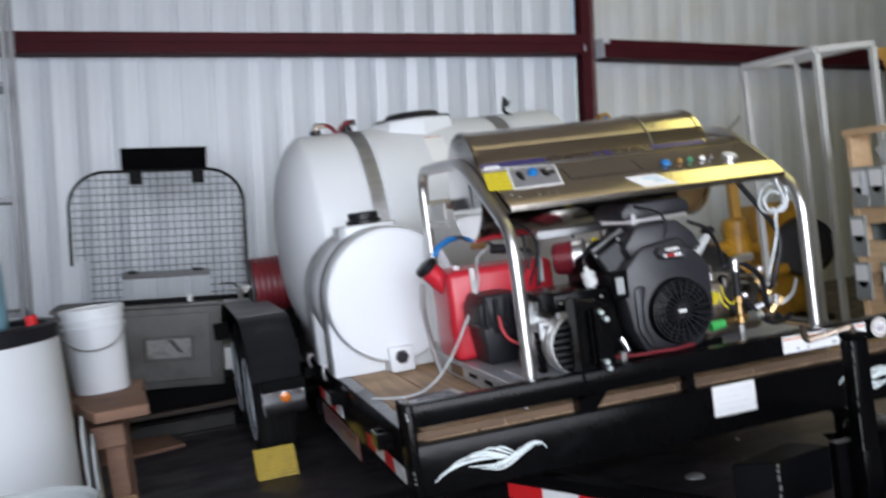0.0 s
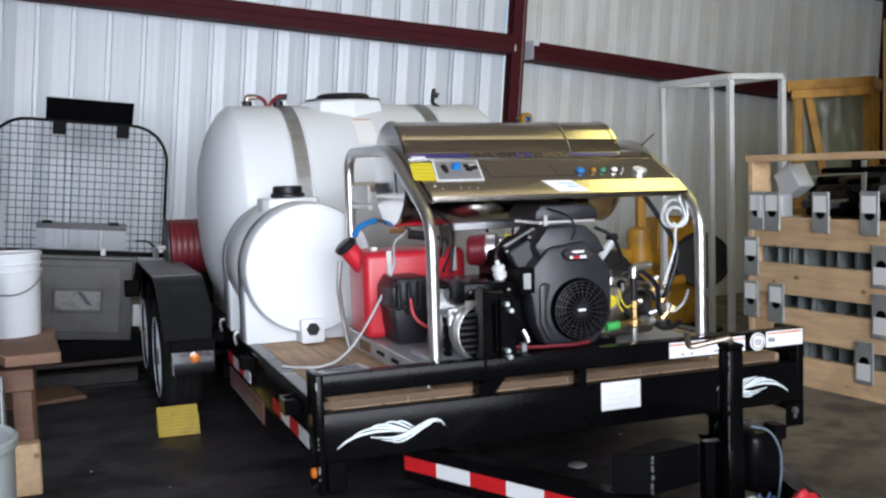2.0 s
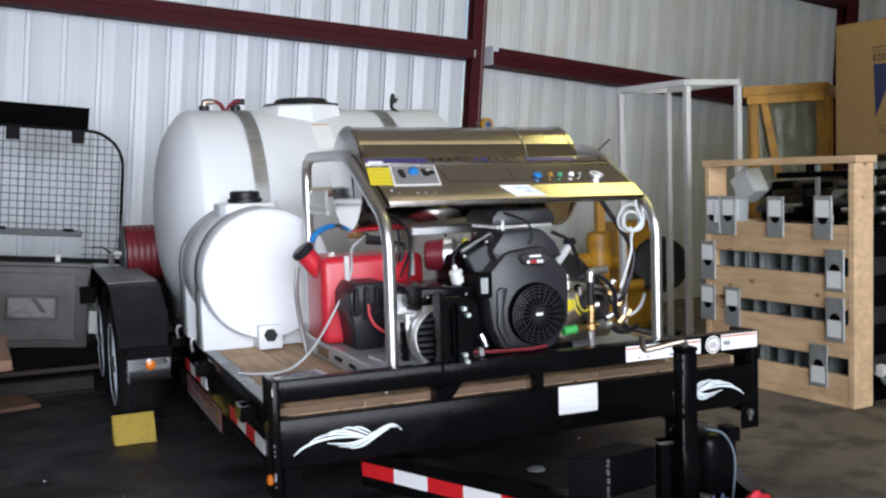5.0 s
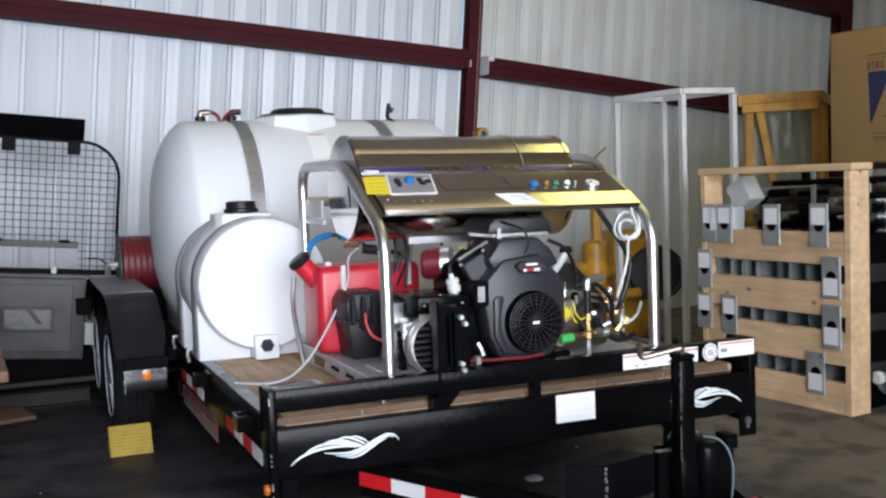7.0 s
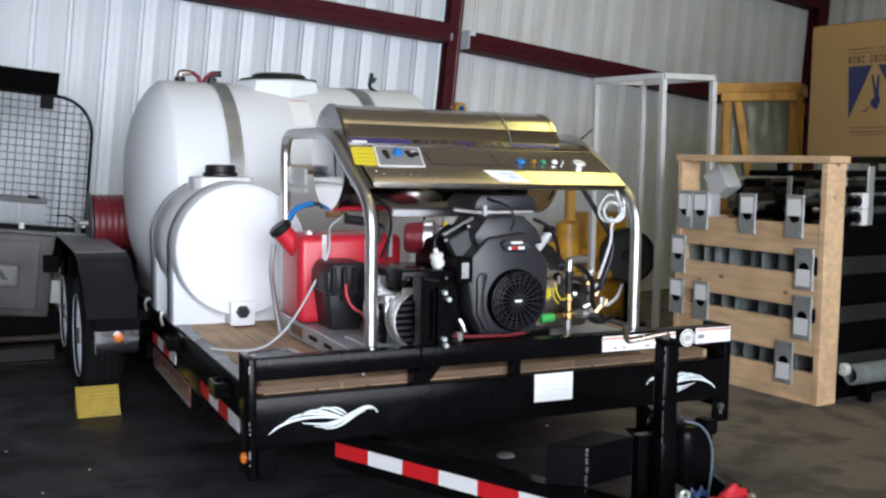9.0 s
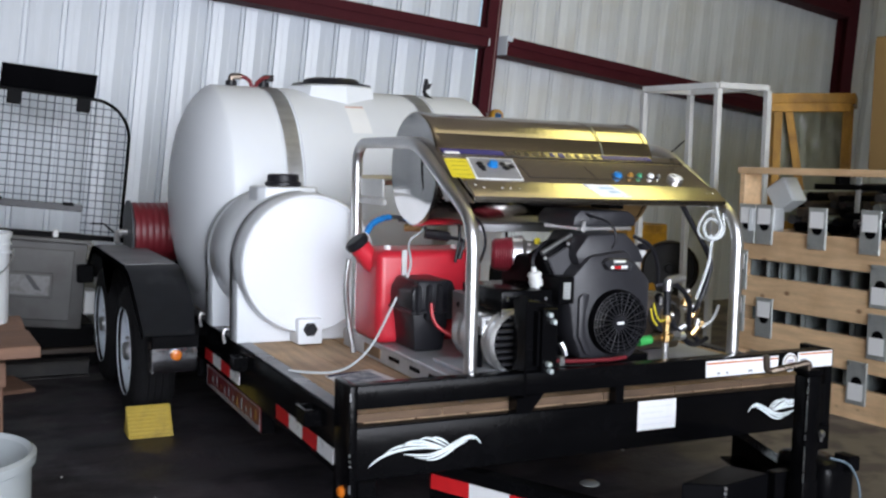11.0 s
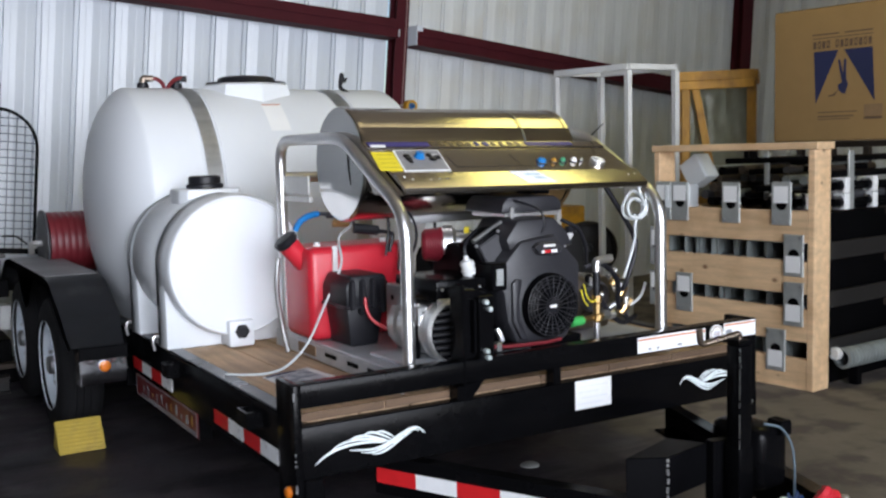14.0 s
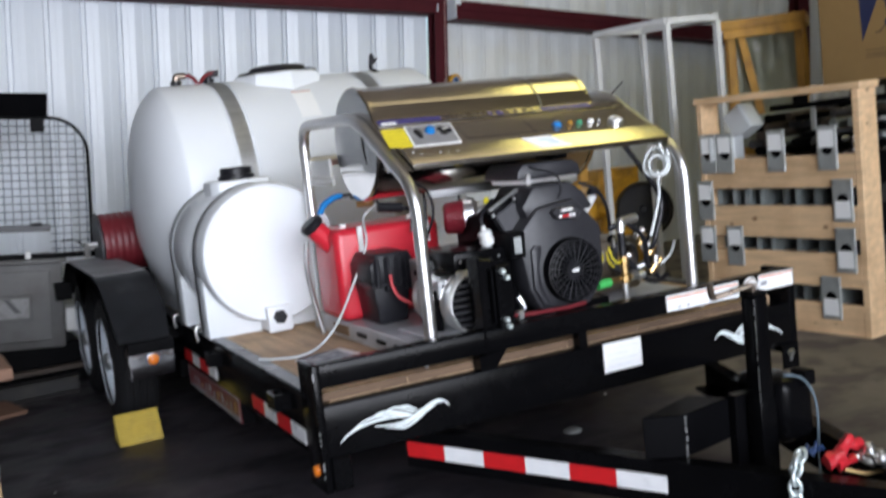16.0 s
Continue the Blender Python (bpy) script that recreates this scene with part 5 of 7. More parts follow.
for x, z0 in ((0.70, 0.86), (0.755, 0.80), (0.905, 0.93)):
    S("wire", hose([(x, 0.72, 1.02), (x + 0.006, 0.725, 0.95), (x - 0.012, 0.72, z0)], 0.006), BLACK_PLASTIC)
S("wire", hose([(0.555, 0.40, 1.075), (0.60, 0.35, 1.03), (0.60, 0.32, 0.95), (0.575, 0.36, 0.85)], 0.005), BLACK_PLASTIC)
S("loom", hose([(0.935, 0.22, 1.075), (0.985, 0.14, 1.045), (1.0, 0.12, 0.995), (0.985, 0.12, 0.96)], 0.0045), BLACK_PLASTIC)
S("choke_cable", hose([(1.10, 0.16, 1.0), (1.16, 0.14, 0.965), (1.20, 0.15, 0.90), (1.235, 0.19, 0.83)], 0.007), BLACK_PLASTIC)
S("oil_cap", lathe([(0.024, 0), (0.027, 0.008), (0.018, 0.024), (0, 0.024)], (1.272, 0.33, 0.935), "z", 14), BLACK_PLASTIC)
S("oil_tube", sweep([(1.272, 0.33, 0.935), (1.255, 0.345, 0.90), (1.22, 0.37, 0.84)], 0.016, 12), WHITE_FRAME)
S("front_cable", sweep([(0.685, 0.062, 0.606), (0.80, 0.058, 0.596), (0.95, 0.058, 0.592), (1.02, 0.066, 0.595)], 0.0065, 8), RED_HOSE, "red cable along the base")
S("cable_clip", bx(0.745, 0.765, 0.048, 0.075, 0.585, 0.615, 0.002), STEEL)
S("drain_tube", hose([(0.770, 0.088, 0.655), (0.779, 0.082, 0.635), (0.786, 0.08, 0.612)], 0.010), ALU)

solid("vinyl_tube", hose([(0.030, 0.700, 0.490), (0.085, 0.650, 0.490), (0.16, 0.615, 0.492), (0.23, 0.605, 0.515), (0.31, 0.61, 0.585), (0.42, 0.70, 0.70), (0.49, 0.70, 0.84), (0.53, 0.80, 0.93), (0.576, 0.80, 0.97), (0.60, 0.81, 1.0)], 0.0049, n=10), CLEAR_HOSE, "thin clear vinyl tube trailing onto the deck", "tube")
solid("drain_hose", hose([(0.335, 0.93, 0.86), (0.328, 0.94, 0.75), (0.345, 0.95, 0.62), (0.365, 0.94, DECKZ + 0.012)], 0.010), STEEL, "grey hose hanging beside the fuel tank", "hose")
# printed leaflet on the deck
leaf = thing("leaflet", (0.24, 0.51, DECKZ), "white printed leaflet lying on the deck", "leaflet")
lq = [(0.131, 0.603), (0.326, 0.662), (0.352, 0.434), (0.142, 0.349)]
part("sheet", prism(lq, "z", DECKZ + 0.001, DECKZ + 0.003), WHITE, leaf)
lc = Vector((0.238, 0.512))
part("picture", prism([tuple(lc.lerp(Vector(p), 0.72)) for p in lq], "z", DECKZ + 0.0032, DECKZ + 0.0038), LEAF_PRINT, leaf, "grey printed picture")
part("print_strip", prism([tuple(Vector(lq[a]).lerp(Vector(lq[b]), f)) for a, b, f in ((2, 3, 0.08), (2, 3, 0.92), (3, 0, 0.10), (2, 1, 0.10))], "z", DECKZ + 0.0032, DECKZ + 0.0039), RED_HOSE, leaf, "dark red printed strip")
part("print_strip", prism([tuple(Vector(lq[a]).lerp(Vector(lq[b]), f)) for a, b, f in ((1, 0, 0.45), (1, 0, 0.93), (0, 3, 0.10), (1, 2, 0.10))], "z", DECKZ + 0.0032, DECKZ + 0.0039), BLUE_PRINT, leaf, "dark blue printed strip")

for pts in ([(1.20, 0.16, 0.76), (1.205, 0.15, 0.72), (1.225, 0.15, 0.695), (1.25, 0.155, 0.70)], [(1.195, 0.17, 0.74), (1.20, 0.16, 0.70), (1.215, 0.155, 0.68)]):
    S("yellow_wire", hose(pts, 0.0028, 6), YELLOW, "thin yellow wire")
S("ignition_switch", disc(0.016, 0.012, (1.172, 0.104, 0.79), "-y", 18), BLACK_METAL)
S("ignition_key", bx(1.167, 1.177, 0.082, 0.092, 0.765, 0.795, 0.002), CHROME)
S("black_hose", hose([(1.30, 0.22, 0.72), (1.34, 0.21, 0.66), (1.40, 0.21, 0.60), (1.47, 0.24, 0.585), (1.53, 0.26, 0.60)], 0.010), BLACK_PLASTIC)
S("burner_hose", hose([(0.475, 0.86, 1.026), (0.53, 0.85, 1.02), (0.57, 0.83, 0.995), (0.60, 0.80, 0.985)], 0.008), DARK_GREY)
S("brass_valve", lathe([(0.010, 0), (0.016, 0.006), (0.016, 0.024), (0.010, 0.03), (0, 0.03)], (0.545, 0.83, 0.985), "z", 10), BRASS)

# ---- the pine rack of tubes beside the trailer ----
RA, RU, RV = Vector((2.92, 1.67, 0)), Vector((0.118, -0.993, 0)), Vector((0.993, 0.118, 0))
RM = Matrix((( RU.x, RV.x, 0, RA.x), (RU.y, RV.y, 0, RA.y), (0, 0, 1, 0), (0, 0, 0, 1)))


def rbx(u0, u1, v0, v1, z0, z1, bevel=0.003, seg=1):
    """A block in the rack's own directions: along its front, back from it, and up."""
    return flip(bx(u0, u1, v0, v1, z0, z1, bevel, m=RM, seg=seg))


def flip(bm):
    bmesh.ops.recalc_face_normals(bm, faces=bm.faces)
    return bm


rack = thing("tube_rack", tuple(RA + RU * 0.5), "new pine storage rack packed with metal tubes and channels", "rack")
for u0 in (0.0, 0.985):
    part("upright_board", rbx(u0, u0 + 0.038, 0.0, 0.14, 0.0, 1.215, 0.003), PINE, rack)
part("top_board", rbx(-0.012, 1.04, -0.008, 0.146, 1.2155, 1.252, 0.003), PINE, rack)
for z0, z1 in ((0.748, 0.910), (0.488, 0.655), (0.245, 0.415), (0.0, 0.158)):
    part("front_board", rbx(0.0385, 0.9845, 0.002, 0.040, z0, z1, 0.003), PINE, rack)
# rear uprights and battens take dark colours for the shade inside the rack
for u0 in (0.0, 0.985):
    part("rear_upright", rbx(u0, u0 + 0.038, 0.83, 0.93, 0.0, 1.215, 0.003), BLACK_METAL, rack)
    for z0 in (0.64, 0.395, 0.145, 0.90):
        if u0 == 0:
            part("runner", rbx(u0, u0 + 0.038, 0.1405, 0.8295, z0 - 0.06, z0, 0.003), PINE, rack)
for z0 in (0.640, 0.395, 0.140, 0.895):
    for v0 in (0.06, 0.77):
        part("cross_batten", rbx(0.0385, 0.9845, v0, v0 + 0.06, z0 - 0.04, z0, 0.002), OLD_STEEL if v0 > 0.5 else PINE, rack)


def u_channel(u, w, z, h, v0, v1, t=0.003):
    """An open-ended rectangular metal tube lying in the rack."""
    bm = rbx(u, u + w, v0, v1, z, z + t, 0)
    for a in ((u, u + t, z + t, z + h), (u + w - t, u + w, z + t, z + h)):
        bx(a[0], a[1], v0, v1, a[2], a[3], 0, bm, RM)
    bx(u, u + w, v0, v1, z + h, z + h + t, 0, bm, RM)
    return flip(bm)


rng = random.Random(4)
for z, h in ((0.641, 0.098), (0.396, 0.088), (0.141, 0.094)):
    u = 0.05
    while u < 0.93:
        w = rng.choice((0.085, 0.115, 0.14, 0.165, 0.10))
        if u + w > 0.978:
            break
        solid("metal_channel", u_channel(u, w, z, h, 0.05 + rng.uniform(0, 0.06), 0.87 + rng.uniform(-0.05, 0.05)), TUBE_GREY, "grey rectangular metal tube lying in the rack", "metal tube", "tubes in the rack")
        u += w + rng.uniform(0.004, 0.012)
for i in range(15):
    u = 0.07 + 0.062 * i
    r_ = rng.choice((0.018, 0.022, 0.026))
    z = 0.896 + r_ + (0.001 if i % 2 else 0.0)
    p, q = RM @ Vector((u, 0.30 + rng.uniform(0, 0.2), z)), RM @ Vector((u, 0.87 + rng.uniform(-0.1, 0.05), z))
    solid("black_tube", sweep([p, q], r_, 12), BLACK_METAL, "black metal tube lying in the rack", "metal tube", "tubes in the rack")
for u, z, r_, m in ((0.50, 0.968, 0.020, BLACK_METAL), (0.62, 0.966, 0.018, DARK_GREY), (0.72, 0.970, 0.022, BLACK_METAL), (0.84, 0.966, 0.018, BLACK_METAL), (0.92, 0.972, 0.024, DARK_GREY), (0.56, 1.006, 0.018, BLACK_METAL), (0.68, 1.01, 0.018, DARK_GREY)):
    p, q = RM @ Vector((u - 0.03, 0.22, z)), RM @ Vector((u + 0.02, 0.91, z + 0.002))
    solid("black_tube", sweep([p, q], r_, 12), m, "black metal tube lying in the rack", "metal tube", "tubes in the rack")
# a loose pile of dark bars further back
for lay in range(5):
    for i in range(13):
        if rng.random() < 0.22 + 0.08 * lay:
            continue
        u = 0.07 + 0.062 * i + rng.uniform(-0.01, 0.01)
        z = 0.962 + 0.046 * lay + rng.uniform(-0.004, 0.004)
        p, q = RM @ Vector((u, 0.42 + rng.uniform(-0.1, 0.15), z)), RM @ Vector((u + rng.uniform(-0.04, 0.0), 0.87 + rng.uniform(-0.1, 0.05), z + 0.004))
        solid("dark_bar", sweep([p, q], rng.choice((0.020, 0.024, 0.026)), 10), rng.choice((BLACK_METAL, DARK_GREY, TUBE_GREY, OLD_STEEL)), "dark steel bar piled loosely in the rack", "bar", "bars piled in the rack")
# two long bars across the top bay, propped on hangers
for u, v, z, tl in ((0.30, 0.26, 1.155, 0.0), (0.34, 0.42, 1.09, 0.02)):
    bar = sweep([RM @ Vector((u, v, z)), RM @ Vector((0.93, v + 0.22, z + 0.01 + tl))], 0.017, 10)
    solid("long_bar", bar, BLACK_METAL, "long black bar laid across the rack", "bar", "bars on the rack")
for u, v in ((0.50, 0.33), (0.80, 0.40)):
    solid("bar_hanger", rbx(u, u + 0.03, v, v + 0.012, 0.94, 1.21, 0.002), GALV, "flat galvanised hanger strip holding the bars", "hanger", "hangers on the rack")
for u, v, z in ((0.66, 0.20, 0.942), (0.80, 0.22, 0.942), (0.95, 0.33, 1.025), (0.95, 0.33, 0.940), (0.95, 0.60, 1.025), (0.95, 0.60, 0.940)):
    blk = thing("tube_bracket", tuple(RM @ Vector((u, v, z))), "white plastic bracket clamped round a black tube", "bracket", "brackets on the tubes")
    part("block", rbx(u - 0.040, u + 0.040, v, v + 0.045, z - 0.041, z + 0.041, 0.005), WHITE, blk)
    part("ring", lathe([(0.034, 0), (0.034, 0.02), (0.024, 0.022), (0.024, 0.0)], RM @ Vector((u - 0.002, v - 0.02, z - 0.003)), seg=18, turn=RV.to_track_quat("Z", "Y").to_matrix().to_4x4()), BLACK_PLASTIC, blk, "black ring")
    part("tube", sweep([RM @ Vector((u, v - 0.05, z - 0.003)), RM @ Vector((u, v + 0.26, z - 0.003))], 0.020, 10), BLACK_METAL, blk, "black tube end")
for z in (1.085, 1.165):
    solid("long_bar", sweep([RM @ Vector((0.955, 0.18, z)), RM @ Vector((0.955, 0.92, z))], 0.018, 10), BLACK_METAL, "long black bar laid across the rack", "bar", "bars on the rack")
for v in (0.37, 0.77):
    solid("bar_hanger", rbx(0.972, 0.984, v, v + 0.05, 0.90, 1.205, 0.002), GALV, "flat galvanised hanger strip holding the bars", "hanger", "hangers on the rack")
for z0, z1 in ((0.655, 0.745), (0.41, 0.495), (0.165, 0.25)):
    solid("side_channel", rbx(1.000, 1.018, 0.145, 0.93, z0, z1, 0.003), DARK_CHANNEL, "long dark steel channel along the rack side", "channel", "channels on the rack side")
# added sheets that block light and stand in for shade in the rack
solid("black_sheet", rbx(0.0, 1.02, 0.935, 0.942, 0.0, 1.0, 0.001), BLACK_METAL, "added black sheet standing for the dark behind the rack", "panel")
solid("black_sheet", rbx(0.955, 0.960, 0.145, 0.928, 0.0, 0.89, 0.001), BLACK_METAL, "added black sheet standing for the shade inside the rack", "panel")
duct = thing("flexible_duct", tuple(RM @ Vector((1.06, 0.6, 0))), "grey corrugated duct lying on blocks beside the rack", "duct")
dp = [(0.040, 0.0)]
for k in range(26):
    dp += [(0.055, k * 0.03 + 0.006), (0.055, k * 0.03 + 0.016), (0.045, k * 0.03 + 0.022), (0.045, k * 0.03 + 0.030)]
dp.append((0, 26 * 0.03))
part("tube", lathe(dp, RM @ Vector((1.058, 0.20, 0.150)), seg=18, turn=(RV + RU * 0.05).to_track_quat("Z", "Y").to_matrix().to_4x4()), TUBE_GREY, duct)
part("end_cap", lathe([(0, 0), (0.027, 0.0), (0.033, 0.006), (0.033, 0.030), (0, 0.030)], RM @ Vector((1.034, 0.165, 0.175)), seg=18, turn=RV.to_track_quat("Z", "Y").to_matrix().to_4x4()), WHITE_FRAME, duct, "white end cap")
for v in (0.30, 0.75):
    part("block", rbx(1.035, 1.09, v, v + 0.04, 0.0, 0.098, 0.003), BLACK_METAL, duct)
stand_ = thing("support_bench", tuple(RM @ Vector((0.35, 1.45, 0))), "dark steel bench standing behind the rack", "bench")
part("top", rbx(0.08, 0.60, 1.22, 1.66, 1.215, 1.252, 0.003), OLD_STEEL, stand_)
for u in (0.10, 0.55):
    for v in (1.24, 1.60):
        part("leg", rbx(u, u + 0.04, v, v + 0.04, 0.0, 1.2145, 0.002), OLD_STEEL, stand_)


def gate_plate(u, z0, z1, flip_hole, tilt=0.0):
    """A galvanised plate with a hole and a white paper label, screwed to the front of the rack."""
    pl = thing("end_plate", tuple(RM @ Vector((u, 0, z0))), "galvanised end plate with a hole and white label", "plate", "end plates on the rack")
    w = 0.056
    part("plate", rbx(u - w, u + w, -0.010, -0.004, z0, z1, 0.002), GALV, pl)
    part("plate_edge", rbx(u + w - 0.004, u + w, -0.004, 0.0, z0, z1, 0.001), GALV, pl)
    zc = (z0 + z1) / 2
    s = 1 if not flip_hole else -1
    part("paper_label", rbx(u - 0.042, u + 0.042, -0.0140, -0.0122, zc + 0.002 if s > 0 else zc - 0.088, zc + 0.088 if s > 0 else zc - 0.002, 0), WHITE, pl, "white paper label")
    part("hole", lathe([(0.030, 0), (0.030, 0.0015), (0, 0.0015)], RM @ Vector((u + 0.004, -0.0115, zc - 0.003 * s)), seg=20, turn=(-RV).to_track_quat("Z", "Y").to_matrix().to_4x4()), BLACK_METAL, pl, "dark round hole")
    for a in (-0.04, 0.04):
        part("screw", lathe([(0.007, 0), (0.006, 0.003), (0, 0.004)], RM @ Vector((u + a, -0.0105, (z0 + 0.018) if s > 0 else (z1 - 0.018))), seg=8, turn=(-RV).to_track_quat("Z", "Y").to_matrix().to_4x4()), STEEL, pl)


for u, z0, z1, f in ((0.072, 0.835, 1.05, 0), (0.191, 0.835, 1.05, 0), (0.530, 0.835, 1.05, 0), (0.838, 0.835, 1.055, 0), (0.030, 0.575, 0.795, 0), (0.026, 0.34, 0.542, 0), (0.218, 0.328, 0.545, 0), (0.910, 0.578, 0.79, 1), (0.911, 0.325, 0.548, 1), (0.810, 0.082, 0.30, 1)):
    gate_plate(u, z0, z1, f)
hb = Matrix.Translation(RM @ Vector((0.190, 0.16, 1.105))) @ RM.to_3x3().to_4x4() @ Matrix.Rotation(radians(-32), 4, "Y")
hop = thing("plastic_hopper", tuple(RM @ Vector((0.22, 0.16, 0.95))), "pale grey plastic bin tipped on its side", "bin")
part("bin", flip(bx(-0.068, 0.068, -0.06, 0.06, -0.075, 0.075, 0.006, m=hb)), mat("pale_grey_plastic", (0.50, 0.53, 0.54), 0.5, vary=0.06), hop)
part("chute", flip(prism([(0.04, 0.16), (0.17, 0.20), (0.20, 0.05), (0.10, 0.02)], "z", 0.0, 0.13, 0.006)), bpy.data.materials["pale_grey_plastic"], hop)
hop.children[-1].location += Vector((2.87, 1.42, 0.90)) - Vector((0, 0, 0))

# ---- carton on the rack ----
carton = thing("cardboard_box", tuple(RM @ Vector((0.45, 1.2, 1.253))), "large brown cardboard box with blue printing, on the rack", "box")
CV = 0.878
bxc = rbx(0.180, 1.166, CV, CV + 0.75, 1.254, 2.018, 0.012, seg=3)
part("carton", bxc, CARD, carton)
for u0, u1 in ((0.180, 1.166),):
    part("top_flap", rbx(u0 + 0.004, u1 - 0.004, CV + 0.005, CV + 0.372, 2.0185, 2.024, 0.001), CARD, carton)
    part("top_flap", rbx(u0 + 0.004, u1 - 0.004, CV + 0.378, CV + 0.745, 2.0185, 2.024, 0.001), CARD, carton)


def carton_print(pts, m, name, label="", d=0.0):
    bm = bmesh.new()
    lo = [bm.verts.new(RM @ Vector((u, CV - 0.0005 - d, z))) for u, z in pts]
    hi = [bm.verts.new(RM @ Vector((u, CV - 0.0015 - d, z))) for u, z in pts]
    bm.faces.new(lo), bm.faces.new(hi)
    n = len(pts)
    for k in range(n):
        bm.faces.new((lo[k], lo[(k + 1) % n], hi[(k + 1) % n], hi[k]))
    bmesh.ops.recalc_face_normals(bm, faces=bm.faces)
    return part(name, bm, m, carton, label)


UL, UR, ZT, ZB = 0.449, 0.812, 1.771, 1.472
carton_print([(UL, ZT), (UL + 0.155, ZT), (UL + 0.014, ZB)], BLUE_PRINT, "blue_triangle", "printed dark blue triangle")
carton_print([(UR - 0.172, ZT), (UR, ZT), (UR + 0.016, ZB)], BLUE_PRINT, "blue_triangle", "printed dark blue triangle")
carton_print([(0.603, 1.715), (0.615, 1.715), (0.636, 1.63), (0.640, 1.715), (0.654, 1.715), (0.655, 1.60), (0.668, 1.575), (0.655, 1.545), (0.650, 1.522), (0.634, 1.522), (0.606, 1.545), (0.604, 1.575), (0.628, 1.585)], BLUE_PRINT, "blue_mark", "plain blue printed mark")
carton_print([(0.605, 1.545), (0.612, 1.552), (0.582, 1.512), (0.545, 1.508), (0.545, 1.518), (0.575, 1.522)], BROWN_PRINT, "print_stroke")
for k in range(13):
    u = UL - 0.004 + k * 0.0285
    if k == 4:
        continue
    carton_print([(u, 1.786), (u + 0.020, 1.786), (u + 0.020, 1.828 + 0.004 * (k % 2)), (u, 1.828)], BROWN_PRINT, "print_bar")
    if k % 2:
        carton_print([(u + 0.007, 1.796), (u + 0.013, 1.796), (u + 0.013, 1.818), (u + 0.007, 1.818)], CARD, "print_gap", d=0.0012)
for z, u0, u1, h in ((1.842, UL - 0.01, UR, 0.005), (1.862, UL - 0.01, UL + 0.16, 0.008), (1.862, UR - 0.17, UR, 0.008), (1.417, UL + 0.03, UR - 0.09, 0.006), (1.392, UL + 0.03, UR - 0.11, 0.008), (1.378, UL + 0.03, UR - 0.13, 0.005)):
    carton_print([(u0, z), (u1, z), (u1, z + h), (u0, z + h)], BROWN_PRINT, "print_bar")
carton_print([(0.765, 1.39), (0.875, 1.39), (0.875, 1.455), (0.765, 1.455)], FAINT_BROWN, "print_block")
carton_print([(0.765, 1.372), (0.872, 1.372), (0.872, 1.388), (0.765, 1.388)], BROWN_PRINT, "print_bar")
carton_print([(0.968, 1.665), (0.985, 1.672), (0.982, 1.625), (1.002, 1.60), (0.975, 1.592), (0.968, 1.62)], BLACK_METAL, "torn_hole", "torn dark hole", d=0.0006)
carton_print([(0.952, 1.675), (0.99, 1.668), (1.012, 1.605), (0.968, 1.582)], mat("torn_card", (0.42, 0.30, 0.15), 0.8), "torn_edge")

# ---- white tube frame ----
wf = thing("welded_stand", (3.28, 2.43, 0), "tall open stand welded from white square tube", "stand")
C4 = [Vector((3.20, 2.21)), Vector((3.57, 2.18)), Vector((3.47, 2.80)), Vector((3.10, 2.82))]
for p in C4:
    part("post", sweep([(p.x, p.y, 0.0), (p.x, p.y, 1.727)], 0.0175, square=True), WHITE_FRAME, wf)
for a, b in zip(C4, C4[1:] + C4[:1]):
    part("top_tube", sweep([(a.x, a.y, 1.748), (b.x, b.y, 1.748)], 0.018, square=True), WHITE_FRAME, wf)

# ---- yellow timber crate ----
cr = thing("timber_crate", (4.2, 2.5, 0), "tall crate of yellow pine boards wrapped inside in clear film", "crate")
CM = Matrix(((0.656, 0.755, 0, 3.87), (-0.755, 0.656, 0, 2.47), (0, 0, 1, 0), (0, 0, 0, 1)))
CW, CD = 0.50, 0.52


def cbx(u0, u1, v0, v1, z0, z1, name, bevel=0.003):
    return part(name, flip(bx(u0, u1, v0, v1, z0, z1, bevel, m=CM)), CRATE_WOOD, cr)


for v in (0.022, CD - 0.052):
    for u0, u1 in ((0.022, 0.075), (0.448, 0.499)):
        cbx(u0, u1, v, v + 0.03, 0.0, 1.70, "post")
    for u in (0.010, CW - 0.012):
        cbx(u - 0.008, u + 0.012, v + 0.0305, v + 0.075, 0.0, 1.715, "side_post")
for v0, v1 in ((0.0, 0.0215), (CD - 0.0215, CD)):
    for z0, z1, e in ((1.683, 1.745, 0.0), (1.625, 1.6815, 0.006), (0.05, 0.13, 0.0), (0.82, 0.90, 0.0)):
        cbx(e, CW, v0, v1, z0, z1, "rail")
for u0, u1 in ((-0.021, -0.0005), (CW + 0.0005, CW + 0.021)):
    for z0, z1 in ((1.672, 1.745), (0.82, 0.90)):
        cbx(u0, u1, 0.0, CD, z0, z1, "side_rail")
dg = bx(-0.025, 0.025, 0.024, 0.046, -0.44, 0.44, 0.003, m=CM @ Matrix.Translation((0.190, 0, 1.22)) @ Matrix.Rotation(radians(-10.5), 4, "Y"))
part("brace", flip(dg), CRATE_WOOD, cr)
film_m = bpy.data.materials.new("clear_film")
film_m.use_nodes = True
fb = film_m.node_tree.nodes["Principled BSDF"]
fb.inputs["Base Color"].default_value, fb.inputs["Roughness"].default_value = (0.36, 0.37, 0.29, 1), 0.22
fb.inputs["Transmission Weight"].default_value, fb.inputs["IOR"].default_value = 0.35, 1.3
fg = bmesh.new()
ny, nz = 22, 34
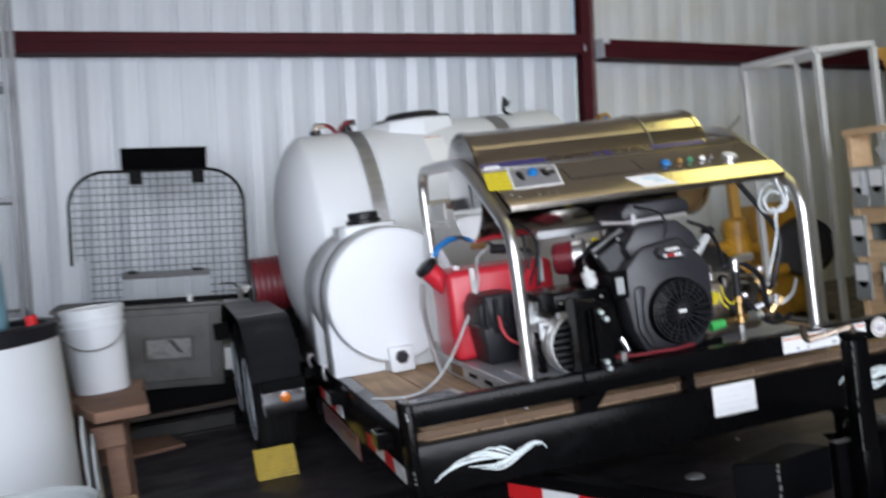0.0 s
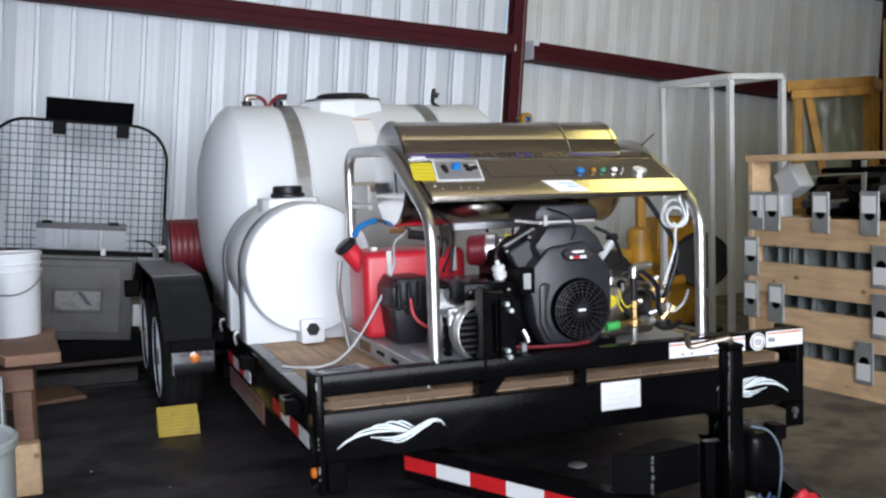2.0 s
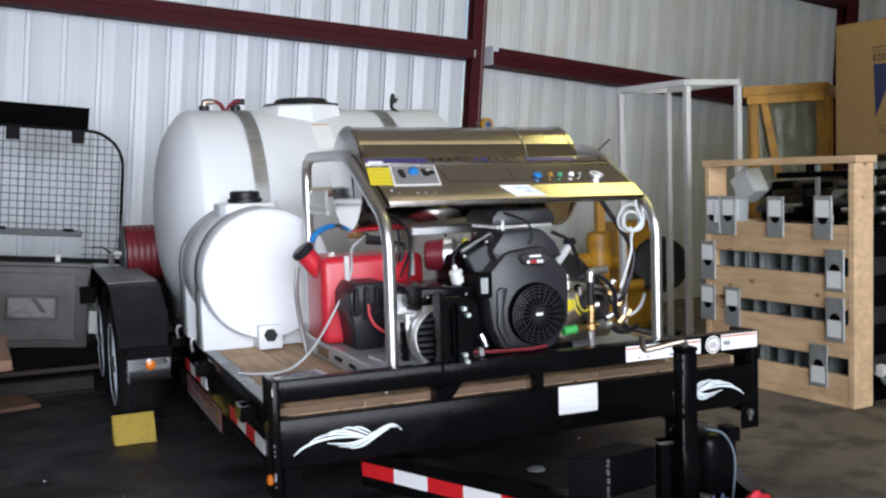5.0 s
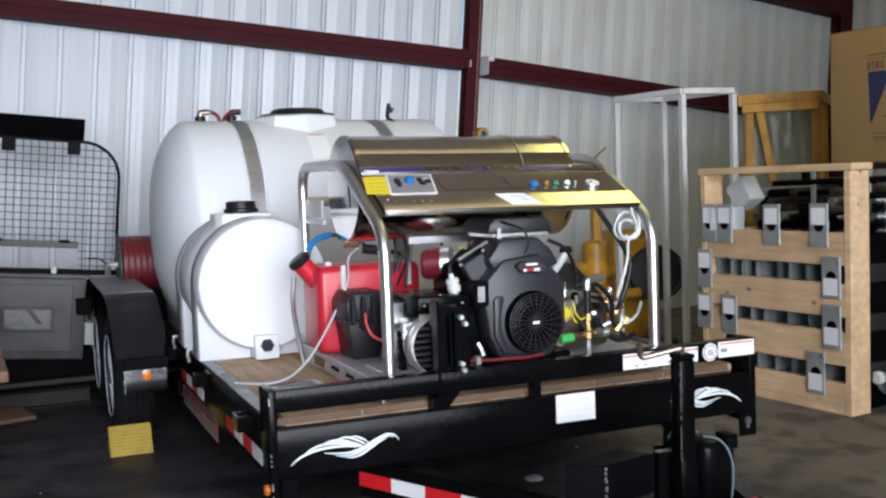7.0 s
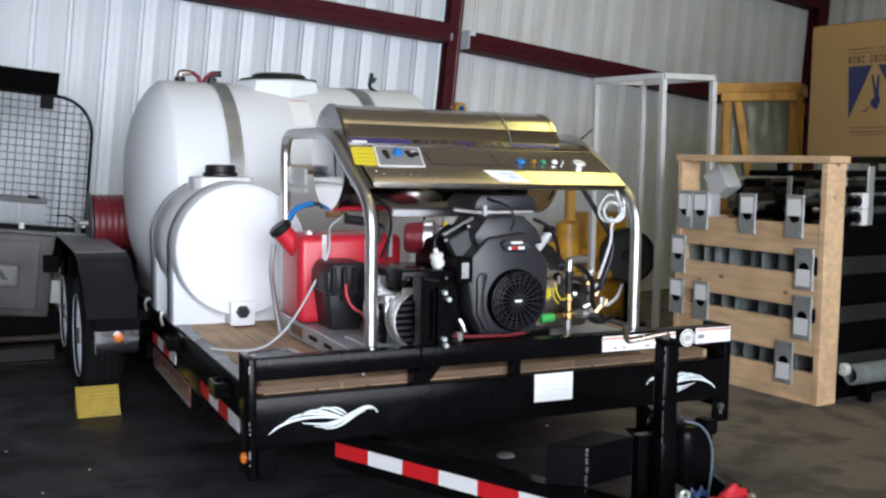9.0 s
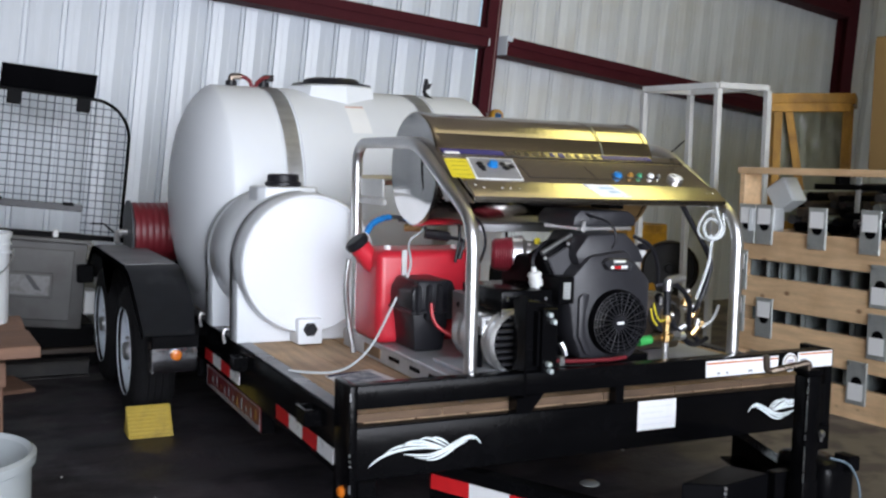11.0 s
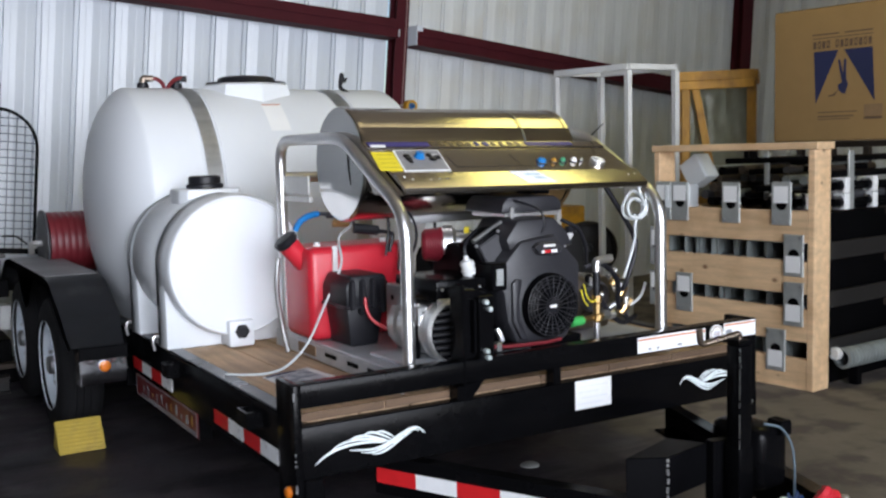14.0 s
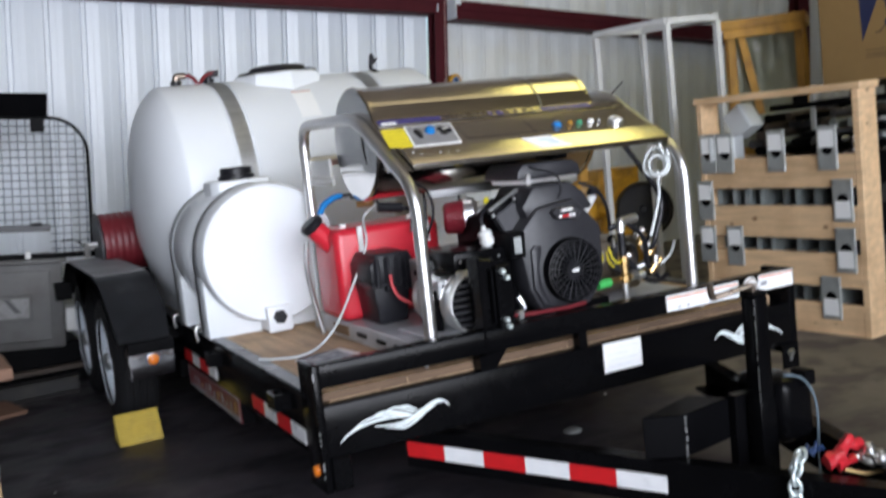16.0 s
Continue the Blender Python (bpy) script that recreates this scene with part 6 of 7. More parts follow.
grid = [[fg.verts.new(CM @ Vector((0.03 + 0.44 * i / ny, 0.075 + 0.022 * noise.noise(Vector((j * 0.33, i * 0.45, 2))) + 0.010 * noise.noise(Vector((j * 0.9, i * 1.1, 7))), 0.13 + 1.53 * j / nz))) for j in range(nz + 1)] for i in range(ny + 1)]
for i in range(ny):
    for j in range(nz):
        fg.faces.new((grid[i][j], grid[i + 1][j], grid[i + 1][j + 1], grid[i][j + 1]))
bmesh.ops.solidify(fg, geom=fg.faces[:], thickness=0.002)
part("plastic_film", fg, film_m, cr, "crumpled clear plastic film")

# ---- yellow machine and black fan behind the trailer ----
ym = thing("floor_machine", (3.09, 3.12, 0), "yellow painted machine with an upright column by the wall", "machine")
part("base", lathe([(0, 0), (0.17, 0), (0.18, 0.03), (0.15, 0.18), (0.09, 0.34), (0.085, 0.50), (0.10, 0.52), (0.10, 0.60), (0.085, 0.63), (0.095, 0.70), (0.085, 0.76), (0.05, 0.78), (0, 0.78)], (3.09, 3.12, 0.0), "z", 24), YELLOW_MACHINE, ym)
part("column", bx(3.07, 3.135, 3.09, 3.15, 0.77, 1.22, 0.008), CRATE_WOOD, ym, "orange timber column")
for x0, x1, z, r_ in ((2.86, 3.02, 0.575, 0.055), (3.16, 3.31, 0.545, 0.045)):
    part("side_pipe", lathe([(r_ * 0.7, 0), (r_, 0.008), (r_, (x1 - x0) - 0.03), (r_ * 1.2, (x1 - x0) - 0.03), (r_ * 1.2, x1 - x0), (r_ * 0.7, x1 - x0), (0, (x1 - x0) - 0.02)], (x0, 3.10, z), "x", 20), YELLOW_MACHINE, ym)
part("cross_arm", sweep([(2.95, 3.05, 0.42), (3.12, 3.0, 0.38), (3.36, 2.98, 0.40)], 0.035, 12, fillet=0.06), YELLOW_MACHINE, ym)
yb = thing("yellow_cabinet", (3.45, 3.35, 0), "orange-yellow steel box standing against the wall", "box")
part("box", bx(3.36, 3.72, 3.3, 3.55, 0.02, 0.82, 0.012, seg=2), YELLOW_MACHINE, yb)
part("door", bx(3.375, 3.705, 3.288, 3.2995, 0.06, 0.76, 0.004), YELLOW_MACHINE, yb)
for x in (3.39, 3.67):
    part("foot", bx(x, x + 0.03, 3.32, 3.35, 0.0, 0.019, 0.001), BLACK_METAL, yb)
fan = thing("drum_fan", (3.62, 3.15, 0), "black round drum fan on a low stand", "fan")
ft_ = Vector((-0.5, -0.87, 0)).to_track_quat("Z", "Y").to_matrix().to_4x4()
fc = Vector((3.62, 3.15, 0.515))
part("shell", lathe([(0.192, 0.0), (0.202, 0.008), (0.202, 0.11), (0.192, 0.12), (0.184, 0.11), (0.184, 0.02), (0.03, 0.015), (0, 0.015)], fc, seg=36, turn=ft_), DARK_CHANNEL, fan)
part("hub", lathe([(0.035, 0.016), (0.035, 0.05), (0.025, 0.06), (0, 0.06)], fc, seg=18, turn=ft_), BLACK_PLASTIC, fan)
part("pole", sweep([(3.60, 3.11, 0.02), (3.60, 3.11, 0.33)], 0.016, 8), BLACK_METAL, fan)
part("foot_plate", disc(0.15, 0.02, (3.60, 3.11, 0.0), "z", 24), BLACK_METAL, fan)

# ---- red washer past the end of the rack ----
rm = thing("red_washer", (4.85, 0.86, 0), "red-tanked washer unit in a black tube frame", "washer")
for y in (0.58, 1.14):
    part("frame_loop", sweep([(4.52, y, 0.07), (4.52, y, 1.02), (4.66, y, 1.19), (5.15, y, 1.19), (5.15, y, 0.07)], 0.022, 12, fillet=0.14, steps=7), BLACK_METAL, rm)
part("deck", bx(4.50, 5.18, 0.56, 1.17, 0.24, 0.275, 0.004), BLACK_METAL, rm)
part("panel", bx(4.53, 4.56, 0.60, 1.12, 0.80, 0.995, 0.004), mat("brown_grey_panel", (0.16, 0.145, 0.135), 0.45, 0.5, vary=0.1), rm, "brown-grey metal panel")
part("blue_band", bx(4.524, 4.5295, 0.60, 1.12, 1.0, 1.05, 0.001), BLUE_STRIPE, rm)
part("small_sticker", bx(4.522, 4.5295, 1.04, 1.11, 0.975, 0.996, 0.001), WHITE, rm)
part("yellow_label", bx(4.585, 4.594, 0.80, 0.99, 1.135, 1.165, 0.001), YELLOW, rm)
part("label_panel", bx(4.595, 4.615, 0.60, 1.10, 1.055, 1.185, 0.003), DARK_GREY, rm)
part("back_plate", bx(4.60, 4.62, 0.60, 1.10, 0.58, 0.79, 0.003), GALV, rm)
part("red_tag", bx(4.585, 4.599, 0.90, 1.02, 0.69, 0.74, 0.002), RED_TANK, rm)
part("fuel_tank", bx(4.53, 4.90, 0.62, 1.135, 0.35, 0.645, 0.06, seg=4), RED_TANK, rm, "red plastic fuel tank")
part("fuel_cap", lathe([(0.05, 0), (0.055, 0.01), (0.04, 0.04), (0, 0.04)], (4.60, 1.04, 0.64), "z", 18), BLACK_PLASTIC, rm)
part("tow_bar", sweep([(4.50, 0.99, 0.31), (4.46, 0.90, 0.32), (4.46, 0.75, 0.56)], 0.012, 8), WHITE_FRAME, rm)
for x in (4.58, 5.08):
    for y in (0.64, 1.04):
        part("caster", lathe([(0, 0), (0.05, 0), (0.06, 0.01), (0.06, 0.03), (0.05, 0.04), (0, 0.04)], (x, y - 0.02, 0.06), "y", 20), CHROME, rm)
        part("caster_stem", lathe([(0.075, 0.0), (0.06, 0.03), (0.02, 0.05), (0.016, 0.12), (0, 0.12)], (x, y, 0.118), "z", 16), CHROME, rm)

# tape roll hung on the main column
tr = thing("tape_roll", (2.69, 4.11, 1.56), "yellow roll with a blue core hung on the column", "roll")
part("roll", lathe([(0.026, 0), (0.046, 0.0), (0.050, 0.006), (0.050, 0.05), (0.046, 0.056), (0.026, 0.056), (0.026, 0)], (2.695, 4.143, 1.595), "-y", 24), YELLOW_MACHINE, tr)
part("core", lathe([(0.020, 0), (0.0255, 0.0), (0.0255, 0.066), (0.020, 0.066), (0.020, 0)], (2.695, 4.146, 1.595), "-y", 20), BLUE, tr, "blue core")
part("hook", sweep([(2.625, 4.1440, 1.606), (2.66, 4.135, 1.606), (2.695, 4.13, 1.606), (2.695, 4.075, 1.609)], 0.006, 6), STEEL, tr, "steel hook fixed to the column")

CABLE = mat("blue_grey_cable", (0.09, 0.13, 0.16), 0.4)
# ---- trailer details: decals, plates, jack, coupler ----
def ribbon(pts, width, y, name, m, parent=None):
    """A tapered brush stroke of (x, z) points on the front face."""
    P = curve_pts([(p[0], 0, p[1]) for p in pts], 6)
    bm = bmesh.new()
    n, rows = len(P), []
    for i, p in enumerate(P):
        d = (P[min(i + 1, n - 1)] - P[max(i - 1, 0)]).normalized()
        w = width * (0.12 + math.sin(math.pi * min(1, (i + 0.5) / n)) ** 0.7) * 0.5
        s = Vector((-d.z, 0, d.x)) * w
        rows.append([bm.verts.new((q.x, y, q.z)) for q in (p + s, p - s)] + [bm.verts.new((q.x, y + 0.0015, q.z)) for q in (p - s, p + s)])
    for a, b in zip(rows, rows[1:]):
        for k in range(4):
            bm.faces.new((a[k], a[(k + 1) % 4], b[(k + 1) % 4], b[k]))
    bm.faces.new(rows[0]), bm.faces.new(rows[-1])
    bmesh.ops.recalc_face_normals(bm, faces=bm.faces)
    return T_(name, bm, m)


STROKES = [
    ([(0.0, 0.337), (0.08, 0.358), (0.2, 0.374), (0.35, 0.380), (0.5, 0.377), (0.62, 0.368)], 0.015),
    ([(0.14, 0.372), (0.22, 0.386), (0.34, 0.392), (0.48, 0.387), (0.60, 0.375), (0.66, 0.368)], 0.014),
    ([(0.28, 0.390), (0.36, 0.400), (0.46, 0.398), (0.56, 0.386), (0.66, 0.372)], 0.014),
    ([(0.42, 0.401), (0.49, 0.407), (0.56, 0.400), (0.64, 0.385), (0.69, 0.374)], 0.013),
    ([(0.54, 0.405), (0.60, 0.404), (0.66, 0.393), (0.71, 0.379)], 0.012),
    ([(0.30, 0.364), (0.40, 0.358), (0.52, 0.354), (0.64, 0.363), (0.76, 0.383), (0.87, 0.398), (0.95, 0.394), (1.0, 0.374)], 0.014),
    ([(0.40, 0.351), (0.50, 0.345), (0.60, 0.350), (0.70, 0.365), (0.80, 0.384), (0.89, 0.3925), (0.95, 0.388)], 0.013),
    ([(0.50, 0.339), (0.58, 0.338), (0.66, 0.347), (0.74, 0.363), (0.82, 0.379), (0.88, 0.386)], 0.013)]
DECAL = mat("pale_teal_decal", (0.80, 0.88, 0.88), 0.35, vary=0.08)
for pts, w in STROKES:
    ribbon([(0.060 + 0.372 * s, z) for s, z in pts], w * 0.50, -0.0025, "swirl_decal", DECAL)
    ribbon([(1.838 - 0.325 * s, z + 0.004) for s, z in pts], w * 0.50, -0.0025, "swirl_decal", DECAL)

plate_ = T_("data_plate", bx(1.027, 1.186, -0.004, -0.0005, 0.354, 0.455, 0.001), WHITE, "white rectangular data plate")
for k, (a, b) in enumerate(((1.04, 1.17), (1.04, 1.13), (1.05, 1.165), (1.04, 1.15))):
    T_("plate_bar", bx(a, b, -0.0048, -0.0041, 0.432 - 0.02 * k, 0.436 - 0.02 * k, 0), mat("faint_print", (0.74, 0.76, 0.79), 0.6) if k == 0 else bpy.data.materials["faint_print"], "", plate_)
st1 = T_("rail_sticker", bx(1.310, 1.640, -0.003, -0.0005, 0.516, 0.574, 0.001), WHITE, "white printed rail sticker")
T_("sticker_line", bx(1.312, 1.638, -0.0038, -0.0031, 0.562, 0.567, 0), AMBER, "", st1)
for a, b in ((1.36, 1.372), (1.40, 1.41), (1.50, 1.52)):
    T_("sticker_bar", bx(a, b, -0.0038, -0.0031, 0.525, 0.532, 0), GREY_PRINT, "", st1)
st2 = T_("rail_sticker", bx(1.735, 1.905, -0.003, -0.0005, 0.520, 0.580, 0.001), WHITE, "white printed rail sticker")
T_("sticker_line", bx(1.74, 1.90, -0.0038, -0.0031, 0.570, 0.575, 0), AMBER, "", st2)
T_("sticker_bar", bx(1.745, 1.775, -0.0038, -0.0031, 0.54, 0.555, 0), GREY_PRINT, "", st2)
ov = T_("oval_seal", lathe([(0.034, 0), (0.034, 0.003), (0.029, 0.0035), (0, 0.0035)], (1.697, -0.0003, 0.546), "-y", 28), WHITE, "round white seal")
T_("seal_ring", lathe([(0.0285, 0), (0.0285, 0.0006), (0.0245, 0.0006), (0.0245, 0)], (1.697, -0.0039, 0.546), "-y", 28), FAINT_BROWN, "", ov)
for k in range(3):
    T_("seal_bar", bx(1.683 - 0.003 * (k == 1), 1.711 + 0.003 * (k == 1), -0.0046, -0.0039, 0.535 + 0.008 * k, 0.5385 + 0.008 * k, 0), RED_HOSE if k == 1 else BLUE_STRIPE, "", ov)
hook = T_("tie_plate", bx(1.822, 1.905, -0.010, -0.0025, 0.205, 0.300, 0.003), BLACK_PAINT, "black tie-down plate")
T_("tie_bolt", lathe([(0.013, 0), (0.015, 0.006), (0.010, 0.016), (0, 0.018)], (1.858, -0.0105, 0.268), "-y", 8), STEEL, "", hook)
T_("tie_bolt", bx(1.852, 1.866, -0.020, -0.0105, 0.238, 0.262, 0.003), STEEL, "", hook)
T_("post_foot", bx(0.0265, 0.088, -0.002, 0.10, 0.192, 0.2945, 0.004), BLACK_PAINT)
# maker's sign on the side rail: red field, pale border and bars
sg = T_("side_sign", bx(-0.0045, -0.0005, 0.945, 1.835, 0.205, 0.300, 0.001), mat("dark_red_sign", (0.13, 0.012, 0.014), 0.4), "dark red sign with pale border")
T_("sign_backing", bx(0.0, 0.05, 0.94, 1.84, 0.20, 0.288, 0.002), BLACK_METAL)
for a in ((0.95, 1.83, 0.208, 0.212), (0.95, 1.83, 0.293, 0.297), (0.95, 0.954, 0.212, 0.293), (1.826, 1.83, 0.212, 0.293)):
    T_("sign_border", bx(-0.0055, -0.0046, a[0], a[1], a[2], a[3], 0), GREY_PRINT, "", sg)
for k in range(11):
    T_("sign_bar", bx(-0.0055, -0.0046, 1.0 + k * 0.07, 1.018 + k * 0.07, 0.240 - 0.006 * (k % 2), 0.278 - 0.01 * (k % 3), 0), GREY_PRINT if k % 4 else BRASS, "", sg)
T_("sign_bar", bx(-0.0055, -0.0046, 0.97, 1.75, 0.216, 0.226, 0), GREY_PRINT, "", sg)

jx, jy = 1.055, -0.715
T_("jack_post", bx(jx - 0.026, jx + 0.026, jy - 0.026, jy + 0.026, 0.19, 0.690, 0.006, seg=2), BLACK_PAINT, "black square jack post")
T_("jack_cap", bx(jx - 0.029, jx + 0.029, jy - 0.029, jy + 0.029, 0.6905, 0.705, 0.006), BLACK_METAL)
T_("jack_leg", bx(jx - 0.027, jx + 0.027, jy - 0.027, jy + 0.027, 0.012, 0.189, 0.003), STEEL)
T_("jack_foot", bx(jx - 0.09, jx + 0.09, jy - 0.07, jy + 0.07, 0.0, 0.012, 0.003), BLACK_METAL)
T_("jack_crank", sweep([(jx, jy, 0.700), (jx, jy, 0.722), (0.93, -0.69, 0.700), (0.925, -0.69, 0.745)], 0.009, 10, fillet=0.015), CRANK, "bent steel crank handle")
T_("jack_mount", bx(jx - 0.06, jx + 0.075, jy + 0.037, jy + 0.075, 0.20, 0.41, 0.004), BLACK_PAINT)
T_("jack_sleeve", bx(jx - 0.0285, jx + 0.0285, jy - 0.0285, jy + 0.0285, 0.16, 0.40, 0.004, seg=2), BLACK_PAINT)
wbx = T_("winch_box", prism([(0.703, -0.634), (0.802, -0.695), (0.990, -0.655), (0.93, -0.55)], "z", 0.285, 0.404, 0.004), BLACK_METAL, "black welded steel box on the tongue")
for k in range(9):
    T_("weld_bead", lathe([(0, -0.005), (0.004, -0.003), (0.0045, 0.0), (0.004, 0.004), (0, 0.006)], (0.8015 + 0.0012 * math.sin(5 * k), -0.6962 + 0.001 * math.cos(7 * k), 0.293 + 0.0125 * k + 0.003 * math.sin(9 * k)), "z", 7), STEEL, "", wbx)
T_("breakaway_box", bx(1.090, 1.215, -0.76, -0.56, 0.26, 0.445, 0.030, seg=3), BLACK_PAINT, "black breakaway battery box")
T_("box_lid", bx(1.165, 1.205, -0.775, -0.715, 0.42, 0.462, 0.004), BLACK_METAL)
T_("breakaway_cable", hose([(1.06, -0.80, 0.48), (1.105, -0.82, 0.465), (1.125, -0.84, 0.42), (1.115, -0.86, 0.36), (1.08, -0.89, 0.285), (1.04, -0.93, 0.24)], 0.0032), CABLE, "thin grey looped cable")
cp = bx(1.00, 1.12, -1.58, -1.22, 0.165, 0.287, 0.012, seg=2)
T_("coupler", cp, BLACK_PAINT, "black tongue coupler")
T_("coupler_ring", sweep([(1.06 + 0.06 * math.cos(a), -1.60 + 0.06 * math.sin(a), 0.225) for a in [math.tau * k / 24 for k in range(24)]], 0.018, 10, closed=True), STEEL)
for p, q, w in (((0.990, -1.0, 0.300), (1.040, -1.01, 0.316), 0.020), ((1.03, -1.0, 0.312), (1.085, -0.995, 0.345), 0.017), ((1.06, -0.99, 0.335), (1.11, -1.0, 0.322), 0.016), ((1.015, -1.015, 0.288), (1.065, -1.02, 0.300), 0.013)):
    wrap = sweep([Vector(p).lerp(Vector(q), k / 5) for k in range(6)], w, 10)
    for v in wrap.verts:
        v.co += Vector((noise.noise(v.co * 45), noise.noise(v.co * 45 + Vector((5, 0, 0))), noise.noise(v.co * 45 + Vector((0, 7, 0))))) * 0.009
    T_("red_wrap", wrap, RED_BAG, "crumpled red plastic plug wrap")
T_("jaw_clip", sweep([(1.08, -1.01, 0.30), (1.12, -1.03, 0.275), (1.15, -1.05, 0.285)], 0.009, 8), CHROME)
T_("jaw_clip", sweep([(1.02, -1.03, 0.283), (1.07, -1.05, 0.265), (1.12, -1.06, 0.262)], 0.006, 8), BRASS)
for k in range(5):
    T_("plug_fitting", lathe([(0.014, 0), (0.018, 0.01), (0.01, 0.024), (0, 0.024)], (1.10 + 0.018 * (k % 3), -1.02 - 0.02 * (k // 2), 0.285 + 0.018 * (k % 2)), "z", 10), CHROME)


def chain(pts, n, name="chain_link"):
    """A hanging chain, link by link."""
    P = curve_pts(pts, 12)
    me = None
    for k in range(n):
        p = P[int(k * (len(P) - 1) / n)]
        q = P[min(len(P) - 1, int(k * (len(P) - 1) / n) + 2)]
        d = (q - p).normalized()
        if me is None:
            ring = [(0.0135 * math.cos(a), 0.0, 0.021 * math.sin(a)) for a in [math.tau * j / 14 for j in range(14)]]
            b = sweep(ring, 0.0052, 8, closed=True)
            me = bpy.data.meshes.new("chain_link")
            b.to_mesh(me)
            b.free()
            smooth(me, 60)
            me.materials.append(ZINC)
        o = new(name, me)
        o.parent = T
        o.matrix_local = Matrix.Translation(Vector(p) - T.location) @ d.to_track_quat("Z", "Y").to_matrix().to_4x4() @ Matrix.Rotation(radians(90 * (k % 2)), 4, "Z")


chain([(0.905, -1.0, 0.338), (0.880, -1.01, 0.315), (0.868, -1.015, 0.27), (0.868, -1.02, 0.20), (0.866, -1.03, 0.10), (0.862, -1.03, 0.03), (0.90, -1.06, 0.012)], 12)
for k in range(4):
    T_("blue_tie", sweep([(0.925 + 0.016 * k, -0.99, 0.325 + 0.012 * (k % 2)), (0.945 + 0.016 * k, -0.985, 0.355 - 0.014 * (k % 2)), (0.955 + 0.014 * k, -0.99, 0.330)], 0.0045, 6), TIE_BLUE)

# chipped paint along the front corner; slivers on the jack edge imitate its highlight
chip_rng = random.Random(9)
for k in range(11):
    z = chip_rng.uniform(0.20, 0.57)
    h = chip_rng.choice((0.004, 0.006, 0.010, 0.024))
    T_("paint_chip", bx(-0.0028, 0.0004 + chip_rng.uniform(0, 0.002), -0.0028, 0.0004, z, z + h, 0), STEEL)
z = 0.36
while z < 0.68:
    h = chip_rng.uniform(0.012, 0.075)
    T_("paint_chip", bx(jx - 0.0268, jx - 0.0248, jy - 0.0268, jy - 0.0250, z, min(z + h, 0.685), 0), STEEL)
    z += h + chip_rng.uniform(0.003, 0.02)

# ---- chock, floor scraps ----
ck = thing("wheel_chock", (-0.254, 1.80, 0), "yellow ribbed plastic wheel chock on the floor", "chock")
cb = [(1.752, 0.002), (1.838, 0.128), (1.848, 0.130), (1.848, 0.09), (1.90, 0.002)]
part("wedge", prism(cb, "x", -0.362, -0.168, 0.004), YELLOW_CHOCK, ck)
for k in range(8):
    a = 0.06 + k * 0.115
    y, z = 1.752 + 0.086 * a, 0.002 + 0.126 * a
    part("rib", bx(-0.359, -0.171, y - 0.006, y + 0.004, z, z + 0.006, 0.002), YELLOW_CHOCK, ck)
solid("floor_plug", lathe([(0.038, 0), (0.038, 0.004), (0.026, 0.011), (0, 0.014)], (1.193, 0.505, 0.0), "z", 20), GALV, "small pale domed plug on the floor", "plug")

# ---- mesh guard and grey tool body behind the trailer ----
PIV = Vector((-0.62, 3.40, 0.75))


def leant(bm, a=radians(5.2)):
    bmesh.ops.transform(bm, matrix=Matrix.Translation(PIV) @ Matrix.Rotation(a, 4, "Y") @ Matrix.Translation(-PIV), verts=bm.verts)
    return bm


tb = thing("tool_body", (-0.75, 3.7, 0), "grey painted steel tool body with a recessed handle", "tool box")
part("shell", leant(bx(-1.30, -0.33, 3.43, 3.95, 0.245, 0.74, 0.012, seg=2)), GREY_PAINT, tb)
part("top_lip", leant(bx(-1.32, -0.31, 3.40, 3.97, 0.741, 0.765, 0.005)), GREY_PAINT, tb)
part("door_panel", leant(bx(-0.93, -0.40, 3.418, 3.4295, 0.29, 0.70, 0.006)), GREY_PAINT, tb)
rec = leant(bx(-0.80, -0.505, 3.409, 3.4175, 0.415, 0.565, 0.006))
recess = part("recess_frame", rec, GREY_PAINT, tb)
part("recess_face", leant(bx(-0.782, -0.523, 3.404, 3.4085, 0.433, 0.547, 0.004)), CHIPPED, recess, "chipped pale recess")
part("scrape", leant(prism([(-0.66, 0.545), (-0.63, 0.545), (-0.565, 0.46), (-0.60, 0.465)], "y", 3.4015, 3.4035)), DARK_GREY, recess, "dark scraped streak")
part("sub_frame", bx(-1.30, -0.30, 3.47, 3.95, 0.115, 0.245, 0.006), BLACK_METAL, tb)
part("frame_rail", bx(-1.55, -0.28, 3.42, 3.50, 0.085, 0.115, 0.004), OLD_STEEL, tb)
part("skid_beam", bx(-1.50, -0.26, 3.45, 3.95, 0.0, 0.0845, 0.004), BLACK_METAL, tb)
fb_ = thing("steel_beam", (-0.9, 3.2, 0), "rusty dark steel beam lying on the floor", "beam")
part("web", bx(-1.62, -0.36, 3.20, 3.212, 0.008, 0.085, 0), DARK_CHANNEL, fb_)
for z in (0.0, 0.0855):
    part("flange", bx(-1.62, -0.36, 3.15, 3.26, z, z + 0.0075, 0.001), DARK_CHANNEL, fb_)
part("side_box", leant(bx(-0.325, -0.26, 3.44, 3.60, 0.33, 0.47, 0.006)), WHITE_FRAME, tb, "pale fitting")
part("bumper_block", bx(-0.40, -0.31, 3.36, 3.43, 0.50, 0.60, 0.006), BLACK_METAL, tb)

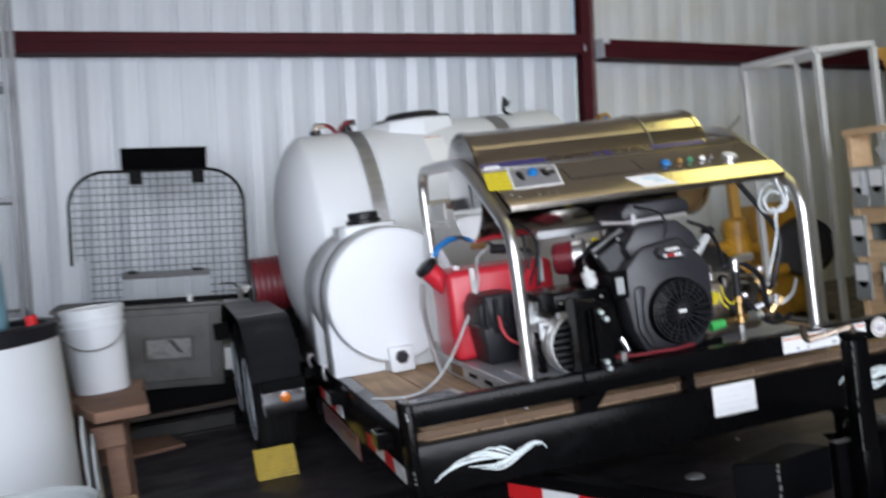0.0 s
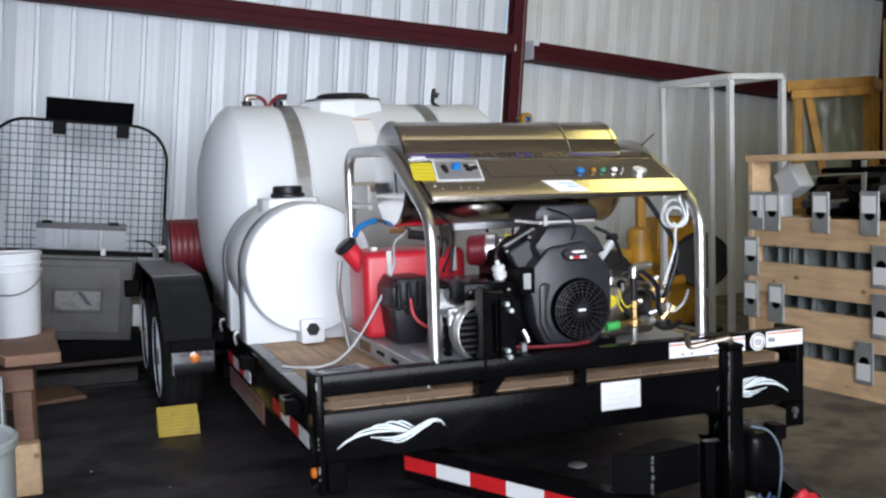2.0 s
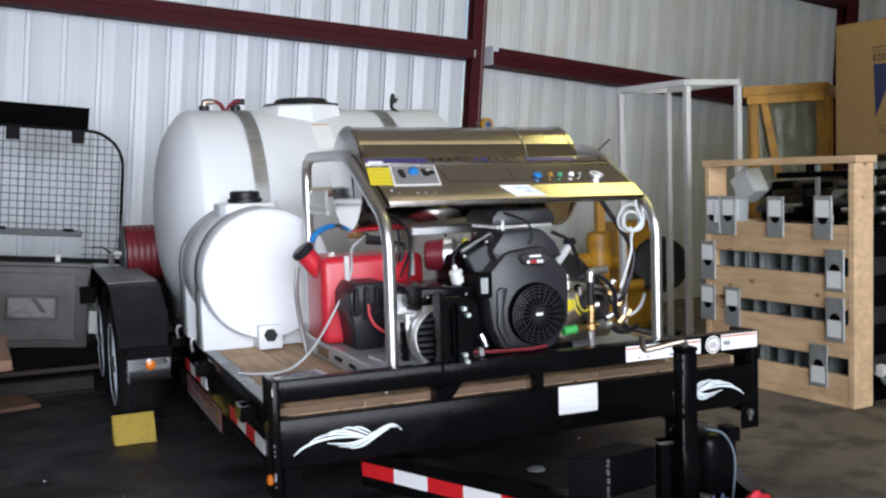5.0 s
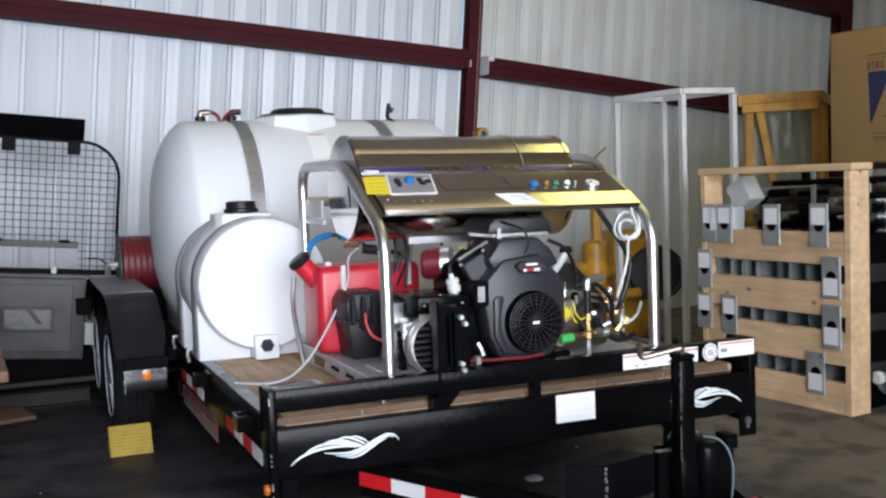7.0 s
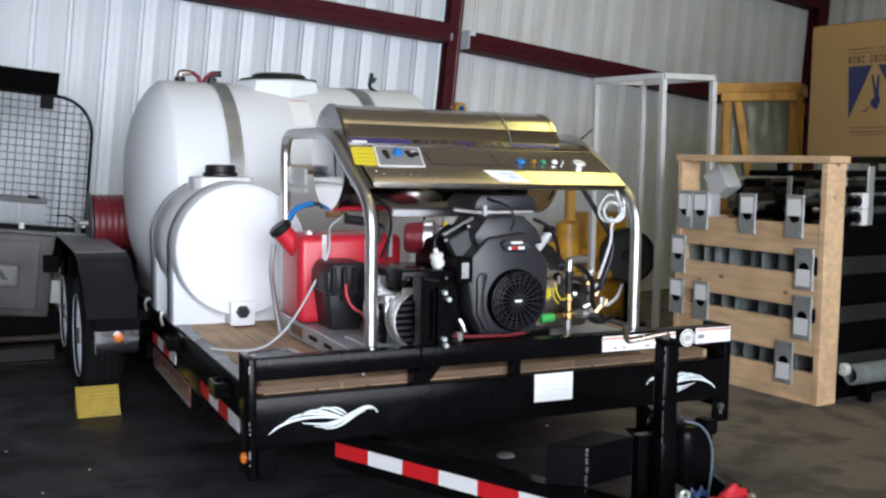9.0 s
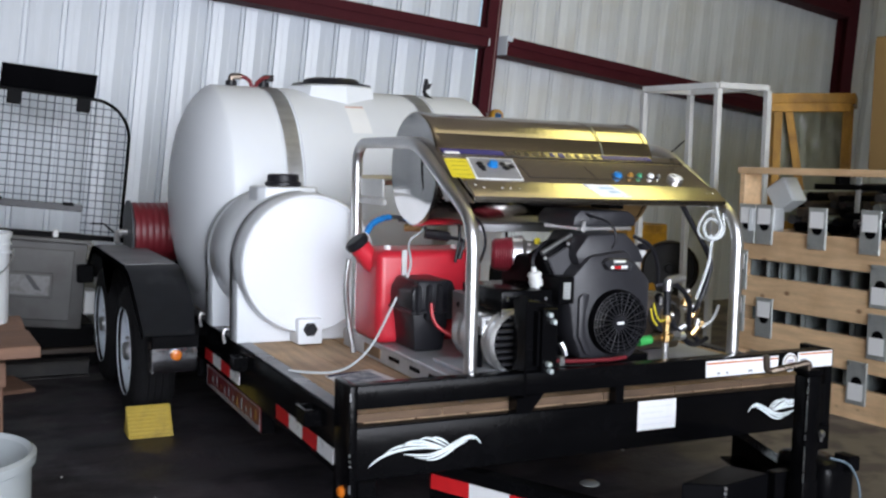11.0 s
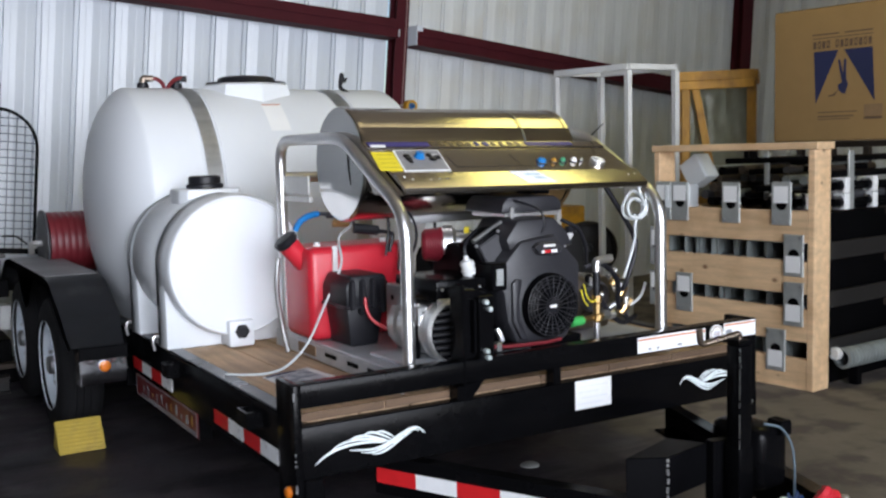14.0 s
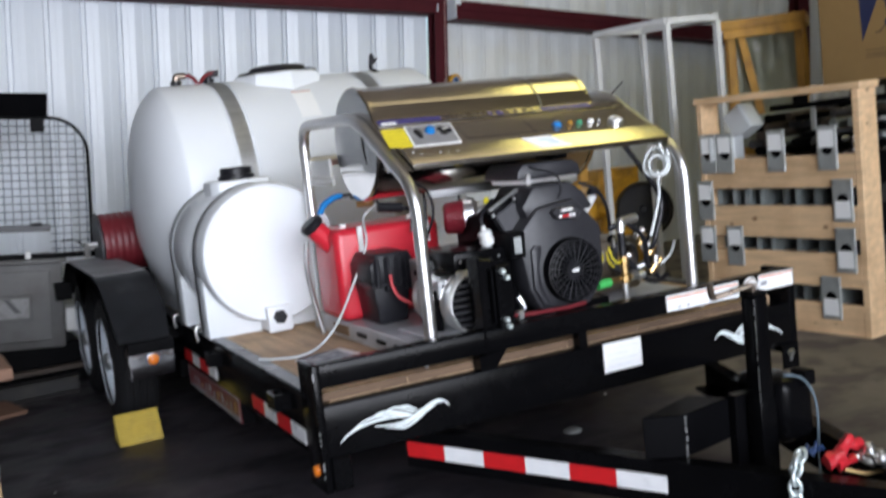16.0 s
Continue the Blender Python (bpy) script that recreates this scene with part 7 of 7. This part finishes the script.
MESH_WIRE = mat("mesh_wire", (0.06, 0.075, 0.10), 0.5, vary=0.2, spec=0.2)
mg = thing("mesh_guard", (-0.64, 3.42, 0.76), "black-framed wire mesh cab guard with a solid visor", "guard")
gx0, gx1, gz0, gz1, gr = -1.180, -0.160, 0.775, 1.572, 0.21
arcL = [(gx0 + gr - gr * math.cos(a), 3.42, gz1 - gr + gr * math.sin(a)) for a in [math.pi / 2 * k / 10 for k in range(11)]]
arcR = [(gx1 - gr + gr * math.sin(a), 3.42, gz1 - gr + gr * math.cos(a)) for a in [math.pi / 2 * k / 10 for k in range(11)]]
part("hoop", leant(sweep([(gx0, 3.42, 1.02)] + arcL + arcR + [(gx1, 3.42, gz0)], 0.0095, 8)), BLACK_METAL, mg)
part("base_bar", leant(bx(gx0 + 0.12, gx1 + 0.02, 3.405, 3.435, gz0 - 0.008, gz0 + 0.022, 0.003)), BLACK_METAL, mg)
part("visor", leant(prism([(3.405, 1.585), (3.345, 1.705), (3.337, 1.703), (3.397, 1.581), (3.38, 1.575), (3.38, 1.569), (3.412, 1.569), (3.412, 1.585)], "x", -0.870, -0.372)), BLACK_METAL, mg, "solid black visor")
for x in (-0.80, -0.435):
    part("visor_tab", leant(bx(x - 0.03, x + 0.045, 3.402, 3.412, 1.49, 1.605, 0.003)), BLACK_METAL, mg)
part("lower_bar", leant(bx(-0.90, -0.385, 3.40, 3.425, 0.925, 0.965, 0.004)), DARK_GREY, mg)
for x in (-0.84, -0.46):
    part("bar_clip", leant(bx(x - 0.03, x + 0.03, 3.392, 3.3995, 0.955, 0.975, 0.003)), BLACK_METAL, mg)
part("pull_rod", leant(sweep([(-0.33, 3.40, 0.865), (-0.26, 3.40, 0.868), (-0.20, 3.40, 0.825)], 0.006, 6)), BLACK_METAL, mg)


def hoop_top(x):
    if x < gx0 + gr:
        return gz1 - gr + math.sqrt(max(0, gr ** 2 - (gx0 + gr - x) ** 2))
    if x > gx1 - gr:
        return gz1 - gr + math.sqrt(max(0, gr ** 2 - (x - gx1 + gr) ** 2))
    return gz1


x = gx0 + 0.03
while x < gx1 - 0.01:
    z0 = 0.965 if -0.90 < x < -0.385 else gz0 + 0.02 if x > gx0 + 0.09 else 1.05
    part("wire", leant(sweep([(x, 3.42, z0), (x, 3.42, hoop_top(x))], 0.0028, 5)), MESH_WIRE, mg)
    x += 0.044
z = gz0 + 0.045
while z < gz1 - 0.01:
    dx = 0 if z < gz1 - gr else gr - math.sqrt(max(0, gr ** 2 - (z - gz1 + gr) ** 2))
    runs = [(gx0 + dx + (0.10 if z < 1.05 else 0), gx1 - dx)] if z > 0.965 else [(gx0 + 0.10, -0.90), (-0.385, gx1)]
    for xa, xb in runs:
        part("wire", leant(sweep([(xa, 3.423, z), (xb, 3.423, z)], 0.0028, 5)), MESH_WIRE, mg)
    z += 0.044
part("latch", leant(bx(gx1 - 0.03, gx1 + 0.012, 3.39, 3.43, 0.80, 0.835, 0.005)), CHROME, mg, "bright latch")
part("latch_tab", leant(bx(-0.53, -0.50, 3.39, 3.425, 0.77, 0.815, 0.004)), WHITE_FRAME, mg)

# ---- drums, pail and bench at the left ----
def pail(name, at, r, h, label, category):
    """A lidded pail with two ribs under its lid."""
    ob = thing(name, at, label, category)
    prof = [(0, 0.0), (r * 0.88, 0.0), (r * 0.90, 0.006), (r * 0.97, h * 0.76), (r * 1.03, h * 0.765), (r * 1.03, h * 0.79), (r * 0.98, h * 0.795), (r * 0.98, h * 0.85), (r * 1.04, h * 0.855), (r * 1.04, h * 0.875), (r * 1.0, h * 0.88), (r * 1.0, h * 0.94)]
    part("body", lathe(prof + [(0, h * 0.94)], at, "z", 40), POLY, ob)
    part("lid", lathe([(0, h * 0.942), (r * 1.05, h * 0.942), (r * 1.06, h * 0.99), (r * 1.02, h), (r * 0.95, h), (r * 0.93, h * 0.975), (0, h * 0.975)], at, "z", 40), POLY, ob)
    return ob


pl = pail("pail", (-0.959, 1.62, 0.5655), 0.128, 0.360, "white plastic pail with a lid and wire handle on the bench", "pail")
hd = [(-0.959 + 0.136 * math.cos(a), 1.62 - 0.05 - 0.09 * math.sin(a), 0.86 - 0.11 * math.sin(a)) for a in [math.pi * k / 16 for k in range(17)]]
part("handle", sweep(hd, 0.003, 6), STEEL, pl, "thin wire handle")

DX, DY = -1.33, 0.98
drum_ = thing("white_drum", (DX, DY, 0), "white plastic drum with a black lid and rim", "drum")
part("shell", lathe([(0, 0), (0.27, 0), (0.285, 0.02), (0.293, 0.30), (0.296, 0.55), (0.292, 0.865), (0.285, 0.89), (0.27, 0.89), (0.268, 0.5), (0.25, 0.03), (0, 0.03)], (DX, DY, 0), "z", 48), POLY, drum_)
part("rim", lathe([(0.286, 0.880), (0.296, 0.885), (0.298, 0.933), (0.285, 0.943), (0.262, 0.938), (0.255, 0.922), (0, 0.922), (0, 0.895), (0.286, 0.895)], (DX, DY, 0), "z", 48), BLACK_PLASTIC, drum_, "black lid and rim")
jug = thing("plastic_jug", (DX - 0.035, DY + 0.07, 0.923), "white and pale blue plastic jug standing on the drum", "jug")
part("lower_body", lathe([(0, 0), (0.145, 0), (0.155, 0.012), (0.160, 0.245), (0, 0.245)], (DX - 0.035, DY + 0.07, 0.923), "z", 36), mat("pale_blue_plastic", (0.20, 0.42, 0.56), 0.4, vary=0.1, scale=4), jug, "pale blue lower half")
part("upper_body", lathe([(0, 0.2455), (0.160, 0.2455), (0.166, 0.41), (0.155, 0.45), (0.11, 0.465), (0, 0.465)], (DX - 0.035, DY + 0.07, 0.923), "z", 36), POLY, jug)
solid("bottle_cap", lathe([(0, 0), (0.022, 0), (0.022, 0.035), (0.018, 0.042), (0, 0.042)], (DX + 0.20, DY + 0.06, 0.9225), "z", 14), RED_TAPE, "small red cap lying on the drum lid", "cap")
nd = thing("white_bin", (-1.080, -0.25, 0), "open white plastic bin with a rolled rim", "bin")
part("shell", lathe([(0, 0), (0.180, 0), (0.188, 0.01), (0.200, 0.53), (0.209, 0.535), (0.211, 0.556), (0.202, 0.563), (0.193, 0.553), (0.180, 0.02), (0, 0.02)], (-1.080, -0.25, 0), "z", 48), POLY_DIM, nd)
for x, y, h, d in ((-1.018, 0.96, 0.565, 0.17), (-0.992, 1.00, 0.485, 0.15)):
    arch = [(y, 0.0), (y + d, 0.0), (y + d, h * 0.72), (y + d * 0.85, h * 0.90), (y + d * 0.5, h), (y + d * 0.15, h * 0.90), (y, h * 0.72)]
    solid("plastic_offcut", prism(arch, "x", x, x + 0.012, 0.003), POLY_DIM, "pale rounded plastic offcut standing beside the drum", "offcut", "plastic offcuts")

bench = thing("plank_bench", (-0.92, 1.40, 0), "rough bench of stacked weathered planks", "bench")
part("top_plank", prism([(-0.965, 1.03), (-0.765, 1.04), (-0.782, 1.40), (-1.06, 1.40), (-1.04, 1.27)], "z", 0.522, 0.5645, 0.004), OLD_WOOD, bench)
part("top_plank", bx(-1.13, -0.79, 1.404, 1.79, 0.521, 0.5635, 0.004), OLD_WOOD, bench)
part("packing_block", bx(-0.940, -0.865, 1.24, 1.74, 0.489, 0.520, 0.004), OLD_WOOD, bench)
part("packing_block", bx(-1.0, -0.873, 1.17, 1.74, 0.398, 0.487, 0.004), OLD_WOOD, bench)
for x, y in ((-0.958, 1.21), (-0.958, 1.63), (-1.10, 1.68)):
    part("leg", bx(x, x + 0.075, y, y + 0.08, 0.0, 0.397 if x > -1 else 0.520, 0.004), OLD_WOOD, bench)
solid("wood_stub", bx(-0.965, -0.862, 1.08, 1.155, 0.0, 0.205, 0.006), PINE, "short pale timber offcut standing before the bench", "timber")
solid("loose_board", bx(-0.7, 0.0, -0.24, 0.24, 0.0, 0.022, 0.003, m=Matrix.Translation((-0.72, 3.08, 0)) @ Matrix.Rotation(radians(14), 4, "Z")), OLD_WOOD, "loose brown board lying on the floor", "board")

sh = thing("shelf_unit", (-1.6, 2.62, 0), "grey metal shelf unit near the wall", "shelf")
L0 = Matrix.Translation((-1.405, 2.62, 0)) @ Matrix.Rotation(radians(4.4), 4, "Y")
for x in (-0.55, 0.0):
    for y in (-0.15, 0.15):
        part("post", bx(x - 0.014, x + 0.014, y - 0.014, y + 0.014, 0.02, 2.7, 0.003, m=L0), SHELF_GREY, sh)
for k in range(4):
    part("shelf_board", bx(-0.535, -0.015, -0.136, 0.136, 0.30 + 0.575 * k, 0.328 + 0.575 * k, 0.003, m=L0), SHELF_GREY, sh)

# grit and paint flecks lying on the floor
grit = bmesh.new()
grit_rng = random.Random(21)
for k in range(16):
    x, y, r_ = grit_rng.uniform(-1.0, 1.6), grit_rng.uniform(-1.0, 1.5), grit_rng.uniform(0.003, 0.009)
    if -0.4 < x < 0.0 and y > 1.4:
        continue
    lathe([(0, 0.0), (r_, 0.0), (r_ * 0.7, r_ * 0.5), (0, r_ * 0.6)], (x, y, 0.0005), "z", 5, grit)
solid("floor_grit", grit, WHITE_FRAME, "scattered pale grit and paint flecks on the floor", "grit", kind="stuff")
